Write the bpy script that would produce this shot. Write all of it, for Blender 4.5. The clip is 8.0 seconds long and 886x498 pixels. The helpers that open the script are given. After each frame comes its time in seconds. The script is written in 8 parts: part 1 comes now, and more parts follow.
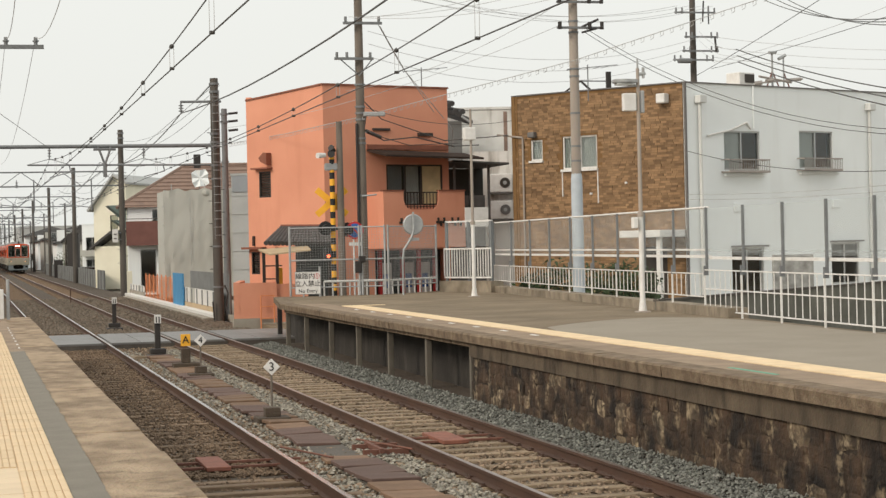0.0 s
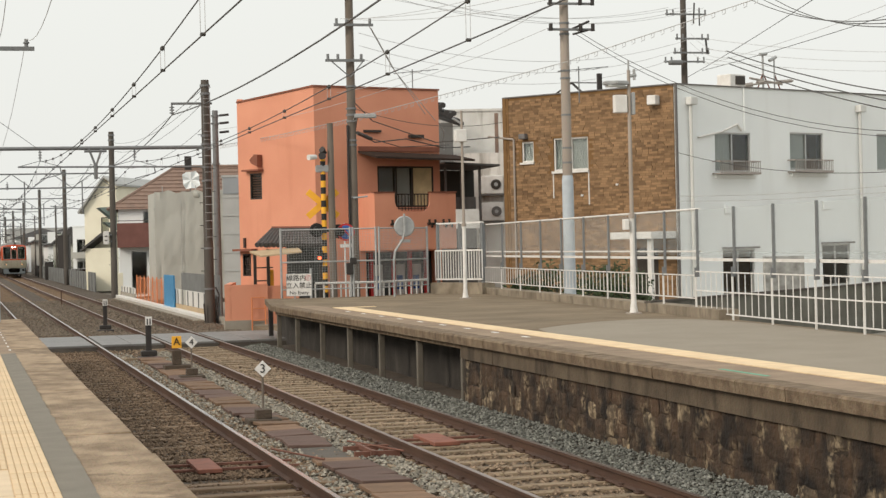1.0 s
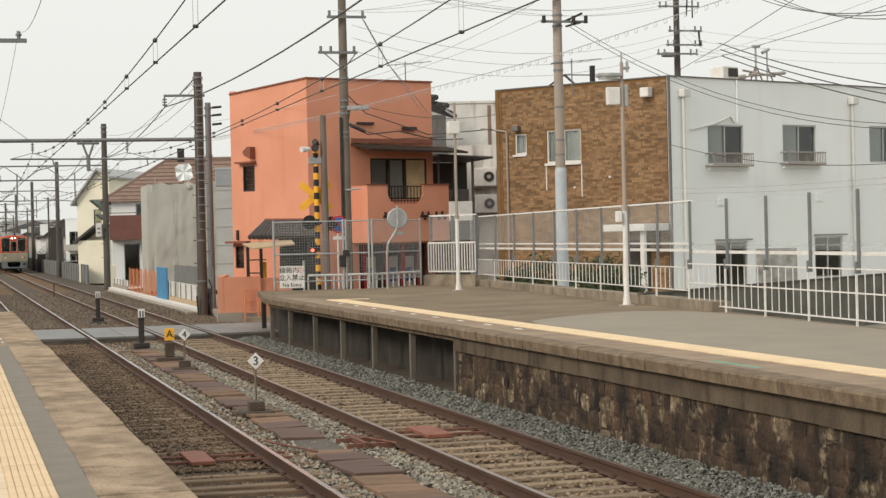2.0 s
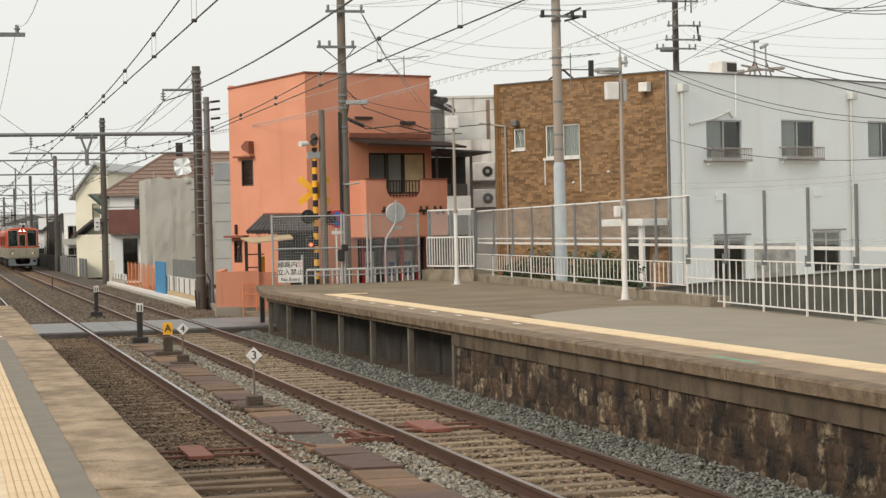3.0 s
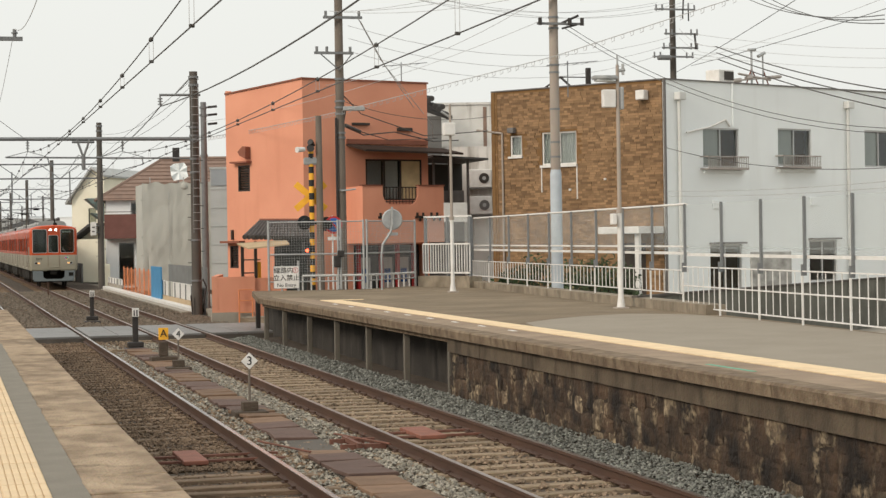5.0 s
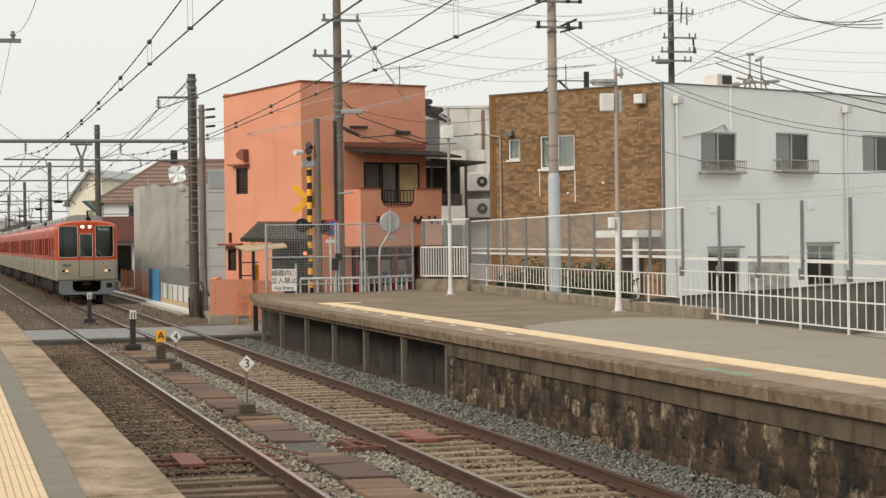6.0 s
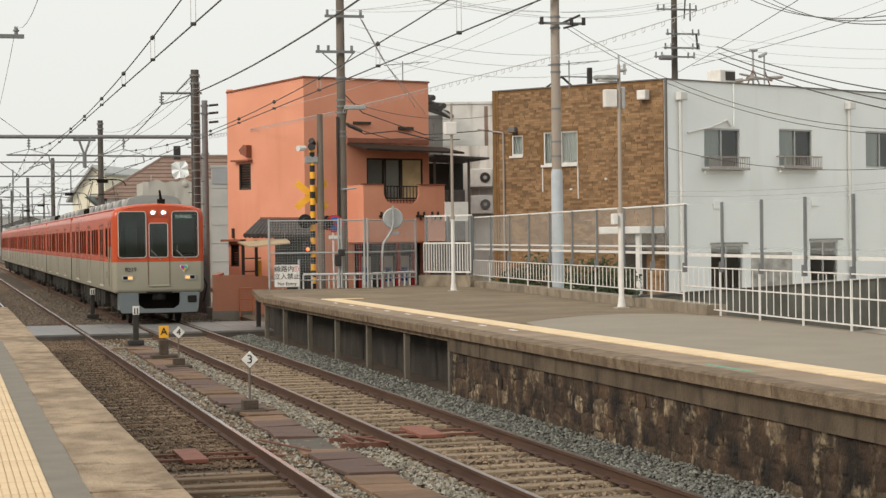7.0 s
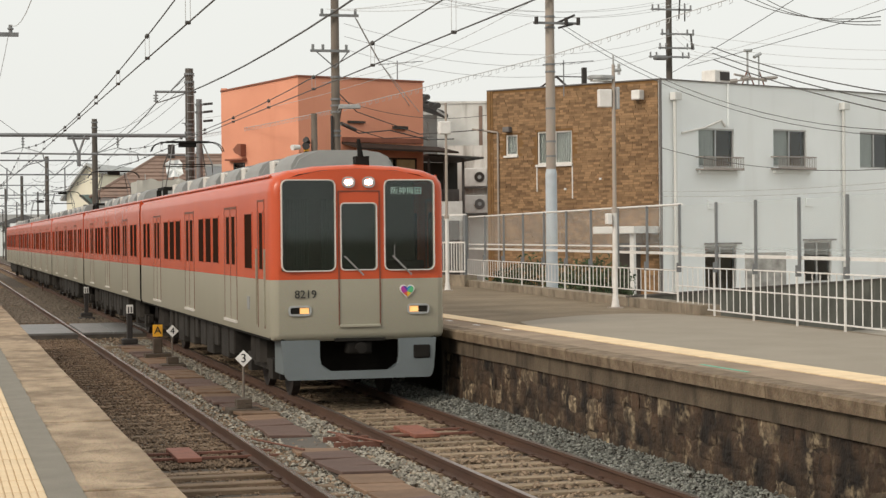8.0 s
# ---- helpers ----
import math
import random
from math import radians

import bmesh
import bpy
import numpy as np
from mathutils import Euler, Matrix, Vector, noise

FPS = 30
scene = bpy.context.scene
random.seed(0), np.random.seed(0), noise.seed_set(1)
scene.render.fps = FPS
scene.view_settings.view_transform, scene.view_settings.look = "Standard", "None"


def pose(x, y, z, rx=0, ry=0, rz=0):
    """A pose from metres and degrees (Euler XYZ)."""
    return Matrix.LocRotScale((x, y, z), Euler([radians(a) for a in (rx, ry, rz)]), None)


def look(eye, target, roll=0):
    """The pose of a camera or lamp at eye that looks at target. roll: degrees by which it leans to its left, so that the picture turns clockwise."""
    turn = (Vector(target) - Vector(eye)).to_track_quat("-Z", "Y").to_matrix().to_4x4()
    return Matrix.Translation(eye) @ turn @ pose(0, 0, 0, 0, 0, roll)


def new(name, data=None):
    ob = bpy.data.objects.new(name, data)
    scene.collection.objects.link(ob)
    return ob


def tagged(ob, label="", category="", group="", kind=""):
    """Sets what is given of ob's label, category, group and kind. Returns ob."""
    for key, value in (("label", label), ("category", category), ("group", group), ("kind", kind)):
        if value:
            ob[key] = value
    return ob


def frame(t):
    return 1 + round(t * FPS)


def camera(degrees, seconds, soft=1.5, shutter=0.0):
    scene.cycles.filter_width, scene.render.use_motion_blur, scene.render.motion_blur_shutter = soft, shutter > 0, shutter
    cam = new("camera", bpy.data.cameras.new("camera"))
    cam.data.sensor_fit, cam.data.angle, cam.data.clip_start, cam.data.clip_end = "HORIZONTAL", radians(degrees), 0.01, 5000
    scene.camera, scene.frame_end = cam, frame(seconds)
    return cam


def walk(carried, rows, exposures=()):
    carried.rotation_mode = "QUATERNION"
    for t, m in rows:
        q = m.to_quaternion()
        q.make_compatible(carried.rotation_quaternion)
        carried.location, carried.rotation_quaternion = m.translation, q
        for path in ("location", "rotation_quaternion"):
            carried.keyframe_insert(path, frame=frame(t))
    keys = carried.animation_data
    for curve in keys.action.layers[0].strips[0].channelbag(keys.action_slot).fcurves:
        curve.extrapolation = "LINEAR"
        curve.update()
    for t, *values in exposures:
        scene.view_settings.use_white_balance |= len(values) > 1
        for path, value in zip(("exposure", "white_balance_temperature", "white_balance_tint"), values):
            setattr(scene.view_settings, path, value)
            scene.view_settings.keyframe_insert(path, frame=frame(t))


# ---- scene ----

# ---- camera and its way ----
cam = camera(27.13, 8.0, soft=1.4, shutter=0.06)
EYE = (0.0, 0.0, 2.574)
PATH = [
    (0.0, (7.5346, 29.0383, 2.4750), -1.305),
    (0.5, (7.5761, 29.0275, 2.4926), -1.279),
    (1.0, (7.6754, 29.0014, 2.5003), -1.335),
    (1.5, (7.7605, 28.9785, 2.4380), -1.395),
    (3.0, (7.8059, 28.9652, 2.2813), -1.277),
    (3.5, (7.7895, 28.9694, 2.2632), -1.272),
    (4.0, (7.8058, 28.9654, 2.3020), -1.196),
    (4.5, (7.8364, 28.9575, 2.3454), -1.080),
    (6.0, (7.9035, 28.9399, 2.4403), -0.776),
    (6.5, (7.8952, 28.9417, 2.3610), -0.778),
    (7.0, (7.8563, 28.9524, 2.3757), -0.723),
    (7.5, (7.8612, 28.9512, 2.4003), -0.610),
    (8.0, (7.9482, 28.9272, 2.3655), -0.575),
]
walk(cam, [(t, look(EYE, target, roll)) for t, target, roll in PATH])

# ---- sky, sun, exposure ----
SUN_EL, SUN_AZ = radians(29), radians(-117)   # azimuth from +y towards +x
world = bpy.data.worlds.new("sky")
scene.world = world
world.use_nodes = True
wn, wl = world.node_tree.nodes, world.node_tree.links
wn.clear()
sky = wn.new("ShaderNodeTexSky")
sky.sky_type, sky.sun_disc = "NISHITA", False
sky.sun_elevation, sky.sun_rotation = SUN_EL, SUN_AZ
sky.dust_density = 4.0
soften = wn.new("ShaderNodeMix")
soften.data_type = "RGBA"
soften.inputs[0].default_value = 0.95
soften.inputs[7].default_value = (8.35, 8.4, 7.97, 1)   # the cloud cover
backg = wn.new("ShaderNodeBackground")
backg.inputs[1].default_value = 0.103
out = wn.new("ShaderNodeOutputWorld")
wl.new(sky.outputs[0], soften.inputs[6])
# overcast: the cloud is brighter overhead than at the horizon
sky_way = wn.new("ShaderNodeTexCoord")
sky_xyz = wn.new("ShaderNodeSeparateXYZ")
sky_rise = wn.new("ShaderNodeMapRange")
sky_rise.inputs[3].default_value, sky_rise.inputs[4].default_value = 1.0, 1.4
sky_up = wn.new("ShaderNodeVectorMath")
sky_up.operation = "SCALE"
wl.new(sky_way.outputs["Generated"], sky_xyz.inputs[0])
wl.new(sky_xyz.outputs[2], sky_rise.inputs[0])
wl.new(soften.outputs[2], sky_up.inputs[0])
wl.new(sky_rise.outputs[0], sky_up.inputs["Scale"])
wl.new(sky_up.outputs[0], backg.inputs[0])
wl.new(backg.outputs[0], out.inputs[0])
sun_data = bpy.data.lights.new("sun", "SUN")
sun_data.energy, sun_data.angle, sun_data.color = 2.0, radians(18), (1.0, 0.88, 0.74)
sun = new("sun", sun_data)
sun_way = Vector((math.sin(SUN_AZ) * math.cos(SUN_EL), math.cos(SUN_AZ) * math.cos(SUN_EL), math.sin(SUN_EL)))
sun.matrix_world = look(sun_way * 200, (0, 0, 0))
scene.view_settings.exposure = 0.0


# ---- materials ----
def mat(name, base, other=None, scale=6.0, rough=0.8, bump=0.2, metal=0.0, fine=60.0, amount=0.5,
        spread=0.0, island=0.0, stretch=(1, 1, 1), emit=None, strength=0.0, spec=0.4, streak=None, placed=False, rise=0.12, gate=(0.53, 0.68), broken=0.0):
    """A worn surface: base and other mixed by coarse noise, roughened by fine grain, both in metres."""
    m = bpy.data.materials.new(name)
    m.use_nodes = True
    n, l = m.node_tree.nodes, m.node_tree.links
    p = n["Principled BSDF"]
    p.inputs["Roughness"].default_value = rough
    p.inputs["Metallic"].default_value = metal
    p.inputs["Specular IOR Level"].default_value = spec
    other = other or tuple(c * 0.72 for c in base)
    tc = n.new("ShaderNodeTexCoord")
    mp = n.new("ShaderNodeMapping")
    mp.inputs["Scale"].default_value = stretch
    where = n.new("ShaderNodeNewGeometry").outputs["Position"] if placed else tc.outputs["Object"]
    l.new(where, mp.inputs[0])
    big = n.new("ShaderNodeTexNoise")
    big.inputs["Scale"].default_value = scale
    big.inputs["Detail"].default_value = 6
    l.new(mp.outputs[0], big.inputs["Vector"])
    small = n.new("ShaderNodeTexNoise")
    small.inputs["Scale"].default_value = fine
    small.inputs["Detail"].default_value = 3
    l.new(mp.outputs[0], small.inputs["Vector"])
    ramp = n.new("ShaderNodeMapRange")
    ramp.inputs[1].default_value, ramp.inputs[2].default_value = 0.5 - amount * 0.5, 0.5 + amount * 0.5
    l.new(big.outputs["Fac"], ramp.inputs[0])
    mix = n.new("ShaderNodeMix")
    mix.data_type = "RGBA"
    mix.inputs[6].default_value, mix.inputs[7].default_value = (*base, 1), (*other, 1)
    l.new(ramp.outputs[0], mix.inputs[0])
    grain = n.new("ShaderNodeMix")
    grain.data_type, grain.blend_type = "RGBA", "OVERLAY"
    grain.inputs[0].default_value = 0.35
    l.new(mix.outputs[2], grain.inputs[6])
    l.new(small.outputs["Color"], grain.inputs[7])
    sat = n.new("ShaderNodeMix")
    sat.data_type, sat.blend_type = "RGBA", "MIX"
    sat.inputs[0].default_value = 0.6
    l.new(grain.outputs[2], sat.inputs[6])
    l.new(mix.outputs[2], sat.inputs[7])
    colour = sat.outputs[2]
    if streak:
        sm = n.new("ShaderNodeMapping")
        sm.inputs["Scale"].default_value = (streak[1], streak[1], streak[1] * rise)
        l.new(where, sm.inputs[0])
        sn = n.new("ShaderNodeTexNoise")
        sn.inputs["Scale"].default_value, sn.inputs["Detail"].default_value = 1.0, 5
        l.new(sm.outputs[0], sn.inputs["Vector"])
        sr = n.new("ShaderNodeMapRange")
        sr.inputs[1].default_value, sr.inputs[2].default_value = gate
        sr.inputs[4].default_value = streak[2]
        l.new(sn.outputs["Fac"], sr.inputs[0])
        sx = n.new("ShaderNodeMix")
        sx.data_type = "RGBA"
        sx.inputs[7].default_value = (*streak[0], 1)
        mask = sr.outputs[0]
        if broken:
            bn = n.new("ShaderNodeTexNoise")
            bn.inputs["Scale"].default_value, bn.inputs["Detail"].default_value = broken, 6
            l.new(where, bn.inputs["Vector"])
            br = n.new("ShaderNodeMapRange")
            br.inputs[1].default_value, br.inputs[2].default_value = 0.42, 0.6
            l.new(bn.outputs["Fac"], br.inputs[0])
            times = n.new("ShaderNodeMath")
            times.operation = "MULTIPLY"
            l.new(mask, times.inputs[0])
            l.new(br.outputs[0], times.inputs[1])
            mask = times.outputs[0]
        l.new(mask, sx.inputs[0])
        l.new(colour, sx.inputs[6])
        colour = sx.outputs[2]
    if spread or island:
        hs = n.new("ShaderNodeHueSaturation")
        vr = n.new("ShaderNodeMapRange")
        k = spread or island
        vr.inputs[3].default_value, vr.inputs[4].default_value = 1 - k, 1 + k
        if spread:
            l.new(n.new("ShaderNodeObjectInfo").outputs["Random"], vr.inputs[0])
        else:
            l.new(n.new("ShaderNodeNewGeometry").outputs["Random Per Island"], vr.inputs[0])
        l.new(vr.outputs[0], hs.inputs["Value"])
        l.new(colour, hs.inputs["Color"])
        colour = hs.outputs[0]
    l.new(colour, p.inputs["Base Color"])
    if bump:
        b = n.new("ShaderNodeBump")
        b.inputs["Strength"].default_value = bump
        b.inputs["Distance"].default_value = 0.02
        l.new(small.outputs["Fac"], b.inputs["Height"])
        l.new(b.outputs[0], p.inputs["Normal"])
    if emit:
        p.inputs["Emission Color"].default_value = (*emit, 1)
        p.inputs["Emission Strength"].default_value = strength
    return m


def glass_mat(name, tint, rough=0.03):
    m = bpy.data.materials.new(name)
    m.use_nodes = True
    p = m.node_tree.nodes["Principled BSDF"]
    p.inputs["Base Color"].default_value = (*tint, 1)
    p.inputs["Roughness"].default_value = rough
    p.inputs["Transmission Weight"].default_value = 1.0
    p.inputs["IOR"].default_value = 1.45
    return m


ASPHALT = mat("asphalt", (0.235, 0.18, 0.118), (0.13, 0.097, 0.062), 0.8, 0.92, 0.5, fine=90)
ASPHALT_NEW = mat("asphalt_new", (0.285, 0.247, 0.196), (0.24, 0.206, 0.161), 1.2, 0.9, 0.4, fine=110)
CONCRETE = mat("concrete", (0.22, 0.165, 0.108), (0.11, 0.074, 0.047), 6.0, 0.92, 0.8, fine=30, amount=0.4,
               streak=((0.085, 0.06, 0.038), 4.0, 0.6), placed=True, rise=0.5)
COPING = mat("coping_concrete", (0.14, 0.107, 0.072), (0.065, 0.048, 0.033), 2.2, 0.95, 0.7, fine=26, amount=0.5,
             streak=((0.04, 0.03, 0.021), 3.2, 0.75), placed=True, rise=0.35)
CONCRETE_PALE = mat("concrete_pale", (0.36, 0.33, 0.28), (0.24, 0.21, 0.17), 1.6, 0.9, 0.4, fine=45)
# concrete with the under-deck shade put into its base colour; paler streaks on top
UNDER_CONC = mat("under_concrete_shade", (0.05, 0.044, 0.038), (0.024, 0.021, 0.018), 1.4, 0.95, 0.6, fine=30, placed=True,
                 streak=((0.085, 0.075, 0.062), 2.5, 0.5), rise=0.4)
CONCRETE_DARK = mat("concrete_dark", (0.12, 0.105, 0.09), (0.055, 0.047, 0.04), 1.5, 0.92, 0.5, fine=35)
KERB = mat("kerb_concrete", (0.31, 0.262, 0.198), (0.175, 0.142, 0.103), 2.2, 0.93, 0.7, fine=30, amount=0.35, placed=True,
           streak=((0.1, 0.08, 0.058), 3.0, 0.6), rise=0.5)
SLAB = mat("slab", (0.375, 0.282, 0.19), (0.185, 0.13, 0.083), 2.4, 0.95, 1.0, fine=26, spread=0.12, amount=0.34, stretch=(1.3, 0.75, 1), placed=True,
           streak=((0.11, 0.076, 0.048), 2.0, 0.7), rise=1.0, gate=(0.5, 0.68), broken=7.0)
STRIP = mat("strip_grey", (0.205, 0.184, 0.15), (0.16, 0.142, 0.114), 3, 0.9, 0.35)
TACTILE = mat("tactile", (0.66, 0.5, 0.315), (0.56, 0.42, 0.26), 3, 0.75, 0.15, spread=0.05)
TACTILE_PALE = mat("tactile_pale", (0.66, 0.53, 0.37), (0.56, 0.435, 0.29), 3, 0.75, 0.15, spread=0.05)
LINE = mat("line_paint", (0.78, 0.6, 0.37), (0.6, 0.44, 0.27), 5, 0.7, 0.1)
POST_CONC = mat("post_concrete", (0.165, 0.148, 0.122), (0.1, 0.088, 0.07), 2.5, 0.92, 0.6, fine=30, placed=True)
EDGE_PAVE = mat("edge_paving", (0.325, 0.243, 0.172), (0.2, 0.145, 0.1), 2.2, 0.93, 0.6, fine=45, amount=0.5, placed=True)
GREEN_PAINT = mat("green_paint", (0.15, 0.37, 0.26), None, 12, 0.8, 0.1)
STONE = mat("wall_stone", (0.074, 0.046, 0.028), (0.015, 0.011, 0.0085), 2.4, 0.96, 1.0, fine=24, amount=0.26, spread=0.2,
            streak=((0.34, 0.262, 0.168), 3.6, 0.75), placed=True, rise=0.75, gate=(0.52, 0.7), broken=16.0)
STONE_PALE = mat("wall_stone_pale", (0.13, 0.094, 0.06), (0.04, 0.029, 0.02), 4.0, 0.96, 1.0, fine=24, amount=0.35, spread=0.25,
                 streak=((0.4, 0.315, 0.205), 5.0, 0.8), placed=True, rise=0.6, gate=(0.44, 0.64), broken=14.0)
MORTAR = mat("mortar_dark", (0.05, 0.035, 0.024), (0.024, 0.017, 0.012), 4, 0.95, 0.8, placed=True)
RUST = mat("rail_rust", (0.095, 0.05, 0.031), (0.055, 0.029, 0.02), 5, 0.75, 0.3, fine=70, stretch=(1, 0.2, 1))
RAIL_TOP = mat("rail_top", (0.34, 0.28, 0.25), (0.26, 0.19, 0.16), 3, 0.34, 0.05, metal=0.9, stretch=(1, 0.1, 1))
RAIL_BRIGHT = mat("rail_bright", (0.58, 0.54, 0.52), (0.45, 0.41, 0.39), 3, 0.24, 0.03, metal=1.0, stretch=(1, 0.1, 1))
SLEEPER_DARK = mat("sleeper_dark", (0.26, 0.18, 0.118), (0.13, 0.088, 0.056), 6, 0.9, 0.6, fine=50, spread=0.2, stretch=(0.3, 2, 1), placed=True)
SLEEPER = mat("sleeper_wood", (0.32, 0.245, 0.165), (0.18, 0.13, 0.085), 6, 0.9, 0.6, fine=50, spread=0.2, stretch=(0.3, 2, 1))
BALLAST_BED = mat("ballast_bed", (0.098, 0.074, 0.055), (0.06, 0.045, 0.033), 5, 0.95, 0.9, fine=30)
BALLAST = mat("ballast_brown", (0.255, 0.188, 0.13), (0.15, 0.107, 0.072), 3, 0.95, 0.4, island=0.5)
BALLAST_FAR = mat("ballast_far", (0.185, 0.152, 0.118), (0.125, 0.1, 0.076), 3, 0.95, 0.4, island=0.3)
BALLAST_DARK = mat("ballast_dark", (0.215, 0.15, 0.1), (0.125, 0.085, 0.056), 3, 0.95, 0.4, island=0.4)
BALLAST_MIX = mat("ballast_mixed", (0.27, 0.25, 0.21), (0.2, 0.18, 0.145), 5, 0.9, 0.4, island=0.45)
BALLAST_GREY = mat("ballast_grey", (0.2, 0.202, 0.18), (0.115, 0.117, 0.103), 5, 0.9, 0.4, island=0.5)
BOARD_BROWN = mat("trough_lid_brown", (0.21, 0.13, 0.082), (0.13, 0.08, 0.05), 5, 0.9, 0.4, spread=0.15)
BOARD_DARK = mat("trough_lid_dark", (0.125, 0.078, 0.062), (0.09, 0.055, 0.045), 5, 0.85, 0.4, spread=0.15)
RED_STEEL = mat("red_oxide", (0.27, 0.105, 0.07), (0.17, 0.068, 0.046), 7, 0.75, 0.2)
RED_RUST = mat("red_rust", (0.19, 0.082, 0.056), (0.11, 0.05, 0.035), 6, 0.8, 0.3)
CROSS_DECK = mat("crossing_deck", (0.2, 0.195, 0.19), (0.14, 0.136, 0.13), 2, 0.5, 0.2, spread=0.12)
DARK_STEEL = mat("dark_steel", (0.035, 0.03, 0.028), None, 8, 0.6, 0.2)
WHITE = mat("white_paint", (0.74, 0.73, 0.71), (0.6, 0.58, 0.55), 5, 0.55, 0.08)
GALV = mat("galvanised", (0.42, 0.43, 0.43), (0.33, 0.335, 0.335), 8, 0.5, 0.08, metal=0.35)
POST_GREY = mat("post_grey", (0.19, 0.2, 0.205), (0.15, 0.155, 0.16), 8, 0.55, 0.1)
POLE_CONC = mat("pole_concrete", (0.115, 0.102, 0.09), (0.066, 0.058, 0.05), 2, 0.9, 0.3, stretch=(1, 1, 0.3))
POLE_PALE = mat("pole_pale", (0.38, 0.33, 0.285), (0.28, 0.24, 0.205), 2, 0.85, 0.2, stretch=(1, 1, 0.3))
SLEEVE = mat("sleeve_paint", (0.47, 0.52, 0.56), (0.4, 0.44, 0.48), 5, 0.7, 0.1)
WIRE = mat("wire_dark", (0.08, 0.076, 0.072), None, 8, 0.6, 0)
WIRE_PALE = mat("wire_pale", (0.5, 0.495, 0.49), None, 8, 0.6, 0)
ORANGE = mat("orange_stucco", (0.72, 0.325, 0.21), (0.64, 0.275, 0.175), 0.7, 0.9, 0.35, fine=45,
             streak=((0.55, 0.22, 0.13), 1.6, 0.3))
ORANGE_DEEP = mat("orange_trim", (0.27, 0.1, 0.062), (0.2, 0.075, 0.048), 3, 0.85, 0.2)
BRICK = mat("brown_brick", (0.288, 0.178, 0.094), (0.2, 0.119, 0.061), 0.9, 0.85, 0.4, island=0.36)
BRICK_JOINT = mat("brick_joint", (0.22, 0.125, 0.05), (0.16, 0.085, 0.035), 3, 0.95, 0.5)
WHITE_WALL = mat("white_wall", (0.82, 0.85, 0.85), (0.76, 0.785, 0.785), 0.5, 0.9, 0.25, fine=40,
                 streak=((0.6, 0.6, 0.58), 1.5, 0.25), gate=(0.58, 0.75))
PIPE_GREY = mat("pipe_grey_paint", (0.66, 0.665, 0.645), (0.54, 0.54, 0.52), 3, 0.7, 0.1, stretch=(1, 1, 0.3))
DIRTY_WALL = mat("stained_render", (0.7, 0.69, 0.66), (0.52, 0.505, 0.475), 1.2, 0.92, 0.4, fine=30, amount=0.5,
                 streak=((0.2, 0.175, 0.145), 2.2, 0.75), placed=True, rise=0.15)
POLE_BROWN = mat("pole_weathered", (0.2, 0.168, 0.14), (0.12, 0.1, 0.083), 2.5, 0.9, 0.4, stretch=(1, 1, 0.3), placed=True)
GREY_TRIM = mat("grey_trim", (0.16, 0.15, 0.145), None, 5, 0.7, 0.1)
ALU = mat("aluminium", (0.5, 0.5, 0.49), (0.42, 0.42, 0.41), 6, 0.4, 0.03, metal=0.5)
RAIL_BROWN = mat("rail_brown_paint", (0.38, 0.345, 0.315), (0.29, 0.255, 0.23), 6, 0.6, 0.05)
BRONZE = mat("bronze_frame", (0.045, 0.036, 0.03), None, 6, 0.5, 0.05)
DARK_ROOM = mat("dark_room", (0.06, 0.065, 0.062), None, 2, 0.9, 0)
CURTAIN = mat("curtain", (0.62, 0.63, 0.62), (0.5, 0.51, 0.5), 2, 0.9, 0.2, stretch=(8, 8, 0.3))
SHUTTER = mat("shutter_brown", (0.13, 0.062, 0.046), (0.08, 0.04, 0.03), 4, 0.7, 0.1)
CREAM = mat("cream_panel", (0.72, 0.6, 0.34), None, 3, 0.8, 0.1)
TILE_DARK = mat("roof_tile_dark", (0.075, 0.072, 0.07), (0.045, 0.043, 0.042), 3, 0.6, 0.2)
EAVES_DARK = mat("eaves_sheet", (0.05, 0.034, 0.028), (0.035, 0.025, 0.02), 3, 0.95, 0.1, spec=0.1)
YARD = mat("yard_panel", (0.16, 0.156, 0.13), (0.09, 0.086, 0.07), 1.4, 0.88, 0.4, amount=0.4, streak=((0.22, 0.2, 0.17), 2.5, 0.5), placed=True, rise=0.4)
TILE_BROWN = mat("roof_tile_brown", (0.25, 0.168, 0.13), (0.18, 0.122, 0.097), 3, 0.75, 0.2)
SHEET = mat("mesh_sheet", (0.44, 0.437, 0.4), (0.4, 0.396, 0.36), 0.5, 0.9, 0.2)
SHEET_GREY = mat("mesh_sheet_grey", (0.43, 0.435, 0.425), (0.35, 0.355, 0.35), 1.0, 0.9, 0.2)
SLATE_SHEET = mat("slate_sheet", (0.3, 0.32, 0.34), (0.25, 0.265, 0.28), 1.0, 0.9, 0.2)
CREAM_WALL = mat("cream_wall", (0.82, 0.785, 0.64), (0.74, 0.7, 0.56), 1, 0.9, 0.2)
MAROON = mat("maroon_panel", (0.19, 0.085, 0.07), (0.15, 0.066, 0.055), 2, 0.8, 0.1)
BLUE = mat("blue_sheet", (0.07, 0.26, 0.47), (0.05, 0.2, 0.38), 2, 0.7, 0.2)
TAN = mat("tan_board", (0.5, 0.38, 0.24), (0.4, 0.3, 0.19), 3, 0.85, 0.2)
GREEN_SHEET = mat("green_grey_sheet", (0.17, 0.23, 0.22), (0.13, 0.18, 0.17), 2, 0.6, 0.1)
NET = mat("orange_net", (0.72, 0.27, 0.12), (0.6, 0.21, 0.09), 4, 0.8, 0.1)
GROUND = mat("ground_soil", (0.2, 0.17, 0.13), (0.13, 0.11, 0.085), 0.3, 0.95, 0.5, fine=8)
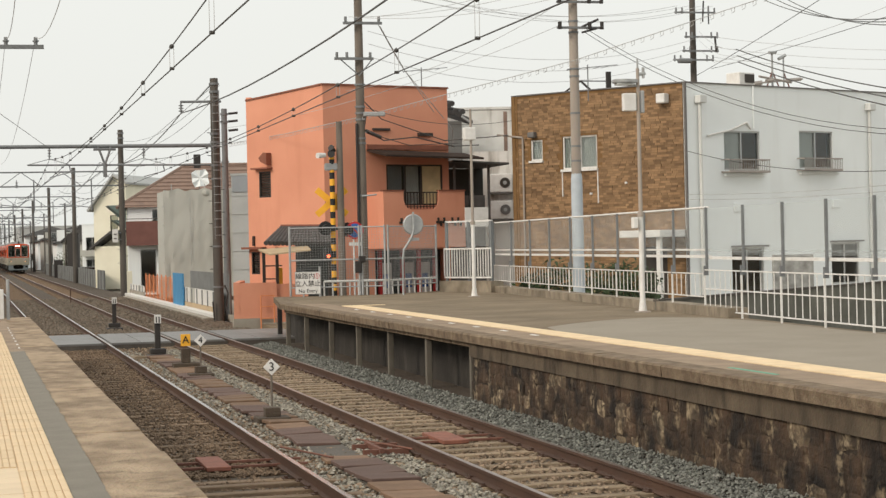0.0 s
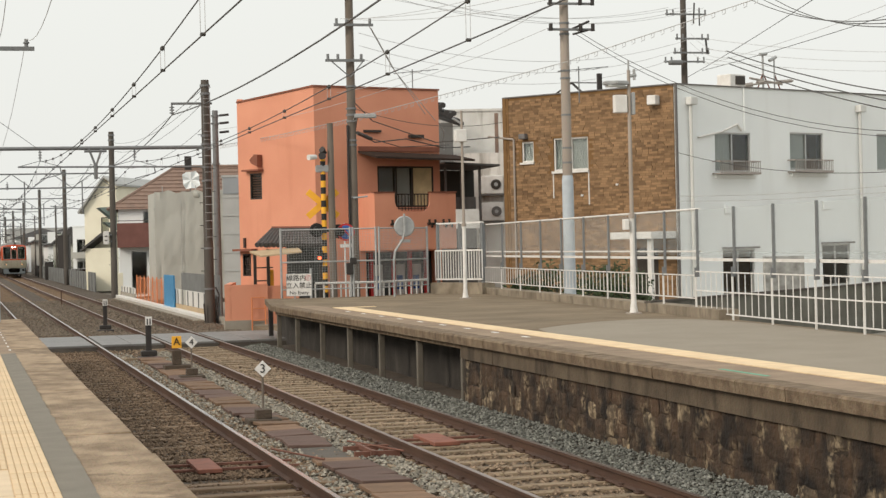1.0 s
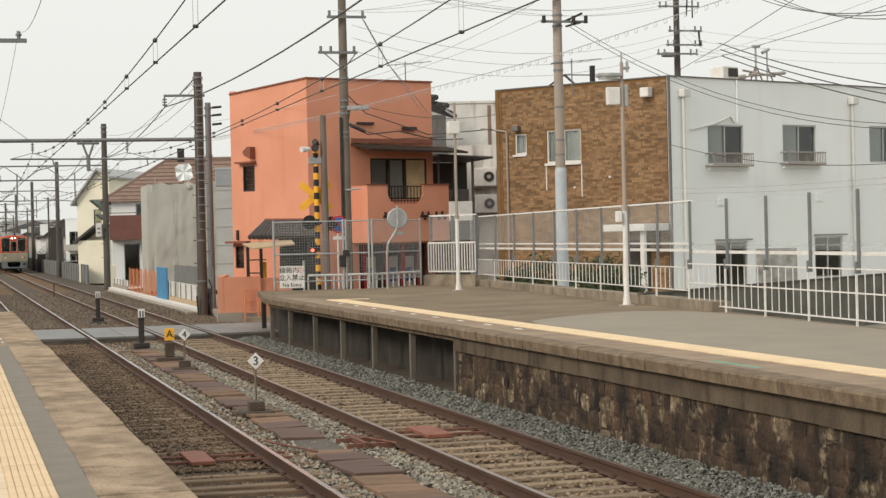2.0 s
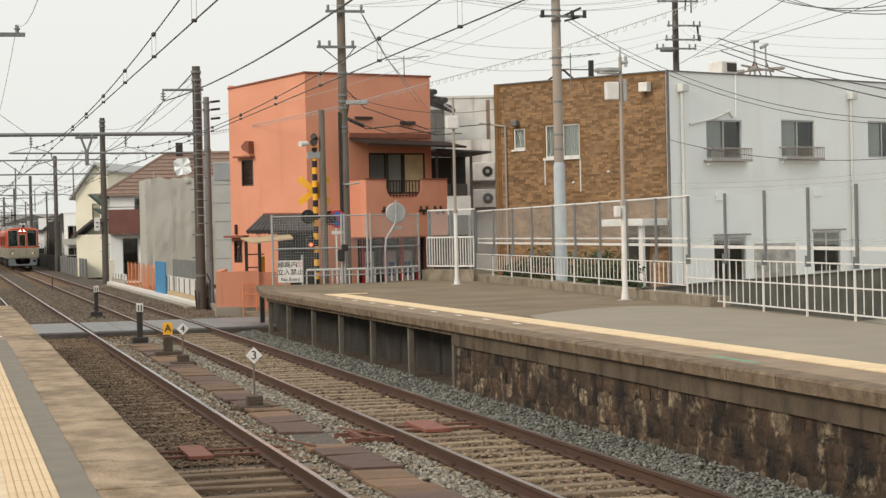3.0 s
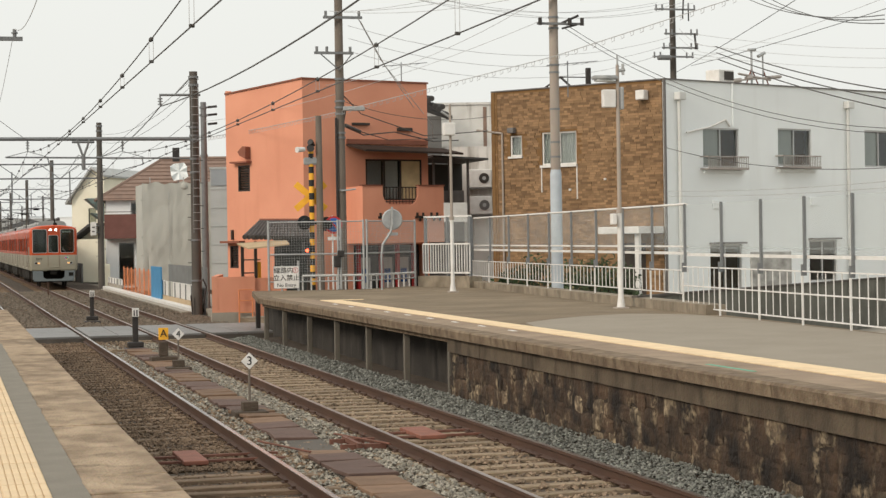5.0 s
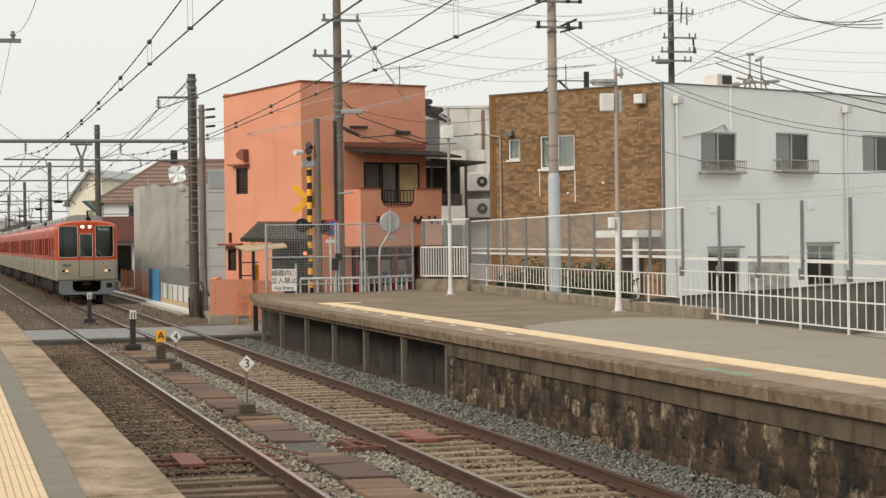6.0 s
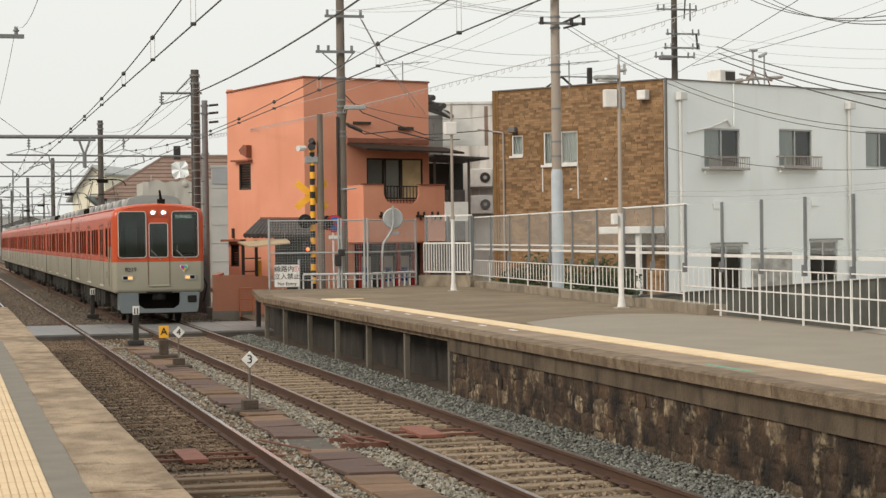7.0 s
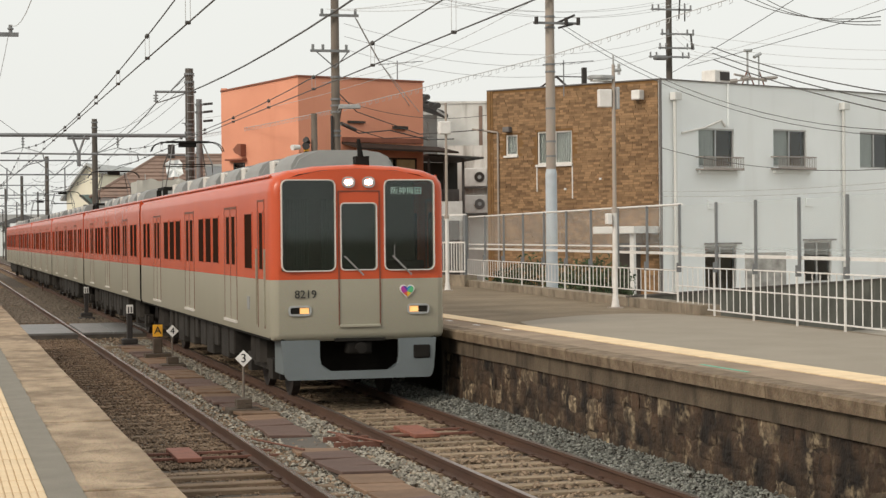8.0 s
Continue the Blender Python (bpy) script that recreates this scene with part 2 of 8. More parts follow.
GREY_FENCE = mat("grey_fence", (0.2, 0.205, 0.2), (0.15, 0.153, 0.15), 2, 0.8, 0.2)
BLACK = mat("black_paint", (0.018, 0.018, 0.018), None, 8, 0.5, 0.05)
YELLOW = mat("sign_yellow", (0.9, 0.46, 0.04), (0.78, 0.38, 0.03), 6, 0.6, 0.05)
RED_SIGN = mat("sign_red", (0.55, 0.04, 0.04), None, 6, 0.6, 0.05)
BLUE_SIGN = mat("sign_blue", (0.04, 0.13, 0.42), None, 6, 0.6, 0.05)
TRAIN_RED = mat("train_red", (0.52, 0.082, 0.027), (0.46, 0.07, 0.023), 0.8, 0.27, 0.0, spec=0.4)
TRAIN_BEIGE = mat("train_beige", (0.335, 0.316, 0.25), (0.3, 0.282, 0.222), 0.8, 0.34, 0.0, spec=0.3)
TRAIN_ROOF = mat("train_roof", (0.3, 0.3, 0.29), (0.21, 0.21, 0.205), 1.5, 0.75, 0.1)
TRAIN_SKIRT = mat("train_skirt", (0.155, 0.18, 0.19), (0.125, 0.145, 0.152), 1.5, 0.55, 0.02)
TRAIN_UNDER = mat("train_underframe", (0.024, 0.022, 0.02), (0.012, 0.011, 0.01), 3, 0.9, 0.2, spec=0.1)
TRAIN_GEAR = mat("train_gear", (0.045, 0.04, 0.035), (0.018, 0.016, 0.014), 3, 0.8, 0.2, spec=0.2)
TRAIN_GLASS_DARK = mat("side_glass", (0.034, 0.018, 0.012), None, 4, 0.25, 0.0, spec=0.0)
SILVER = mat("window_frame_silver", (0.72, 0.68, 0.63), (0.62, 0.58, 0.53), 4, 0.4, 0.0, metal=0.2)
DOOR_SEAM = mat("seam_dark", (0.17, 0.062, 0.038), None, 4, 0.7, 0.0)
LAMP_ON = mat("headlamp_lit", (1, 1, 1), None, 4, 0.3, 0, emit=(1.0, 0.97, 0.9), strength=14.0)
LAMP_AMBER = mat("marker_lamp_lit", (1, 0.7, 0.3), None, 4, 0.3, 0, emit=(1.0, 0.42, 0.12), strength=0.6)
LAMP_RED = mat("signal_red_lit", (1, 0.1, 0.05), None, 4, 0.3, 0, emit=(1.0, 0.12, 0.04), strength=4.0)
SIGN_LIT = mat("destination_lit", (0.7, 0.8, 0.75), None, 4, 0.5, 0, emit=(0.75, 0.9, 0.82), strength=0.3)
LEAF = mat("leaf", (0.05, 0.075, 0.03), (0.03, 0.05, 0.02), 3, 0.7, 0.2, island=0.4)
GLASS = glass_mat("glass_clear", (0.8, 0.84, 0.82))
GLASS_CAB = glass_mat("glass_cab", (0.62, 0.72, 0.66))


def screen_mat():
    """Clear noise-barrier sheet, faintly grey."""
    m = bpy.data.materials.new("barrier_sheet")
    m.use_nodes = True
    n, l = m.node_tree.nodes, m.node_tree.links
    p = n["Principled BSDF"]
    p.inputs["Base Color"].default_value = (0.7, 0.74, 0.74, 1)
    p.inputs["Roughness"].default_value = 0.35
    t = n.new("ShaderNodeBsdfTransparent")
    t.inputs[0].default_value = (0.965, 0.97, 0.97, 1)
    x = n.new("ShaderNodeMixShader")
    x.inputs[0].default_value = 0.1
    l.new(t.outputs[0], x.inputs[1])
    l.new(p.outputs[0], x.inputs[2])
    l.new(x.outputs[0], n["Material Output"].inputs[0])
    return m


SCREEN = screen_mat()


# ---- mesh helpers ----
def mesh_of(bm, name, material, smooth=False):
    me = bpy.data.meshes.new(name)
    bmesh.ops.recalc_face_normals(bm, faces=bm.faces)
    bm.to_mesh(me)
    bm.free()
    if material:
        me.materials.append(material)
    if smooth:
        me.polygons.foreach_set("use_smooth", [True] * len(me.polygons))
        me.set_sharp_from_angle(angle=radians(35))
    return me


def part(name, bm, material, parent=None, label="", smooth=False):
    ob = new(name, mesh_of(bm, name, material, smooth))
    if parent:
        ob.parent = parent
    if label:
        ob["label"] = label
    return ob


def thing(name, label, category, m=None, group="", kind=""):
    ob = new(name)
    ob.empty_display_size = 0.2
    if m is not None:
        ob.matrix_basis = m
    return tagged(ob, label, category, group, kind)


def box(bm, x0, x1, y0, y1, z0, z1, m=None, bevel=0.0):
    vs = [bm.verts.new(Vector(c) if m is None else m @ Vector(c)) for c in
          ((x0, y0, z0), (x1, y0, z0), (x1, y1, z0), (x0, y1, z0), (x0, y0, z1), (x1, y0, z1), (x1, y1, z1), (x0, y1, z1))]
    fs = [bm.faces.new([vs[i] for i in f]) for f in
          ((3, 2, 1, 0), (4, 5, 6, 7), (0, 1, 5, 4), (1, 2, 6, 5), (2, 3, 7, 6), (3, 0, 4, 7))]
    if bevel:
        es = list({e for f in fs for e in f.edges})
        bmesh.ops.bevel(bm, geom=es, offset=bevel, segments=2, profile=0.5, affect="EDGES")
    return vs


def boxed(*boxes, m=None, bevel=0.0):
    bm = bmesh.new()
    for b in boxes:
        box(bm, *b, m=m, bevel=bevel)
    return bm


def rod(bm, a, b, r0, r1=None, n=10, caps=True):
    a, b = Vector(a), Vector(b)
    r1 = r0 if r1 is None else r1
    q = (b - a).to_track_quat("Z", "Y").to_matrix()
    rings = []
    for p, r in ((a, r0), (b, r1)):
        rings.append([bm.verts.new(p + q @ Vector((r * math.cos(k * math.tau / n), r * math.sin(k * math.tau / n), 0))) for k in range(n)])
    for k in range(n):
        bm.faces.new((rings[0][k], rings[0][(k + 1) % n], rings[1][(k + 1) % n], rings[1][k]))
    if caps:
        bm.faces.new(rings[0][::-1])
        bm.faces.new(rings[1])


def tube(bm, pts, r, n=5):
    pts = [Vector(p) for p in pts]
    rings = []
    for i, p in enumerate(pts):
        d = pts[min(i + 1, len(pts) - 1)] - pts[max(i - 1, 0)]
        q = d.to_track_quat("Z", "Y").to_matrix()
        rings.append([bm.verts.new(p + q @ Vector((r * math.cos(k * math.tau / n), r * math.sin(k * math.tau / n), 0))) for k in range(n)])
    for a, b in zip(rings, rings[1:]):
        for k in range(n):
            bm.faces.new((a[k], a[(k + 1) % n], b[(k + 1) % n], b[k]))
    bm.faces.new(rings[0][::-1])
    bm.faces.new(rings[-1])


def rods(*list_of, n=10):
    bm = bmesh.new()
    for r in list_of:
        rod(bm, *r, n=n)
    return bm


def prism(bm, outline, z0, z1, m=None):
    """An upright prism on a plan outline; z1 may be a list, one height per corner."""
    tops = z1 if isinstance(z1, (list, tuple)) else [z1] * len(outline)
    def at(x, y, z):
        return bm.verts.new(Vector((x, y, z)) if m is None else m @ Vector((x, y, z)))
    lo = [at(x, y, z0) for x, y in outline]
    hi = [at(x, y, t) for (x, y), t in zip(outline, tops)]
    k = len(outline)
    bm.faces.new(lo[::-1])
    bm.faces.new(hi)
    for i in range(k):
        bm.faces.new((lo[i], lo[(i + 1) % k], hi[(i + 1) % k], hi[i]))


def profile(bm, outline, a, b, m=None):
    """A closed outline in (x, z), drawn out along y from a to b."""
    def at(x, y, z):
        return bm.verts.new(Vector((x, y, z)) if m is None else m @ Vector((x, y, z)))
    f = [at(x, a, z) for x, z in outline]
    g = [at(x, b, z) for x, z in outline]
    k = len(outline)
    bm.faces.new(f)
    bm.faces.new(g[::-1])
    for i in range(k):
        bm.faces.new((f[i], g[i], g[(i + 1) % k], f[(i + 1) % k]))


def side(p0, p1, z=0.0):
    """The pose of a wall that runs from p0 to p1, as seen from outside left to right: x along it, y inwards."""
    d = Vector((p1[0] - p0[0], p1[1] - p0[1]))
    return pose(p0[0], p0[1], z, 0, 0, math.degrees(math.atan2(d.y, d.x))), d.length


def wall(bm, length, z0, z1, thick, holes=(), m=None, z1_end=None):
    """A wall with openings right through it. holes: (x0, x1, z0, z1)."""
    xs = sorted({0.0, length, *[h[0] for h in holes], *[h[1] for h in holes]})
    zs = sorted({z0, z1, *[h[2] for h in holes], *[h[3] for h in holes]})
    solid = {}
    for i in range(len(xs) - 1):
        for k in range(len(zs) - 1):
            cx, cz = (xs[i] + xs[i + 1]) / 2, (zs[k] + zs[k + 1]) / 2
            solid[i, k] = not any(h[0] < cx < h[1] and h[2] < cz < h[3] for h in holes)
    cache = {}
    def v(i, y, k):
        if (i, y, k) not in cache:
            z = zs[k]
            if z1_end is not None and k == len(zs) - 1:
                z = z1 + (z1_end - z1) * xs[i] / length
            c = Vector((xs[i], y, z))
            cache[i, y, k] = bm.verts.new(c if m is None else m @ c)
        return cache[i, y, k]
    for (i, k), s in solid.items():
        if not s:
            continue
        for y in (0.0, thick):
            bm.faces.new((v(i, y, k), v(i + 1, y, k), v(i + 1, y, k + 1), v(i, y, k + 1)))
        for di, dk, a, b in ((-1, 0, (i, k), (i, k + 1)), (1, 0, (i + 1, k), (i + 1, k + 1)),
                             (0, -1, (i, k), (i + 1, k)), (0, 1, (i, k + 1), (i + 1, k + 1))):
            if not solid.get((i + di, k + dk), False):
                bm.faces.new((v(a[0], 0.0, a[1]), v(b[0], 0.0, b[1]), v(b[0], thick, b[1]), v(a[0], thick, a[1])))


def ring_frame(bm, x0, x1, z0, z1, w, y0, y1, m=None):
    for b in ((x0, x1, y0, y1, z0, z0 + w), (x0, x1, y0, y1, z1 - w, z1), (x0, x0 + w, y0, y1, z0 + w, z1 - w), (x1 - w, x1, y0, y1, z0 + w, z1 - w)):
        box(bm, *b, m=m)


def letters(text, size, material, name, parent, m, depth=0.004, label=""):
    """Raised lettering in the built-in font, upright in x and z, facing -y."""
    cu = bpy.data.curves.new(name, "FONT")
    cu.body, cu.size, cu.extrude = text, size, depth
    cu.align_x, cu.align_y = "CENTER", "CENTER"
    tmp = bpy.data.objects.new(name, cu)
    scene.collection.objects.link(tmp)
    bpy.context.view_layer.update()
    me = bpy.data.meshes.new_from_object(tmp.evaluated_get(bpy.context.evaluated_depsgraph_get()))
    bpy.data.objects.remove(tmp)
    me.materials.clear()
    me.materials.append(material)
    me.transform(m @ pose(0, 0, 0, 90, 0, 0))
    ob = new(name, me)
    ob.parent = parent
    if label:
        ob["label"] = label
    return ob


def rounded(x0, x1, z0, z1, r, n=4):
    pts = []
    for cx, cz, a in ((x1 - r, z0 + r, -90), (x1 - r, z1 - r, 0), (x0 + r, z1 - r, 90), (x0 + r, z0 + r, 180)):
        for k in range(n + 1):
            t = radians(a + 90 * k / n)
            pts.append((cx + r * math.cos(t), cz + r * math.sin(t)))
    return pts


def rounded_ring(bm, x0, x1, z0, z1, r, w, y0, y1, m=None):
    """A rounded window surround of width w, from y0 (outside) to y1."""
    outer, inner = rounded(x0, x1, z0, z1, r), rounded(x0 + w, x1 - w, z0 + w, z1 - w, max(r - w, 0.01))
    def at(x, y, z):
        return bm.verts.new(Vector((x, y, z)) if m is None else m @ Vector((x, y, z)))
    loops = [[at(x, y, z) for x, z in o] for o, y in ((outer, y1), (outer, y0), (inner, y0), (inner, y1))]
    k = len(outer)
    for a, b in zip(loops, loops[1:]):
        for i in range(k):
            bm.faces.new((a[i], a[(i + 1) % k], b[(i + 1) % k], b[i]))


def scatter(rng, count, xa, xb, ya, yb, near=None):
    """Random plan points, denser towards the near end."""
    u = rng.random(count) ** (near or 1.0)
    return np.stack([xa + (xb - xa) * rng.random(count), ya + (yb - ya) * u], 1)


def stones(name, pts, zs, size, material, parent, rng):
    """Crushed stones: one joined mesh of small uneven lumps."""
    base_v = np.array([(1, 0, 0), (-0.9, 0.2, 0), (0.1, 0.9, 0), (0, -1, 0.1), (0.2, 0.1, 0.75), (-0.1, 0, -0.6)])
    base_f = np.array([(0, 2, 4), (2, 1, 4), (1, 3, 4), (3, 0, 4), (2, 0, 5), (1, 2, 5), (3, 1, 5), (0, 3, 5)])
    k = len(pts)
    ang = rng.random(k) * math.tau
    tilt = (rng.random(k) - 0.5) * 1.6
    sc = size * (0.55 + 0.9 * rng.random((k, 1, 1)))
    v = base_v[None] * (1 + 0.5 * (rng.random((k, 6, 3)) - 0.5)) * sc
    ct, st = np.cos(tilt)[:, None], np.sin(tilt)[:, None]
    y, z = v[..., 1] * ct - v[..., 2] * st, v[..., 1] * st + v[..., 2] * ct
    ca, sa = np.cos(ang)[:, None], np.sin(ang)[:, None]
    x, y = v[..., 0] * ca - y * sa, v[..., 0] * sa + y * ca
    out_v = np.stack([x + pts[:, 0, None], y + pts[:, 1, None], z + zs[:, None]], -1).reshape(-1, 3)
    out_f = (base_f[None] + 6 * np.arange(k)[:, None, None]).reshape(-1, 3)
    me = bpy.data.meshes.new(name)
    me.from_pydata(out_v.tolist(), [], out_f.tolist())
    me.materials.append(material)
    ob = new(name, me)
    if parent:
        ob.parent = parent
    return tagged(ob, kind="stuff")

# ---- ground and tracks ----
TRACK_NEAR, TRACK_FAR = 2.98, 6.365      # track centres
GAUGE = 1.505                            # between rail-head centres
P1_TOP, P1_EDGE = 1.0, 1.45
P2_EDGE = 7.88
P2_WALL = 8.0


def p2_top(y):
    """The height of the far platform's surface over the rails."""
    return 1.085


def ground():
    bm = bmesh.new()
    for a, b, c, d in ((-2500, 2500, -2500, 2500),):
        bm.faces.new([bm.verts.new(p) for p in ((a, c, -0.42), (b, c, -0.42), (b, d, -0.42), (a, d, -0.42))])
    tagged(part("ground", bm, GROUND), "bare brown earth around the railway", "ground", kind="structure")
    bm = bmesh.new()
    xs = [-2.2, -1.6, -0.8, 0, 1.4, 2.2, 3.0, 3.7, 4.3, 5.0, 5.6, 6.4, 7.15, 7.6, 8.15, 8.6, 9.4, 10.2]
    ys = [-60, -40, -20, -8, 0] + [4 + 0.7 * i for i in range(95)] + [72 + 6 * i for i in range(100)]
    def z_at(x, y):
        z = -0.2 + 0.03 * noise.noise((x * 1.3, y * 1.1, 0))
        if x > 7.2 and y < 50:
            z += 0.13 * min((x - 7.2) / 0.9, 1.0)
        if x > 9.9 or x < -1.8:
            z = -0.4
        return z
    grid = [[bm.verts.new((x, y, z_at(x, y))) for x in xs] for y in ys]
    for r, s in zip(grid, grid[1:]):
        for i in range(len(xs) - 1):
            bm.faces.new((r[i], r[i + 1], s[i + 1], s[i]))
    return tagged(part("trackbed", bm, BALLAST_BED, smooth=True), "stone ballast bed under the two tracks", "trackbed", kind="structure")


bed = ground()

# crushed stone on the bed
rng = np.random.default_rng(4)
def spread_stones(count, xa, xb, ya, yb, z, dz, size, material, rise=0.0):
    pts = scatter(rng, count, xa, xb, ya, yb, 1.5)
    keep = np.ones(len(pts), bool)
    for c in (TRACK_NEAR, TRACK_FAR):
        for s in (-1, 1):
            keep &= np.abs(pts[:, 0] - (c + s * GAUGE / 2)) > 0.085
    pts = pts[keep]
    up = rise * np.clip((pts[:, 0] - 7.2) / 0.9, 0, 1)
    stones("ballast", pts, z + up + dz * rng.random(len(pts)), size, material, bed, rng)


spread_stones(5000, 1.5, 4.2, 10.5, 22, -0.205, 0.025, 0.024, BALLAST_DARK)
spread_stones(19000, 1.5, 4.2, 22, 62, -0.188, 0.03, 0.025, BALLAST_DARK)
spread_stones(17000, 4.0, 7.25, 10.5, 62, -0.19, 0.025, 0.032, BALLAST)
spread_stones(21000, 7.2, 8.05, 10.5, 50, -0.17, 0.04, 0.026, BALLAST_GREY, 0.13)
spread_stones(6500, 4.9, 5.45, 11, 50, -0.17, 0.03, 0.03, BALLAST_MIX)
spread_stones(3500, 3.8, 4.4, 11, 50, -0.18, 0.03, 0.03, BALLAST_MIX)
spread_stones(9000, 1.0, 4.4, 62, 108, -0.175, 0.03, 0.042, BALLAST_FAR)
spread_stones(10000, 4.2, 7.4, 57.7, 108, -0.17, 0.03, 0.042, BALLAST_FAR)
spread_stones(6000, 7.2, 9.1, 57.7, 108, -0.16, 0.03, 0.042, BALLAST_FAR)

RAIL_SHAPE = [(-0.064, -0.153), (0.064, -0.153), (0.064, -0.142), (0.012, -0.125), (0.009, -0.05), (0.034, -0.036),
              (0.034, -0.004), (-0.034, -0.004), (-0.034, -0.036), (-0.009, -0.05), (-0.012, -0.125), (-0.064, -0.142)]
for c, top in ((TRACK_NEAR, RAIL_BRIGHT), (TRACK_FAR, RAIL_TOP)):
    for s in (-1, 1):
        x = c + s * GAUGE / 2
        rail = thing("rail", "rust-brown steel rail with a worn running surface", "rail", group="running rails", kind="structure")
        bm = bmesh.new()
        profile(bm, [(x + a, z) for a, z in RAIL_SHAPE], -30, 700)
        part("rail_web", bm, RUST, rail)
        part("running_surface", boxed((x - 0.03, x + 0.03, -30, 700, -0.006, 0.0)), top, rail, "polished steel running surface")

# sleepers
dark_mesh = mesh_of(boxed((-1.2, 1.2, -0.1, 0.1, -0.3, -0.15), bevel=0.012), "sleeper", SLEEPER_DARK)
sleeper_mesh = mesh_of(boxed((-1.2, 1.2, -0.1, 0.1, -0.3, -0.155), bevel=0.012), "sleeper", SLEEPER)
chair_mesh = mesh_of(boxed((-0.13, 0.13, -0.07, 0.07, -0.156, -0.138), (-0.1, -0.065, -0.05, 0.05, -0.14, -0.115), (0.065, 0.1, -0.05, 0.05, -0.14, -0.115)), "rail_chair", RUST)
far_bm = bmesh.new()
for c in (TRACK_NEAR, TRACK_FAR):
    track = thing("sleepers", "weathered wooden sleepers set in brown ballast", "sleepers", kind="structure")
    for i in range(470):
        y = -15.0 + 0.6 * i + random.uniform(-0.05, 0.05)
        if i < 130:
            ob = new("sleeper", sleeper_mesh if c == TRACK_FAR else dark_mesh)
            ob.parent = track
            ob.matrix_basis = pose(c + random.uniform(-0.04, 0.04), y, random.uniform(-0.012, 0.006) - (0.022 if c == TRACK_NEAR and y > 21.5 else 0), 0, random.uniform(-0.4, 0.4), random.uniform(-0.9, 0.9))
            if 40 < i < 100:
                for s in (-1, 1):
                    ch = new("rail_chair", chair_mesh)
                    ch.parent = ob
                    ch.matrix_basis = pose(s * GAUGE / 2, 0, 0)
        else:
            box(far_bm, c - 1.2, c + 1.2, y - 0.1, y + 0.1, -0.3, -0.185)
tagged(part("far_sleepers", far_bm, SLEEPER_DARK), "weathered wooden sleepers far along the line", "sleepers", kind="stuff")

# cable trough lids between the tracks
trough = thing("cable_trough", "cable trough with brown and dark lids between the tracks", "cable trough")
part("trough_base", boxed((4.36, 4.94, 11, 47, -0.3, -0.15)), CONCRETE_DARK, trough)
lid_mesh = [mesh_of(boxed((-0.3, 0.3, -0.33, 0.33, -0.15, -0.1), bevel=0.01), "trough_lid", m) for m in (BOARD_BROWN, BOARD_DARK)]
for i in range(50):
    y = 11.3 + 0.72 * i
    if i in (17, 18):
        continue
    ob = new("trough_lid", lid_mesh[(i * 5 // 3) % 2])
    ob.parent = trough
    ob.matrix_basis = pose(4.63 + random.uniform(-0.03, 0.03), y, random.uniform(-0.02, 0.02), random.uniform(-1.5, 1.5), random.uniform(-2, 2), random.uniform(-6, 6))

# signal-bond plates and rods across the sleepers
for x, y, w in ((2.92, 22.95, 0.15), (6.35, 24.6, 0.18)):
    gear = thing("track_gear", "red-oxide steel cover plate with rods across the track", "track gear", group="track gear")
    part("cover_plate", boxed((x - w, x + w, y - 0.6, y + 0.6, -0.15, -0.095), bevel=0.01), RED_STEEL, gear)
    for d in (-0.3, 0.25):
        part("tie_bar", boxed((x - 0.78, x + 1.15, y + d - 0.03, y + d + 0.03, -0.155, -0.12), bevel=0.006), RED_RUST, gear)
gear = thing("signal_bond_box", "rusty red linkage frame between the tracks", "track gear")
part("link_frame", boxed((4.9, 5.5, 23.2, 23.26, -0.16, -0.08), (4.9, 5.5, 23.9, 23.96, -0.16, -0.08), (5.1, 5.15, 23.1, 24.1, -0.12, -0.06)), RED_RUST, gear)
part("tie_rod", rods(((4.0, 24.3, -0.1), (4.4, 22.7, -0.09), 0.014), ((5.1, 24.6, -0.08), (5.5, 23.0, -0.07), 0.014), n=6), RED_RUST, gear)


# ---- level crossing ----
def crossing():
    deck = thing("crossing_deck", "grey panelled level-crossing deck over both tracks", "level crossing", kind="structure")
    part("deck_base", boxed((1.6, 9.6, 51.8, 57.6, -0.35, -0.06)), CONCRETE_DARK, deck)
    for xa, xb in ((1.6, 2.1), (2.34, 3.62), (3.84, 5.5), (5.73, 7.0), (7.24, 9.6)):
        k = max(1, round((xb - xa) / 0.9))
        for j in range(2):
            for i in range(k):
                w = (xb - xa) / k
                part("deck_panel", boxed((xa + w * i + 0.01, xa + w * (i + 1) - 0.01, 51.8 + 2.9 * j + 0.01, 54.7 + 2.9 * j - 0.01, -0.06, 0.0), bevel=0.012), CROSS_DECK, deck)
    road = boxed((9.6, 60, 55.6, 61.6, -0.36, -0.03))
    tagged(part("road", road, ASPHALT), "narrow grey asphalt lane beyond the crossing", "road", kind="structure")
    tagged(part("pavement", boxed((9.7, 60, 61.6, 90, -0.36, -0.0), (15.5, 60, 10, 55.6, -0.36, -0.02)), CONCRETE_PALE), "pale concrete yard beside the houses", "pavement", kind="structure")


crossing()


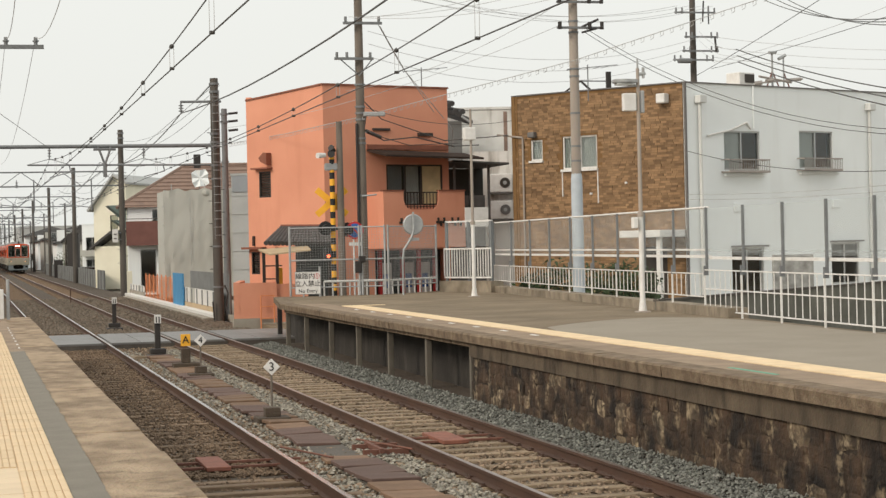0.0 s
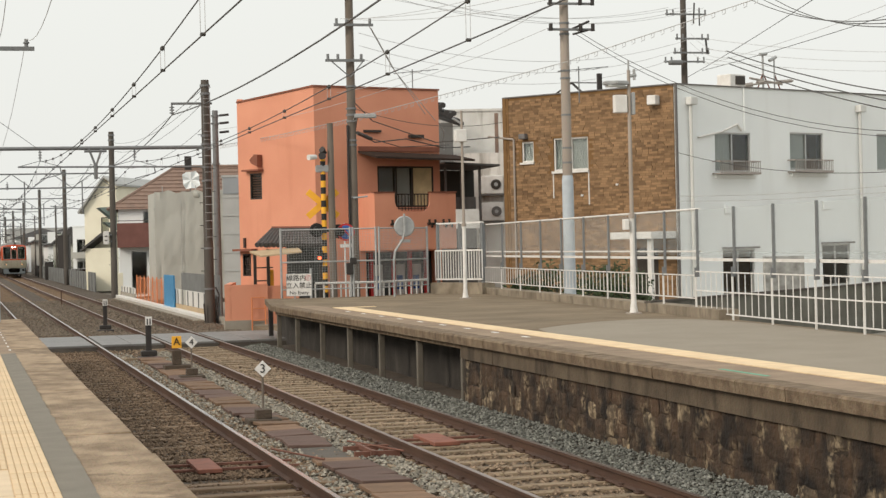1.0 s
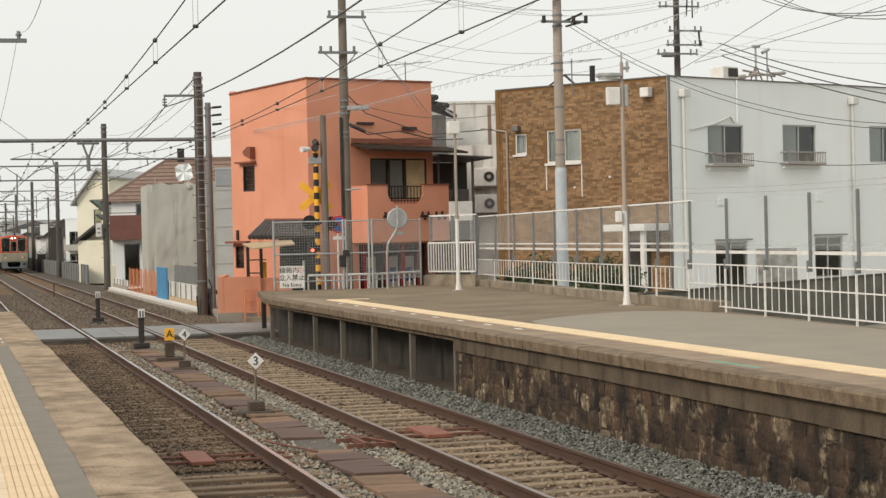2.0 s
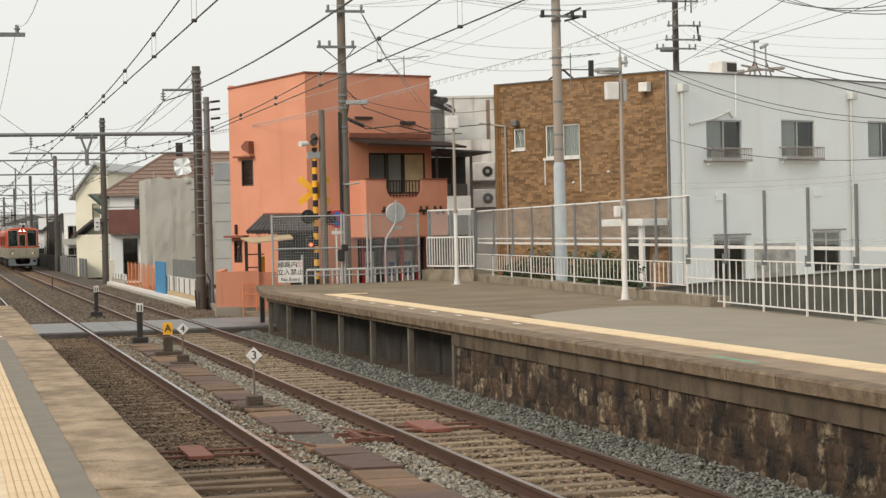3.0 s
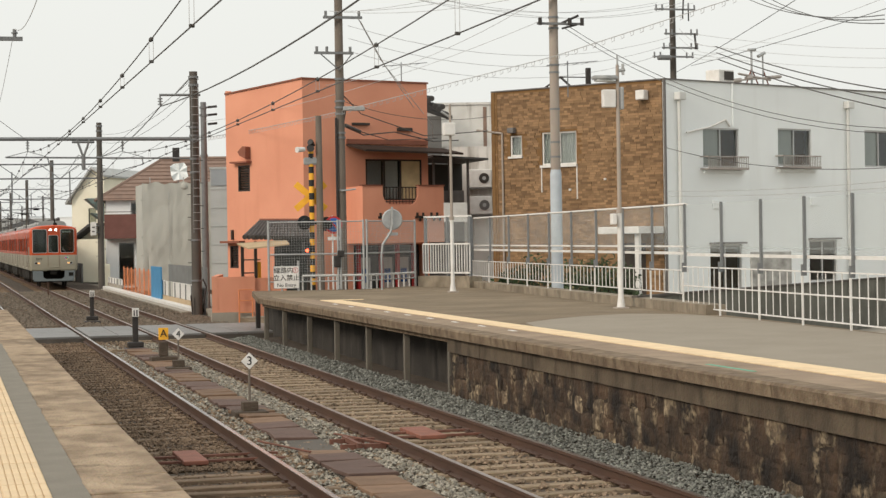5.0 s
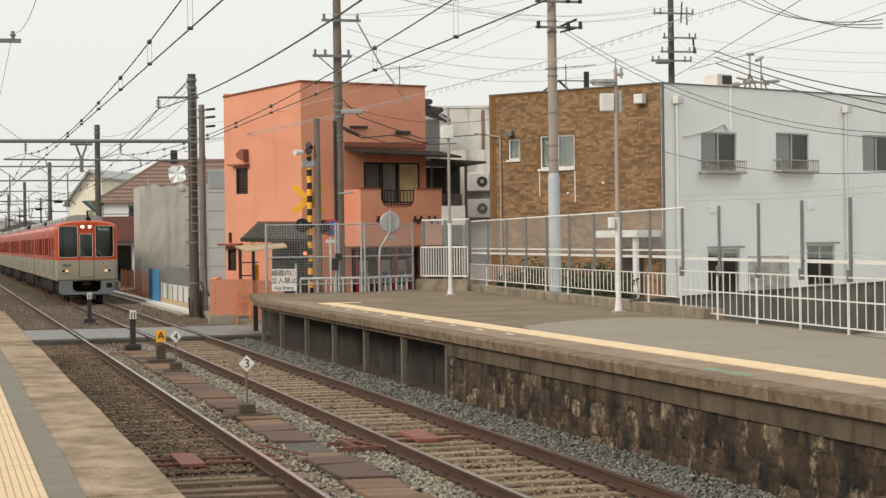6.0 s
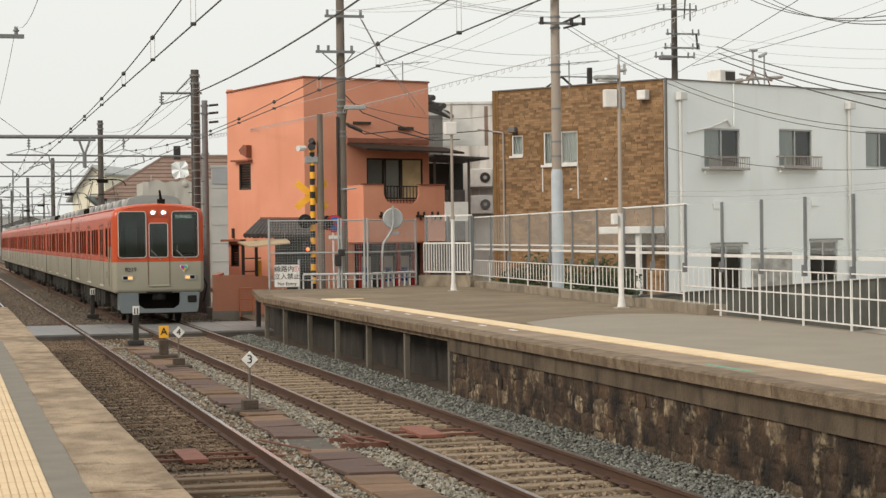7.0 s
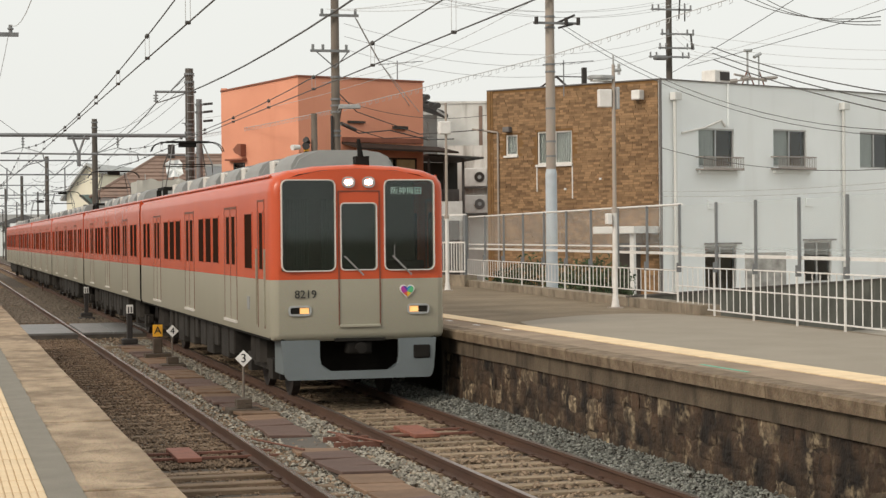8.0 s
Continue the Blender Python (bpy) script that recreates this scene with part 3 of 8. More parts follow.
# ---- near platform ----
def near_platform():
    p = thing("platform_near", "near station platform with stone edge and tactile paving", "platform", kind="structure")
    part("platform_body", boxed((-3.4, P1_EDGE - 0.06, -40, 46, -0.4, P1_TOP - 0.14)), CONCRETE_DARK, p)
    part("platform_surface", boxed((-3.4, 0.02, -40, 46, P1_TOP - 0.14, P1_TOP - 0.004)), ASPHALT_NEW, p)
    bm = bmesh.new()
    ys = [-40] + [6 + 0.12 * i for i in range(200)] + [30.0]
    row = [[bm.verts.new(c) for c in ((0.625, y, P1_TOP - 0.14), (0.625, y, P1_TOP - 0.002), (0.855 + 0.016 * noise.noise((y * 2.1, 3.0, 0)) + 0.008 * noise.noise((y * 6.0, 1.0, 0)), y, P1_TOP + 0.0045), (0.866, y, P1_TOP - 0.14))] for y in ys]
    for a, b in zip(row, row[1:]):
        for i in range(3):
            bm.faces.new((a[i], b[i], b[i + 1], a[i + 1]))
    part("grey_band", bm, STRIP, p, "dark grey asphalt band with a ragged edge")
    slab = mesh_of(boxed((0, 0.605, 0.014, 1.786, -0.16, 0), bevel=0.012), "edge_slab", SLAB)
    slab2 = mesh_of(boxed((0, 0.615, 0.014, 0.886, -0.16, 0), bevel=0.012), "edge_slab", SLAB)
    y = -18.0
    while y < 45.4:
        long = random.random() < 0.7
        ob = new("edge_slab", slab if long else slab2)
        ob.parent = p
        ob.matrix_basis = pose(0.842 + random.uniform(-0.008, 0.008), y, P1_TOP + random.uniform(-0.01, 0.004), random.uniform(-0.2, 0.2), random.uniform(-0.5, 0.3), random.uniform(-0.2, 0.2))
        y += 1.8 if long else 0.9
    tile = {}
    for kind, m in (("bar", TACTILE), ("flat", TACTILE_PALE)):
        bm = boxed((0.001, 0.299, 0.0, 0.3, -0.05, 0))
        if kind == "bar":
            for k in range(6):
                box(bm, 0.006 + 0.049 * k, 0.046 + 0.049 * k, 0.0, 0.3, 0, 0.008)
        tile[kind] = mesh_of(bm, "tactile_tile", m)
    for i in range(135):
        for x, kind in ((0.325, "bar"), (0.025, "bar" if i > 55 else "flat")):
            ob = new("tactile_tile", tile[kind])
            ob.parent = p
            ob.matrix_basis = pose(x, -3.0 + 0.3 * i, P1_TOP + random.uniform(-0.002, 0.001))
    part("tile_bed", boxed((0.02, 0.625, -40, 46, P1_TOP - 0.14, P1_TOP - 0.045)), STRIP, p)
    part("end_paving", boxed((0.626, 0.86, 30.0, 46, P1_TOP - 0.14, P1_TOP - 0.003), (0.021, 0.626, 37.5, 46, P1_TOP - 0.045, P1_TOP - 0.002)), EDGE_PAVE, p, "brown-stained asphalt at the platform end")
    for i in range(8):
        part("paint_mark", boxed((0.79, 0.82, 31 + 1.2 * i, 31.25 + 1.2 * i, P1_TOP - 0.01, P1_TOP + 0.002)), WHITE, p, "worn white paint mark")


near_platform()


# ---- far platform ----
def far_platform():
    p = thing("platform_far", "far station platform of old stone with a cast edge beam", "platform", kind="structure")
    def edge_x(y):
        return 13.16 + 0.08 * (y - 24.5)
    ys = [-40, -5, 2, 8, 14, 17, 20, 23, 26, 29, 34, 40, 47.5]
    bm = bmesh.new()
    for y0, y1 in zip(ys, ys[1:]):
        a, b = p2_top(y0), p2_top(y1)
        lo = [bm.verts.new(v) for v in ((P2_EDGE + 0.3, y0, a - 0.15), (edge_x(y0), y0, a - 0.15), (edge_x(y1), y1, b - 0.15), (P2_EDGE + 0.3, y1, b - 0.15))]
        hi = [bm.verts.new(v) for v in ((P2_EDGE + 0.3, y0, a), (edge_x(y0), y0, a), (edge_x(y1), y1, b), (P2_EDGE + 0.3, y1, b))]
        bm.faces.new(lo[::-1])
        bm.faces.new(hi)
        for i in range(4):
            bm.faces.new((lo[i], lo[(i + 1) % 4], hi[(i + 1) % 4], hi[i]))
    prism(bm, [(P2_EDGE + 0.3, 47.5), (15.4, 47.5), (15.4, 54.6), (13.9, 55.2), (11.9, 53.2), (9.1, 53.8)], 0.94, 1.085)
    part("platform_surface", bm, ASPHALT, p)
    # repaved area nearer the camera, a thin overlay with a ragged far edge
    bm = bmesh.new()
    far = [(9.6, 30.0), (10.4, 31.0), (11.4, 31.9), (12.4, 32.3), (13.2, 31.4)]
    pts = [(9.3, 12), (12.0, 12), (12.95, 24), (13.3, 29.5)] + far[::-1] + [(9.3, 28.5)]
    lo = [bm.verts.new((x, y, p2_top(y) - 0.05)) for x, y in pts]
    hi = [bm.verts.new((x, y, p2_top(y) + 0.006)) for x, y in pts]
    bm.faces.new(hi)
    for i in range(len(pts)):
        bm.faces.new((lo[i], lo[(i + 1) % len(pts)], hi[(i + 1) % len(pts)], hi[i]))
    bmesh.ops.triangulate(bm, faces=[f for f in bm.faces if len(f.verts) > 4])
    part("repaved_area", bm, ASPHALT_NEW, p, "paler grey repaved asphalt")
    # edge beam in lengths
    y = -38.5
    while y < 47.4:
        y1 = min(y + 1.2, 47.5)
        jx, jz = random.uniform(-0.007, 0.007), random.uniform(-0.006, 0.004)
        bm = bmesh.new()
        d = 0.15
        for ya, yb in ((y + 0.006, y1 - 0.006),):
            a, b = p2_top(ya), p2_top(yb)
            vs = []
            for yy, t in ((ya, a), (yb, b)):
                vs.append([bm.verts.new((x, yy, t + z)) for x, z in ((P2_EDGE + 0.012 + jx, -d), (P2_EDGE + jx, -0.025), (P2_EDGE + 0.025 + jx, jz), (P2_EDGE + 0.32, 0.004), (P2_EDGE + 0.32, -d))])
            bm.faces.new(vs[0])
            bm.faces.new(vs[1][::-1])
            for i in range(5):
                bm.faces.new((vs[0][i], vs[1][i], vs[1][(i + 1) % 5], vs[0][(i + 1) % 5]))
        part("edge_beam", bm, CONCRETE, p)
        y = y1
    # end of the platform: slanted edge beam
    bm = bmesh.new()
    prism(bm, [(P2_EDGE, 47.5), (P2_EDGE + 0.4, 47.5), (9.2, 53.6), (8.75, 53.8)], 0.935, 1.089)
    part("edge_beam", bm, CONCRETE, p)
    # masonry wall under the near stretch
    part("wall_core", boxed((P2_WALL + 0.045, P2_WALL + 0.5, -40, 29.2, -0.4, 0.93)), MORTAR, p)
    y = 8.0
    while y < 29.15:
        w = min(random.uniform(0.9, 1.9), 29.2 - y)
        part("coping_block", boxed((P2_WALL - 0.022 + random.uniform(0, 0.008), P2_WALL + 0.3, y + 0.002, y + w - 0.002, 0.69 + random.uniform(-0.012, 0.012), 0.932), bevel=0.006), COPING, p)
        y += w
    shapes = []
    for k in range(18):
        bm = bmesh.new()
        bmesh.ops.create_grid(bm, x_segments=4, y_segments=4, size=0.5)
        for v in bm.verts:
            edge = max(abs(v.co.x), abs(v.co.y)) > 0.49
            jut = random.uniform(-0.004, 0.01) if edge else -0.008 - 0.018 * random.random()
            v.co = Vector((jut, v.co.x * 1.04 + random.uniform(-0.06, 0.06), v.co.y * 1.06 + random.uniform(-0.08, 0.08)))
        bmesh.ops.triangulate(bm, faces=bm.faces)
        shapes.append(mesh_of(bm, "wall_stone", STONE_PALE if k % 9 == 0 else STONE))
    z = -0.3
    for row, h in enumerate((0.2, 0.2, 0.19, 0.2, 0.23)):
        y = 9.0 + 0.2 * random.random()
        while y < 29.0:
            w = random.uniform(0.2, 0.5)
            ob = new("wall_stone", random.choice(shapes))
            ob.parent = p
            ob.matrix_basis = pose(P2_WALL + 0.036 + random.uniform(-0.008, 0.006), y + w / 2, z + h / 2 + random.uniform(-0.045, 0.045), random.uniform(-6, 6)) @ Matrix.Diagonal((0.75, w * 1.06, h * random.uniform(0.95, 1.25), 1))
            y += w
        z += h
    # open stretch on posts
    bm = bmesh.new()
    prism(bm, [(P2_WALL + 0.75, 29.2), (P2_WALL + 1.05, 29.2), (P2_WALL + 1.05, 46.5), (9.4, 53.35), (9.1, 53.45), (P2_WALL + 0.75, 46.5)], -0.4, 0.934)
    # near-black colour here stands in for the shade below the deck
    part("back_wall", bm, UNDER_CONC, p, "recessed wall under the platform, shade put into its colour")
    part("corner_post", boxed((8.82, 8.95, 53.5, 53.62, -0.4, 0.93), bevel=0.01), DARK_STEEL, p, "dark steel corner post")
    part("end_wall", boxed((P2_WALL + 0.1, P2_WALL + 0.75, 29.0, 29.2, -0.4, 0.93), (P2_WALL + 1.8, P2_WALL + 5, 52.6, 52.9, -0.4, 0.93)), CONCRETE_DARK, p)
    for y in (29.45, 32.5, 35.6, 38.65, 41.7, 44.9, 47.6):
        x = P2_WALL + (0 if y < 47.7 else 0.45)
        part("support_post", boxed((x + 0.06, x + 0.17, y - 0.055, y + 0.055, -0.4, 0.93), bevel=0.012), POST_CONC, p)
    part("deck_beam", boxed((P2_WALL + 0.0, P2_WALL + 0.24, 29.2, 47.5, 0.85, 0.933)), CONCRETE, p)
    part("edge_paving", boxed((P2_EDGE + 0.322, 8.82, -38, 46.5, 1.0, 1.0885)), EDGE_PAVE, p, "brown-stained paving along the edge")
    # painted line
    bm = bmesh.new()
    for y0, y1 in zip(ys[2:], ys[3:-1] + [44.0]):
        vs = [bm.verts.new((x, y, p2_top(y) + z)) for z in (-0.01, 0.011) for x, y in ((8.84, y0), (9.3, y0), (9.3, y1), (8.84, y1))]
        for f in ((4, 5, 6, 7), (0, 1, 5, 4), (1, 2, 6, 5), (2, 3, 7, 6), (3, 0, 4, 7)):
            bm.faces.new([vs[i] for i in f])
    box(bm, 8.86, 9.9, 43.9, 44.15, 1.08, 1.097)
    part("painted_line", bm, LINE, p, "cream-yellow painted safety line")
    t = p2_top(18.6)
    part("green_mark", boxed((8.3, 8.36, 18.05, 19.3, t - 0.01, t + 0.008), m=pose(0, 0, 0)), GREEN_PAINT, p, "green paint mark")
    for i in range(9):
        yy = 27.5 + 1.7 * i
        part("paint_mark", boxed((8.6, 8.66, yy, yy + 0.3, 1.08, 1.094)), WHITE, p, "worn white paint mark")
    # kerb behind the platform
    def fx(y):
        return 13.0 + 0.08 * (y - 24.5)
    bm = bmesh.new()
    y = 31.0
    while y < 53:
        prism(bm, [(fx(y) - 0.15, y + 0.005), (fx(y) + 0.25, y + 0.005), (fx(y + 3.2) + 0.25, y + 3.195), (fx(y + 3.2) - 0.15, y + 3.195)], 1.0, 1.27)
        y += 3.2
    part("kerb", bm, KERB, p, "weathered concrete kerb")
    bm = bmesh.new()
    prism(bm, [(13.9, 54.1), (14.9, 51.9), (15.35, 52.1), (14.35, 54.4)], 0.2, 1.42)
    part("kerb", bm, KERB, p, "weathered concrete kerb")
    bm = bmesh.new()
    prism(bm, [(edge_x(-40) - 0.3, -40), (edge_x(-40) - 0.01, -40), (edge_x(52) - 0.01, 52), (edge_x(52) - 0.3, 52)], -0.4, 0.93)
    part("rear_wall", bm, CONCRETE_DARK, p)


far_platform()

# ---- the train ----
# local: the front at y = 0, cars towards +y, x across, z = 0 at rail top
SECTION = [(1.3, 0.965), (1.37, 0.985), (1.4, 1.07), (1.4, 1.92), (1.4, 3.28), (1.385, 3.42), (1.31, 3.53), (1.1, 3.62), (0.7, 3.685), (0.0, 3.72)]
CAR = 18.88


def arc_z(x):
    pts = sorted(SECTION[4:])
    x = abs(x)
    for (xa, za), (xb, zb) in zip(pts, pts[1:]):
        if xa <= x <= xb:
            return za + (zb - za) * (x - xa) / max(xb - xa, 1e-6)
    return pts[-1][1]


def shell(bm, k0, k1, rings):
    """The skin of a car between two corners of SECTION, both sides, through rings of (y, inset)."""
    prev = None
    for y, inset in rings:
        row = []
        for s in (-1, 1):
            pts = SECTION[k0:k1 + 1]
            row.append([bm.verts.new((s * (x - inset * min(1, x / 1.0)), y, z - (inset * 0.55 if z > 3.2 else 0) + (inset * 0.5 if z < 1.05 else 0))) for x, z in pts])
        if prev:
            for a, b in zip(prev, row):
                for i in range(len(a) - 1):
                    bm.faces.new((a[i], a[i + 1], b[i + 1], b[i]))
        prev = row


def bogie(parent, y):
    bm = bmesh.new()
    for s in (-1, 1):
        box(bm, s * 1.0 - 0.07, s * 1.0 + 0.07, y - 1.45, y + 1.45, 0.38, 0.58, bevel=0.02)
        for d in (-1.05, 1.05):
            box(bm, s * 1.02 - 0.1, s * 1.02 + 0.1, y + d - 0.18, y + d + 0.18, 0.28, 0.6)
        rod(bm, (s * 1.0, y - 0.2, 0.5), (s * 1.0, y - 0.2, 0.95), 0.22, n=10)
        rod(bm, (s * 1.0, y + 0.3, 0.5), (s * 1.0, y + 0.3, 0.95), 0.22, n=10)
    box(bm, -0.9, 0.9, y - 0.3, y + 0.3, 0.4, 0.75)
    b = part("bogie", bm, TRAIN_GEAR, parent)
    return b


def side_window(bm_glass, bm_frame, s, y0, y1, z0, z1):
    xa, xb = sorted((s * 1.385, s * 1.404))
    box(bm_glass, xa, xb, y0 + 0.03, y1 - 0.03, z0 + 0.03, z1 - 0.03)
    xa, xb = sorted((s * 1.38, s * 1.409))
    for b in ((y0, y1, z0, z0 + 0.03), (y0, y1, z1 - 0.03, z1), (y0, y0 + 0.03, z0, z1), (y1 - 0.03, y1, z0, z1)):
        box(bm_frame, xa, xb, *b)


def car_sides(body, y_base, cab):
    """Doors and windows of one car, on both sides."""
    doors = [(3.3, 4.65), (8.75, 10.1), (14.5, 15.85)]
    groups = [(5.25, 8.15, 3), (10.7, 13.9, 3), (16.5, 18.2, 2)] + ([] if cab else [(0.7, 2.6, 2)])
    for s in (-1, 1):
        for a, b, k in groups:
            w = (b - a) / k
            for i in range(k):
                g, f = bmesh.new(), bmesh.new()
                side_window(g, f, s, y_base + a + w * i + 0.1, y_base + a + w * (i + 1) - 0.1, 2.1, 2.98)
                part("window_pane", g, TRAIN_GLASS_DARK, part("side_window", f, TRAIN_RED, body))
        for a, b in doors:
            bm = bmesh.new()
            mid = (a + b) / 2
            xa, xb = sorted((s * 1.37, s * 1.403))
            for p0, p1 in ((a, mid - 0.008), (mid + 0.008, b)):
                box(bm, xa, xb, y_base + p0, y_base + p1, 1.92, 3.08)
            d = part("door", bm, TRAIN_RED, body, "red sliding door leaves")
            bm = bmesh.new()
            for p0, p1 in ((a, mid - 0.008), (mid + 0.008, b)):
                box(bm, xa, xb, y_base + p0, y_base + p1, 1.17, 1.92)
            part("door_lower", bm, TRAIN_BEIGE, d)
            g, f = bmesh.new(), bmesh.new()
            for p0, p1 in ((a + 0.2, mid - 0.14), (mid + 0.14, b - 0.2)):
                xa, xb = sorted((s * 1.395, s * 1.407))
                box(g, xa, xb, y_base + p0, y_base + p1, 2.12, 2.95)
            part("door_pane", g, TRAIN_GLASS_DARK, d)
            xa, xb = sorted((s * 1.38, s * 1.408))
            for b0 in ((a - 0.018, a, 1.15, 3.12), (b, b + 0.018, 1.15, 3.12), (a, b, 3.08, 3.12), (mid - 0.008, mid + 0.008, 1.17, 3.08)):
                box(f, xa, xb, y_base + b0[0], y_base + b0[1], b0[2], b0[3])
            part("door_seam", f, DOOR_SEAM, d)
            xa, xb = sorted((s * 1.38, s * 1.43))
            part("door_sill", boxed((xa, xb, y_base + a - 0.03, y_base + b + 0.03, 1.12, 1.165)), SILVER, d)


def roof_gear(parent, y_base, cab, pantographs):
    for y in ([1.9] if cab else [2.0]) + [5.0, 7.6, 10.2, 12.8, 15.6]:
        bm = bmesh.new()
        if any(abs(y - q) < 2.0 for q in pantographs):
            continue
        long = 0.82
        out = [(-0.86, 3.6), (-0.84, 3.75), (-0.76, 3.88), (-0.62, 3.95), (-0.4, 3.985), (0.4, 3.985), (0.62, 3.95), (0.76, 3.88), (0.84, 3.75), (0.86, 3.6)]
        profile(bm, out, y_base + y - long, y_base + y + long)
        bmesh.ops.bevel(bm, geom=[e for e in bm.edges if all(v.co.z > 3.7 for v in e.verts) and abs(e.verts[0].co.y - e.verts[1].co.y) < 0.01], offset=0.06, segments=2, affect="EDGES")
        ac = part("roof_unit", bm, TRAIN_ROOF, parent, "grey roof air-conditioner", True)
        part("vent_grille", boxed((-0.74, 0.74, y_base + y + long, y_base + y + long + 0.4, 3.6, 3.84)), TRAIN_UNDER, ac)
        part("end_cowl", boxed((-0.78, 0.78, y_base + y + long + 0.4, y_base + y + long + 0.78, 3.6, 3.9), bevel=0.02), SILVER, ac)
    for q in pantographs:
        y = y_base + q
        pan = part("pantograph", boxed((-0.7, 0.7, y - 0.75, y - 0.68, 3.86, 3.92), (-0.7, 0.7, y + 0.68, y + 0.75, 3.86, 3.92), (-0.7, -0.64, y - 0.7, y + 0.7, 3.86, 3.92), (0.64, 0.7, y - 0.7, y + 0.7, 3.86, 3.92),
                                         *[(a - 0.06, a + 0.06, y + b - 0.06, y + b + 0.06, 3.6, 3.86) for a in (-0.67, 0.67) for b in (-0.7, 0.7)]), TRAIN_UNDER, parent, "raised diamond pantograph")
        for s in (-1, 1):
            for d in (-1, 1):
                bm = bmesh.new()
                tube(bm, [(s * 0.62, y + d * 0.35, 3.9), (s * 0.55, y + d * 0.7, 4.5), (s * 0.4, y + d * 0.12, 5.05)], 0.017, 6)
                part("pantograph_arm", bm, GREY_TRIM, pan)
            part("pantograph_bar", rods(((-0.62, y + s * 0.35, 3.9), (0.62, y + s * 0.35, 3.9), 0.025), n=6), TRAIN_UNDER, pan)
            part("pantograph_bar", rods(((-0.55, y + s * 0.7, 4.5), (0.55, y + s * 0.7, 4.5), 0.015), n=6), TRAIN_UNDER, pan)
        bm = bmesh.new()
        for d in (-0.14, 0.14):
            box(bm, -0.56, 0.56, y + d - 0.03, y + d + 0.03, 5.09, 5.135)
        box(bm, -0.22, 0.22, y - 0.13, y + 0.13, 4.98, 5.08)
        for g in (-1, 1):
            for d in (-0.14, 0.14):
                tube(bm, [(g * 0.56, y + d, 5.11), (g * 0.7, y + d, 5.1), (g * 0.82, y + d, 5.05), (g * 0.9, y + d, 4.97), (g * 0.95, y + d, 4.86)], 0.014, 6)
        part("contact_strip", bm, TRAIN_UNDER, pan)


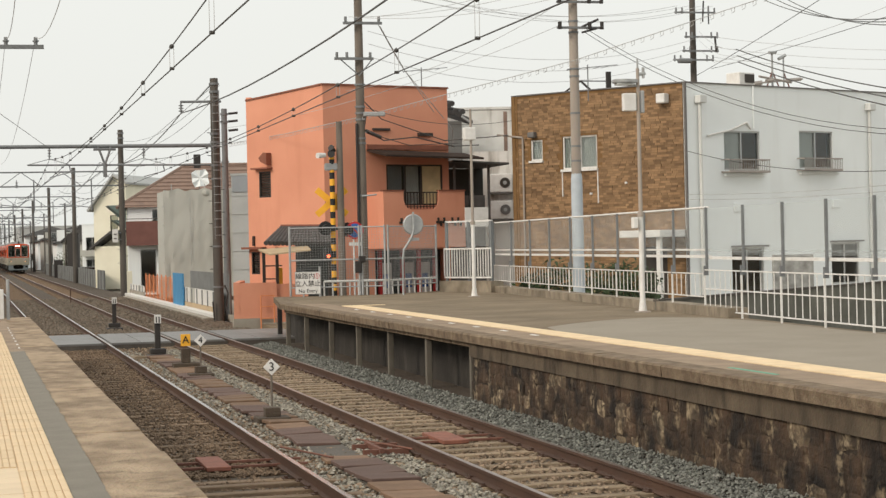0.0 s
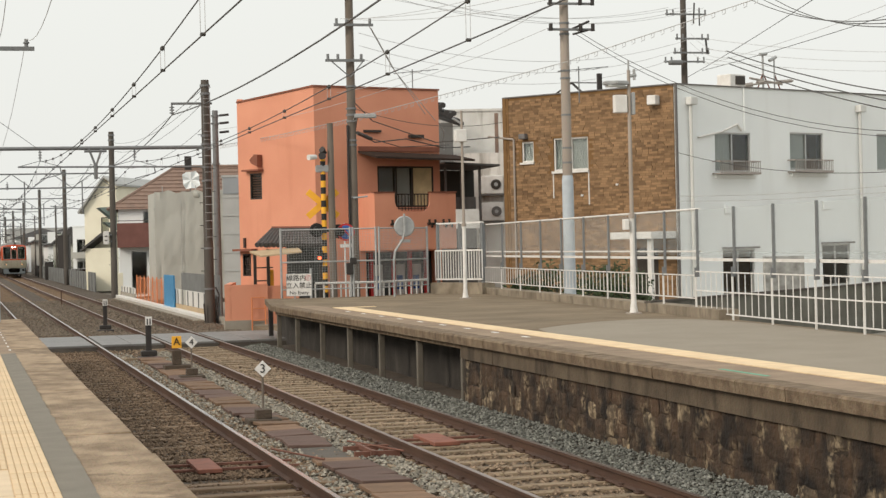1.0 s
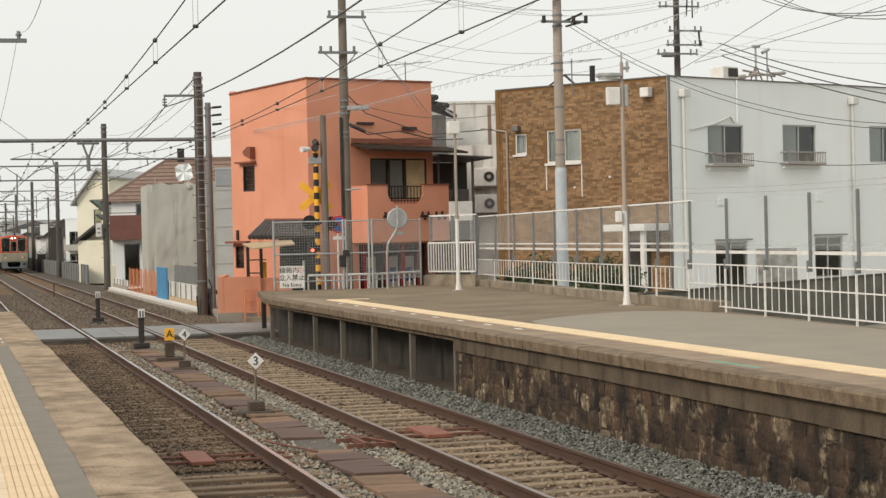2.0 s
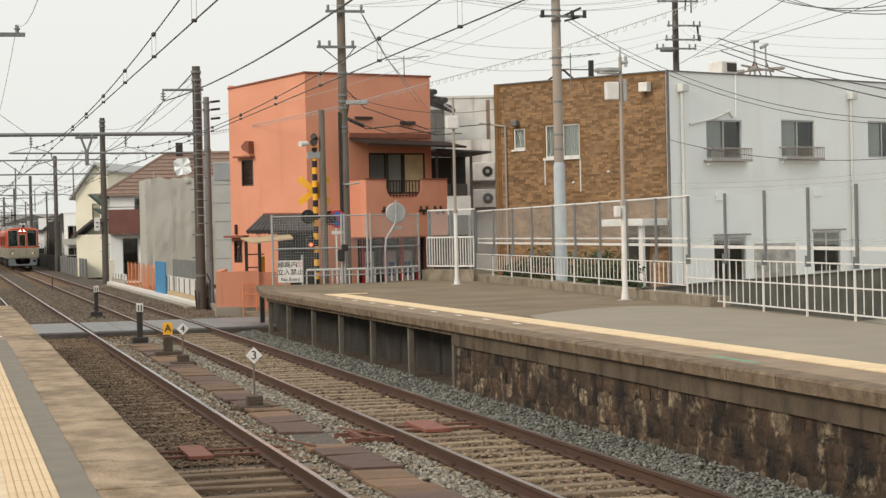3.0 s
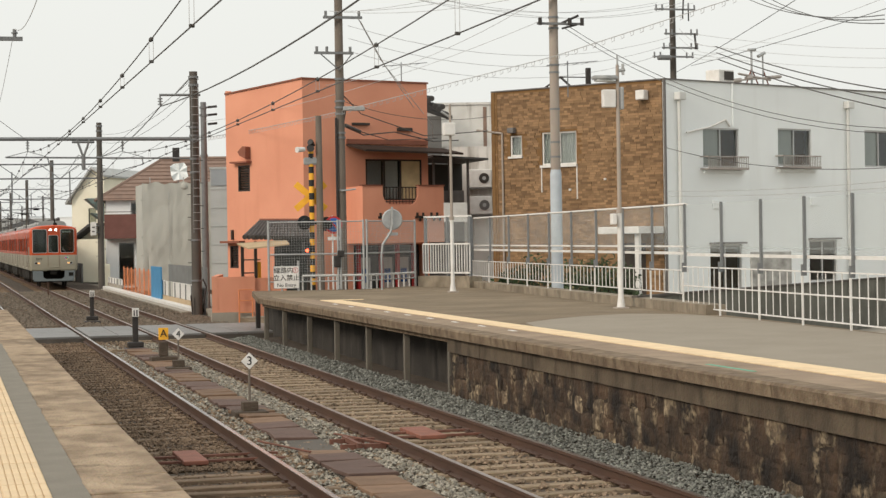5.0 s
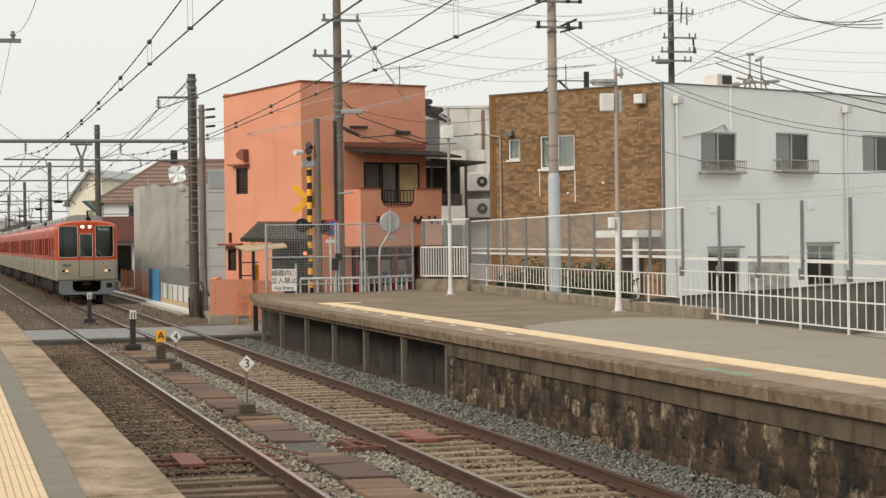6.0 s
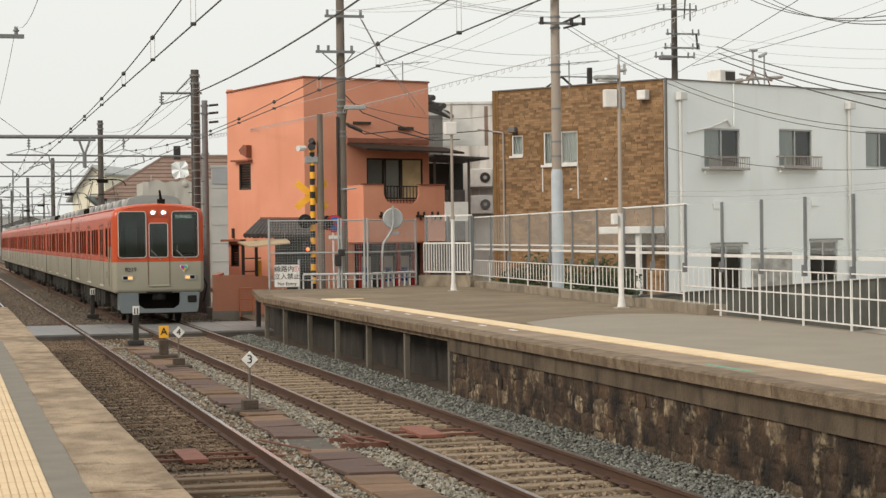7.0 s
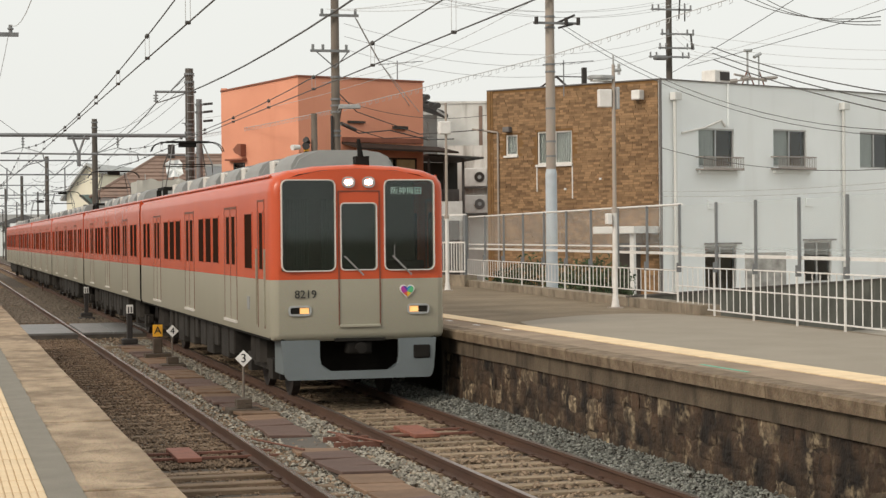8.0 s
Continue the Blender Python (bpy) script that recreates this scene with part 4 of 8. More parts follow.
def front_face(train, body):
    glass_holes = [(-1.22, -0.39, 2.06, 3.46), (-0.29, 0.27, 2.07, 3.1), (0.41, 1.2, 2.06, 3.46)]
    xs = sorted({-1.27, 1.27, -1.1, 1.1, -0.7, 0.7, 0.0, *[h[0] for h in glass_holes], *[h[1] for h in glass_holes]})
    for lo, hi, material, name in ((0.965, 1.92, TRAIN_BEIGE, "front_lower"), (1.92, 3.8, TRAIN_RED, "front_upper")):
        zs = sorted({lo, hi, *((0.99, 1.03, 1.09) if lo < 1 else ()), *[z for h in glass_holes for z in h[2:] if lo < z < hi]})
        bm = bmesh.new()
        def bow(x):
            return -0.05 * (1 - (x / 1.27) ** 2)
        def v(x, z):
            z = max(z, 0.965 + 0.08 * max(0.0, (abs(x) - 1.1) / 0.17) ** 2)
            return bm.verts.new((x, bow(x) + 0.09 * max(0.0, (1.09 - z) / 0.125) ** 2, min(z, arc_z(abs(x) + 0.12) - 0.07)))
        for xa, xb in zip(xs, xs[1:]):
            for za, zb in zip(zs, zs[1:]):
                cx, cz = (xa + xb) / 2, (za + zb) / 2
                if any(h[0] < cx < h[1] and h[2] < cz < h[3] for h in glass_holes):
                    continue
                if arc_z(abs(cx) + 0.12) - 0.07 <= za:
                    continue
                bm.faces.new((v(xa, za), v(xb, za), v(xb, zb), v(xa, zb)))
        bmesh.ops.remove_doubles(bm, verts=bm.verts, dist=0.002)
        part(name, bm, material, body, smooth=True)
    for i, (xa, xb, za, zb) in enumerate(glass_holes):
        bm = bmesh.new()
        rounded_ring(bm, xa - 0.014, xb + 0.014, za - 0.014, zb + 0.014, 0.1 if i != 1 else 0.07, 0.017, -0.066, 0.02)
        fr = part("windscreen_frame", bm, SILVER, body, "pale metal windscreen surround", True)
        part("windscreen", boxed((xa - 0.01, xb + 0.01, -0.03, -0.022, za - 0.01, zb + 0.01)), GLASS_CAB, fr)
    # end door
    bm = bmesh.new()
    for b in ((-0.34, -0.325, -0.062, 0.0, 1.2, 3.3), (0.315, 0.33, -0.062, 0.0, 1.2, 3.3), (-0.325, 0.315, -0.062, 0.0, 3.285, 3.3)):
        box(bm, *b)
    part("end_door_seam", bm, DOOR_SEAM, body)
    part("end_door_sill", boxed((-0.33, 0.32, -0.085, 0.0, 1.17, 1.215), bevel=0.01), TRAIN_BEIGE, body)
    # cab inside
    cab = part("cab_rear_wall", boxed((-1.3, 1.3, 1.55, 1.6, 1.1, 3.5)), mat("cab_green", (0.06, 0.085, 0.07), (0.04, 0.06, 0.048), 2, 0.8, 0.05), body, "dim green cab partition")
    part("cab_desk", boxed((-1.25, 1.25, 0.15, 0.6, 1.9, 2.05), (0.5, 1.1, 0.2, 0.5, 2.05, 2.2)), TRAIN_UNDER, cab)
    bm = bmesh.new()
    for i in range(26):
        x = -0.28 + 0.02 * i if i < 13 else -0.85 + 0.028 * (i - 13)
        rod(bm, (x, 1.5 + 0.02 * (i % 2), 1.9), (x, 1.5 + 0.02 * (i % 2), 3.2), 0.014, n=5)
    part("curtain", bm, mat("cab_curtain", (0.11, 0.155, 0.13), None, 3, 0.9, 0.1), cab)
    # head lamps, in chrome rims
    for x in (-0.17, 0.15):
        bm = bmesh.new()
        rounded_ring(bm, x - 0.1, x + 0.1, 3.345, 3.515, 0.075, 0.03, -0.085, -0.03)
        rim = part("headlamp_rim", bm, GALV, body, "", True)
        bm = bmesh.new()
        profile(bm, rounded(x - 0.056, x + 0.056, 3.39, 3.47, 0.036), -0.07, -0.045)
        part("headlamp", bm, LAMP_ON, rim, "lit white headlamp")
    for x, w in ((-0.95, 1), (0.94, -1)):
        bm = bmesh.new()
        rounded_ring(bm, x - 0.18, x + 0.18, 1.36, 1.52, 0.06, 0.028, -0.05, 0.02)
        rim = part("marker_rim", bm, GALV, body, "", True)
        part("marker_lamp", boxed(*[tuple(b) for b in [sorted((x, x + w * 0.14)) + [-0.035, 0.0, 1.395, 1.485]]]), LAMP_AMBER, rim, "lit amber marker lamp")
        part("tail_lamp", boxed(*[tuple(b) for b in [sorted((x - w * 0.005, x - w * 0.14)) + [-0.032, 0.0, 1.395, 1.485]]]), TRAIN_UNDER, rim)
    # wipers
    for x in (-0.25, 0.52):
        bm = rods(((x, -0.1, 2.28), (x + 0.3, -0.11, 1.98), 0.014), ((x + 0.03, -0.1, 2.26), (x + 0.3, -0.11, 1.98), 0.01), n=6)
        part("wiper", bm, TRAIN_ROOF, body)
    part("wiper", rods(((0.55, -0.1, 2.22), (0.55, -0.1, 2.45), 0.006), n=6), TRAIN_ROOF, body)
    # skirt with its opening
    bm = bmesh.new()
    for g in (-1, 1):
        side_shape = [(1.24, 0.98), (1.2, 0.5), (1.17, 0.4), (1.13, 0.36), (0.63, 0.36), (0.63, 0.98)]
        profile(bm, [(g * px, pz) for px, pz in side_shape], 0.02, 0.07)
        profile(bm, [(g * px, pz) for px, pz in [(0.629, 0.7), (0.629, 0.488), (0.45, 0.488), (0.56, 0.53), (0.61, 0.6)]], 0.02, 0.07)
    box(bm, -0.63, 0.63, 0.02, 0.07, 0.36, 0.488)
    bmesh.ops.triangulate(bm, faces=[f for f in bm.faces if len(f.verts) > 4])
    sk = part("skirt", bm, TRAIN_SKIRT, body, "blue-grey front skirt")
    for g in (-1, 1):
        part("skirt_side", boxed((*sorted((g * 1.16, g * 1.2)), 0.07, 0.8, 0.45, 0.96)), TRAIN_SKIRT, sk)
    part("skirt_socket", boxed((0.87, 1.14, -0.0, 0.03, 0.66, 0.87), bevel=0.02), TRAIN_UNDER, sk)
    part("skirt_rear", boxed((-1.1, 1.1, 0.9, 1.0, 0.3, 1.0)), TRAIN_UNDER, sk)
    bm = rods(((0, -0.1, 0.85), (0, 0.6, 0.85), 0.085), ((0, -0.1, 0.85), (0, -0.14, 0.85), 0.09), n=12)
    box(bm, -0.2, 0.2, 0.0, 0.25, 0.75, 0.95, bevel=0.03)
    part("coupler", bm, TRAIN_UNDER, sk)
    part("gangway_plate", boxed((-0.4, 0.4, -0.06, 0.02, 0.955, 1.0)), TRAIN_UNDER, body)
    # writing and emblem
    letters("8219", 0.175, BLACK, "car_number", body, pose(-0.86, -0.042, 1.69), label="dark car number")
    letters("阪神梅田", 0.128, SIGN_LIT, "destination_text", body, pose(0.77, 0.0, 3.29), label="lit white destination lettering")
    def heart(size):
        out = []
        for k in range(30):
            t = math.tau * k / 30
            out.append((0.76 + size * math.sin(t) ** 3 * 16, 1.715 + size * (13 * math.cos(t) - 5 * math.cos(2 * t) - 2 * math.cos(3 * t) - math.cos(4 * t) + 2)))
        return out
    bm = bmesh.new()
    profile(bm, heart(0.0076), -0.05, -0.01)
    bmesh.ops.triangulate(bm, faces=[f for f in bm.faces if len(f.verts) > 4])
    emblem = part("emblem", bm, WHITE, body, "many-coloured heart emblem with a white edge")
    rim = heart(0.0064)
    for k, colour in enumerate(((0.03, 0.3, 0.5), (0.1, 0.45, 0.2), (0.75, 0.5, 0.04), (0.65, 0.1, 0.05), (0.4, 0.04, 0.3), (0.1, 0.06, 0.35))):
        bm = bmesh.new()
        profile(bm, [(0.76, 1.715), *[rim[(5 * k + q) % 30] for q in range(6)]], -0.056, -0.048)
        bmesh.ops.triangulate(bm, faces=[f for f in bm.faces if len(f.verts) > 4])
        part("emblem_field", bm, mat("emblem_%d" % k, colour, None, 5, 0.5, 0), emblem)
    bm = bmesh.new()
    box(bm, 0.02, 0.24, 0.25, 0.45, 3.68, 3.85)
    rod(bm, (0.12, 0.35, 3.85), (0.08, 0.3, 4.12), 0.05, 0.03, n=8)
    part("roof_aerial", bm, TRAIN_UNDER, body)
    # cab side doors and windows
    for s in (-1, 1):
        for ya, yb in ((1.65, 2.45), (0.62, 1.02)):
            g, f = bmesh.new(), bmesh.new()
            side_window(g, f, s, ya, yb, 2.05, 3.0)
            part("window_pane", g, TRAIN_GLASS_DARK, part("side_window", f, TRAIN_RED, body))
        xa, xb = sorted((s * 1.38, s * 1.407))
        part("cab_door_seam", boxed((xa, xb, 0.5, 0.53, 1.15, 3.15), (xa, xb, 1.12, 1.15, 1.15, 3.15), (xa, xb, 0.5, 1.15, 3.15, 3.18)), DOOR_SEAM, body)
        xa, xb = sorted((s * 1.4, s * 1.43))
        for yy in (1.2, 0.44):
            part("grab_rail", boxed((xa, xb, yy, yy + 0.018, 1.2, 2.4)), TRAIN_BEIGE, body)
        part("side_plate", boxed((*sorted((s * 1.39, s * 1.41)), 1.95, 2.2, 1.4, 1.62)), TRAIN_ROOF, body)


def build_train():
    train = thing("train", "red and beige electric commuter train with lit headlamps", "train")
    for c in range(6):
        y0 = c * CAR
        cab = c == 0
        if cab:
            rings = [(0.0, 0.13), (0.02, 0.085), (0.06, 0.045), (0.13, 0.015), (0.25, 0.0), (CAR - 0.18, 0.0)]
        else:
            rings = [(y0 + 0.18, 0.0), (y0 + CAR - 0.18, 0.0)]
        bm = bmesh.new()
        shell(bm, 3, 7, rings)
        prism(bm, [(-1.39, y0 + CAR - 0.2), (1.39, y0 + CAR - 0.2), (1.39, y0 + CAR - 0.17), (-1.39, y0 + CAR - 0.17)], 1.92, 3.5)
        if not cab:
            prism(bm, [(-1.39, y0 + 0.17), (1.39, y0 + 0.17), (1.39, y0 + 0.2), (-1.39, y0 + 0.2)], 1.92, 3.5)
        body = part("car_body", bm, TRAIN_RED, train, "glossy red upper body with dark windows", True)
        bm = bmesh.new()
        shell(bm, 0, 3, rings)
        part("lower_body", bm, TRAIN_BEIGE, body, "beige-grey lower body", True)
        bm = bmesh.new()
        shell(bm, 7, 9, [r for r in rings if r[0] >= 0.25] if cab else rings)
        part("roof", bm, TRAIN_ROOF, body, "grey roof", True)
        if cab:
            bm = bmesh.new()
            shell(bm, 7, 9, rings[:5])
            part("roof_brow", bm, TRAIN_RED, body, "", True)
        part("floor", boxed((-1.38, 1.38, y0 + 0.2, y0 + CAR - 0.2, 0.98, 1.06)), TRAIN_UNDER, body)
        part("gangway", boxed((-0.6, 0.6, y0 + CAR - 0.2, y0 + CAR + 0.2, 1.1, 3.3)), TRAIN_UNDER, body)
        for s in (-1, 1):
            for a, b, z in ((4.5, 5.0, 0.5), (5.15, 6.0, 0.4), (6.4, 6.9, 0.55), (7.05, 7.9, 0.36), (8.05, 8.8, 0.46), (9.2, 9.6, 0.56), (9.75, 10.4, 0.4), (10.8, 11.3, 0.5), (11.4, 12.3, 0.36), (12.5, 13.0, 0.52), (13.4, 13.9, 0.6)):
                part("equipment_box", boxed((*sorted((s * 0.5, s * 1.28)), y0 + a, y0 + b, z, 0.98), bevel=0.03), TRAIN_GEAR, body)
        for y in (2.7, CAR - 2.7):
            b = bogie(body, y0 + y)
            for d in (-1.05, 1.05):
                for s in (-1, 1):
                    part("wheel", rods(((s * 0.7, y0 + y + d, 0.43), (s * 0.82, y0 + y + d, 0.43), 0.43), n=20), DARK_STEEL, b)
        car_sides(body, y0, cab)
        for s in (-1, 1):
            g = bmesh.new()
            rod(g, (s * 1.33, y0 + 0.3, 3.535), (s * 1.33, y0 + CAR - 0.2, 3.535), 0.022, n=6)
            part("gutter", g, TRAIN_RED, body)
        roof_gear(body, y0, cab, {0: [], 1: [1.4], 2: [3.5], 3: [13.9], 4: [16.9], 5: []}[c])
        if cab:
            front_face(train, body)
    return train


train = build_train()
TRAIN_WAY = [(0.0, 239.2), (0.5, 228.1), (1.0, 216.8), (1.5, 205.2), (3.0, 165.7), (3.5, 152.2), (4.0, 139.1), (4.5, 125.8),
             (6.0, 84.5), (6.5, 70.65), (7.0, 56.6), (7.5, 42.4), (8.0, 28.0)]

# ---- buildings ----
def window_unit(parent, m, x0, x1, z0, z1, frame_mat=None, curtain=0.0, depth=0.09, sliding=True, side_curtain="left"):
    """A sliding window set in its opening: frame, two panes on glass, and a curtain behind."""
    frame_mat = frame_mat or ALU
    bm = bmesh.new()
    ring_frame(bm, x0, x1, z0, z1, 0.05, depth - 0.05, depth + 0.05, m)
    mid = (x0 + x1) / 2
    if sliding:
        box(bm, mid - 0.03, mid + 0.03, depth - 0.04, depth + 0.04, z0 + 0.05, z1 - 0.05, m=m)
    w = part("window", bm, frame_mat, parent)
    spans = ((x0 + 0.05, mid - 0.03), (mid + 0.03, x1 - 0.05)) if sliding else ((x0 + 0.05, x1 - 0.05),)
    for k, (a, b) in enumerate(spans):
        part("pane", boxed((a, b, depth + 0.004 * k, depth + 0.01 + 0.004 * k, z0 + 0.05, z1 - 0.05), m=m), GLASS, w)
    if curtain:
        a, b = (x0 + 0.05, x0 + (x1 - x0) * curtain) if side_curtain == "left" else (x1 - (x1 - x0) * curtain, x1 - 0.05)
        bm = bmesh.new()
        k = max(4, int((b - a) / 0.07))
        for i in range(k):
            xa, xb = a + (b - a) * i / k, a + (b - a) * (i + 1) / k
            prism(bm, [(xa, depth + 0.05), ((xa + xb) / 2, depth + 0.03), (xb, depth + 0.05), ((xa + xb) / 2, depth + 0.08)], z0 + 0.05, z1 - 0.05, m=m)
        part("curtain", bm, CURTAIN, w, "pale curtain")
    return w


def corner_building():
    """Two-storey block: one side in brown brick, one side painted white."""
    b = thing("corner_building", "flat-roofed two-storey building, brown brick and white painted walls", "building")
    left, corner, right = (17.73, 58.64), (21.70, 53.27), (37.0, 60.25)
    back = (left[0] + 15.3, left[1] + 8.0)
    top = 7.38
    m, length = side(left, corner)
    holes = [(0.7, 1.18, 5.22, 5.9), (1.98, 3.34, 4.88, 5.95), (5.0, 5.9, 0.15, 2.3)]
    bm = bmesh.new()
    wall(bm, length - 0.1, -0.2, top, 0.2, holes, m)
    w1 = part("wall", bm, BRICK_JOINT, b, "brown brick wall")
    # bricks, laid in half bond
    bv, bf = [], []
    rows = int((top - 0.05) / 0.075)
    for r in range(rows):
        z = 0.02 + 0.075 * r
        x = -0.11 * (r % 2)
        while x < length - 0.12:
            xa, xb = max(x + 0.006, 0.0), min(x + 0.22 * random.choice((0.6, 1, 1, 1, 1.1)), length - 0.1)
            x = xb
            if xb - xa < 0.05 or any(h[0] - 0.02 < xb and xa < h[1] + 0.02 and h[2] - 0.068 < z and z < h[3] + 0.02 for h in holes):
                continue
            d = -0.008 - 0.02 * random.random() ** 2
            k = len(bv)
            for cx, cy, cz in ((xa, d, z), (xb, d, z), (xb, 0.001, z), (xa, 0.001, z), (xa, d, z + 0.068), (xb, d, z + 0.068), (xb, 0.001, z + 0.068), (xa, 0.001, z + 0.068)):
                bv.append(m @ Vector((cx, cy, cz)))
            bf += [[k + i for i in f] for f in ((0, 1, 5, 4), (1, 2, 6, 5), (3, 0, 4, 7), (4, 5, 6, 7), (3, 2, 1, 0))]
    me = bpy.data.meshes.new("bricks")
    me.from_pydata([tuple(v) for v in bv], [], bf)
    me.materials.append(BRICK)
    ob = new("bricks", me)
    ob.parent = w1
    tagged(ob, kind="stuff")
    window_unit(b, m, *holes[0], frame_mat=WHITE, curtain=0.95, sliding=False)
    window_unit(b, m, *holes[1], frame_mat=WHITE, curtain=0.98)
    for bb in ((1.94, 3.38, -0.08, 0.02, 4.8, 4.875), (0.66, 1.22, -0.08, 0.02, 5.15, 5.215)):
        part("sill", boxed(bb, m=m), WHITE, b)
    part("door", boxed((5.0, 5.9, 0.1, 0.16, 0.15, 2.3), m=m), BRONZE, b)
    can = part("canopy", boxed((5.1, 6.6, -1.5, -0.03, 2.6, 2.82), m=m, bevel=0.02), WHITE, b, "white entrance canopy")
    part("canopy_post", boxed((6.32, 6.46, -1.3, -1.16, -0.2, 2.6), m=m), WHITE, can)
    hood = part("vent_hood", boxed((5.78, 6.1, -0.3, -0.02, 6.78, 7.08), m=m, bevel=0.03), WHITE, b, "white vent hood")
    part("vent_hood", boxed((0.72, 0.98, -0.22, -0.02, 5.98, 6.16), m=m, bevel=0.03), GREY_TRIM, b)
    part("conduit", rods((m @ Vector((0.42, -0.06, 0)), m @ Vector((0.42, -0.06, 6.0)), 0.035), (m @ Vector((0.42, -0.06, 6.0)), m @ Vector((-0.6, -0.1, 6.15)), 0.035), n=6), POLE_PALE, b)
    for x, z0, z1 in ((1.97, 4.0, 4.8), (3.36, 3.75, 4.8)):
        part("stain", boxed((x - 0.015, x + 0.02, -0.034, -0.0, z0, z1), m=m), WHITE, b, "white drip stain")
    for x, z in ((3.05, 4.02), (4.4, 4.32)):
        part("wall_fitting", boxed((x, x + 0.09, -0.07, 0, z, z + 0.068), m=m, bevel=0.02), WHITE, b)
    part("corner_strip", boxed((-0.04, 0.1, -0.036, 0.22, -0.2, top), m=m), BRICK_JOINT, b)
    # white side
    m2, l2 = side(corner, right)
    holes2 = [(1.72, 3.42, 4.68, 5.93), (5.36, 7.08, 4.76, 6.0), (9.95, 11.6, 4.78, 6.05), (1.98, 3.5, 0.75, 2.2), (6.9, 8.35, 0.9, 2.28)]
    bm = bmesh.new()
    wall(bm, l2, -0.2, top, 0.2, holes2, m2)
    w2 = part("wall", bm, WHITE_WALL, b, "white painted wall")
    for h in holes2:
        up = h[2] > 4
        window_unit(b, m2, *h, frame_mat=ALU, curtain=0.5 if up else 0.0)
    for x0, x1, z in ((1.68, 3.6, 4.62), (5.32, 7.25, 4.7)):
        rail = part("window_rail", boxed((x0 - 0.1, x1 - 0.1, -0.02, 0.0, z, z + 0.02), (x0 - 0.1, x1 - 0.1, -0.36, -0.33, z + 0.36, z + 0.4), (x0 - 0.1, x1 - 0.1, -0.36, -0.33, z, z + 0.04), (x0 - 0.1, x0 - 0.07, -0.36, 0, z + 0.36, z + 0.4), (x1 - 0.13, x1 - 0.1, -0.36, 0, z + 0.36, z + 0.4), (x0 - 0.1, x1 - 0.1, -0.36, 0, z - 0.03, z), m=m2), RAIL_BROWN, b, "brown metal window-box rail")
        k = 22
        for i in range(k + 1):
            x = x0 - 0.08 + (x1 - x0 - 0.04) * i / k
            part("bar", boxed((x - 0.008, x + 0.008, -0.352, -0.336, z + 0.04, z + 0.36), m=m2), RAIL_BROWN, rail)
        part("sill", boxed((x0, x1, -0.12, 0.02, z - 0.14, z - 0.04), m=m2), WHITE_WALL, b)
    for x0, x1, z in ((1.95, 3.55, 2.22), (6.85, 8.4, 2.3)):
        part("sill", boxed((x0, x1, -0.2, 0.02, z, z + 0.06), m=m2), GREY_TRIM, b)
    for x in (0.55, 8.95):
        sp = part("downspout", rods((m2 @ Vector((x, -0.09, 0)), m2 @ Vector((x, -0.09, 6.8)), 0.06), n=8), PIPE_GREY, b)
        part("rain_head", boxed((x - 0.16, x + 0.16, -0.26, -0.01, 6.75, 7.0), m=m2, bevel=0.03), PIPE_GREY, sp)
    part("conduit", rods((m2 @ Vector((3.1, -0.04, 6.0)), m2 @ Vector((3.1, -0.04, top)), 0.03), n=6), WHITE_WALL, b)
    part("cable_duct", rods((m2 @ Vector((0.9, -0.05, 5.75)), m2 @ Vector((2.0, -0.05, 5.95)), 0.035), (m2 @ Vector((2.0, -0.05, 5.95)), m2 @ Vector((2.75, -0.05, 6.2)), 0.035), (m2 @ Vector((2.75, -0.05, 6.2)), m2 @ Vector((2.95, -0.05, 6.0)), 0.035), n=6), WHITE, b)
    for x, z in ((2.1, 3.35), (6.95, 3.45)):
        part("wall_vent", boxed((x, x + 0.4, -0.06, 0, z, z + 0.28), m=m2, bevel=0.02), WHITE_WALL, b)
    # closing walls and roof
    for p0, p1 in ((right, back), (back, left)):
        m3, l3 = side(p0, p1)
        bm = bmesh.new()
        wall(bm, l3, -0.2, top, 0.2, (), m3)
        part("wall", bm, BRICK_JOINT if p1 == left else WHITE_WALL, b)
    bm = bmesh.new()
    prism(bm, [(left[0] + 0.3, left[1] + 0.1), (corner[0], corner[1] + 0.35), (right[0] - 0.4, right[1]), back], top - 0.35, top - 0.2)
    part("roof", bm, CONCRETE_PALE, b)
    bm = bmesh.new()
    prism(bm, [(left[0] + 0.3, left[1] + 0.1), (corner[0], corner[1] + 0.35), (right[0] - 0.4, right[1]), back], 3.3, 3.4)
    part("floor", bm, DARK_ROOM, b)
    bm = bmesh.new()
    for mm, ll in ((m, length), (m2, l2)):
        box(bm, -0.04, ll + 0.02, -0.04, 0.25, top, top + 0.04, m=mm)
    part("roof_trim", bm, GREY_TRIM, b, "dark metal roof trim")
    part("corner_trim", boxed((-0.045, 0.015, -0.035, 0.04, -0.2, top), m=m2), GREY_TRIM, b)
    rv = tagged(part("roof_vent", boxed((4.1, 4.85, 1.4, 2.0, 7.1, 8.0), m=m2, bevel=0.03), WHITE), "pale metal ventilation box on the flat roof", "vent")
    part("vent_opening", boxed((4.35, 4.8, 1.37, 1.41, 7.66, 7.94), m=m2), BRONZE, rv)
    ant = thing("roof_aerial_frame", "rusty aerial frame with two masts on the roof", "aerial")
    def at(x, z):
        return m2 @ Vector((x, 3, z))
    part("mast", rods((at(7.6, 7.2), at(7.6, 9.0), 0.04), n=6), GALV, ant)
    part("mast", rods((at(8.2, 7.2), at(8.2, 8.9), 0.03), n=6), GALV, ant)
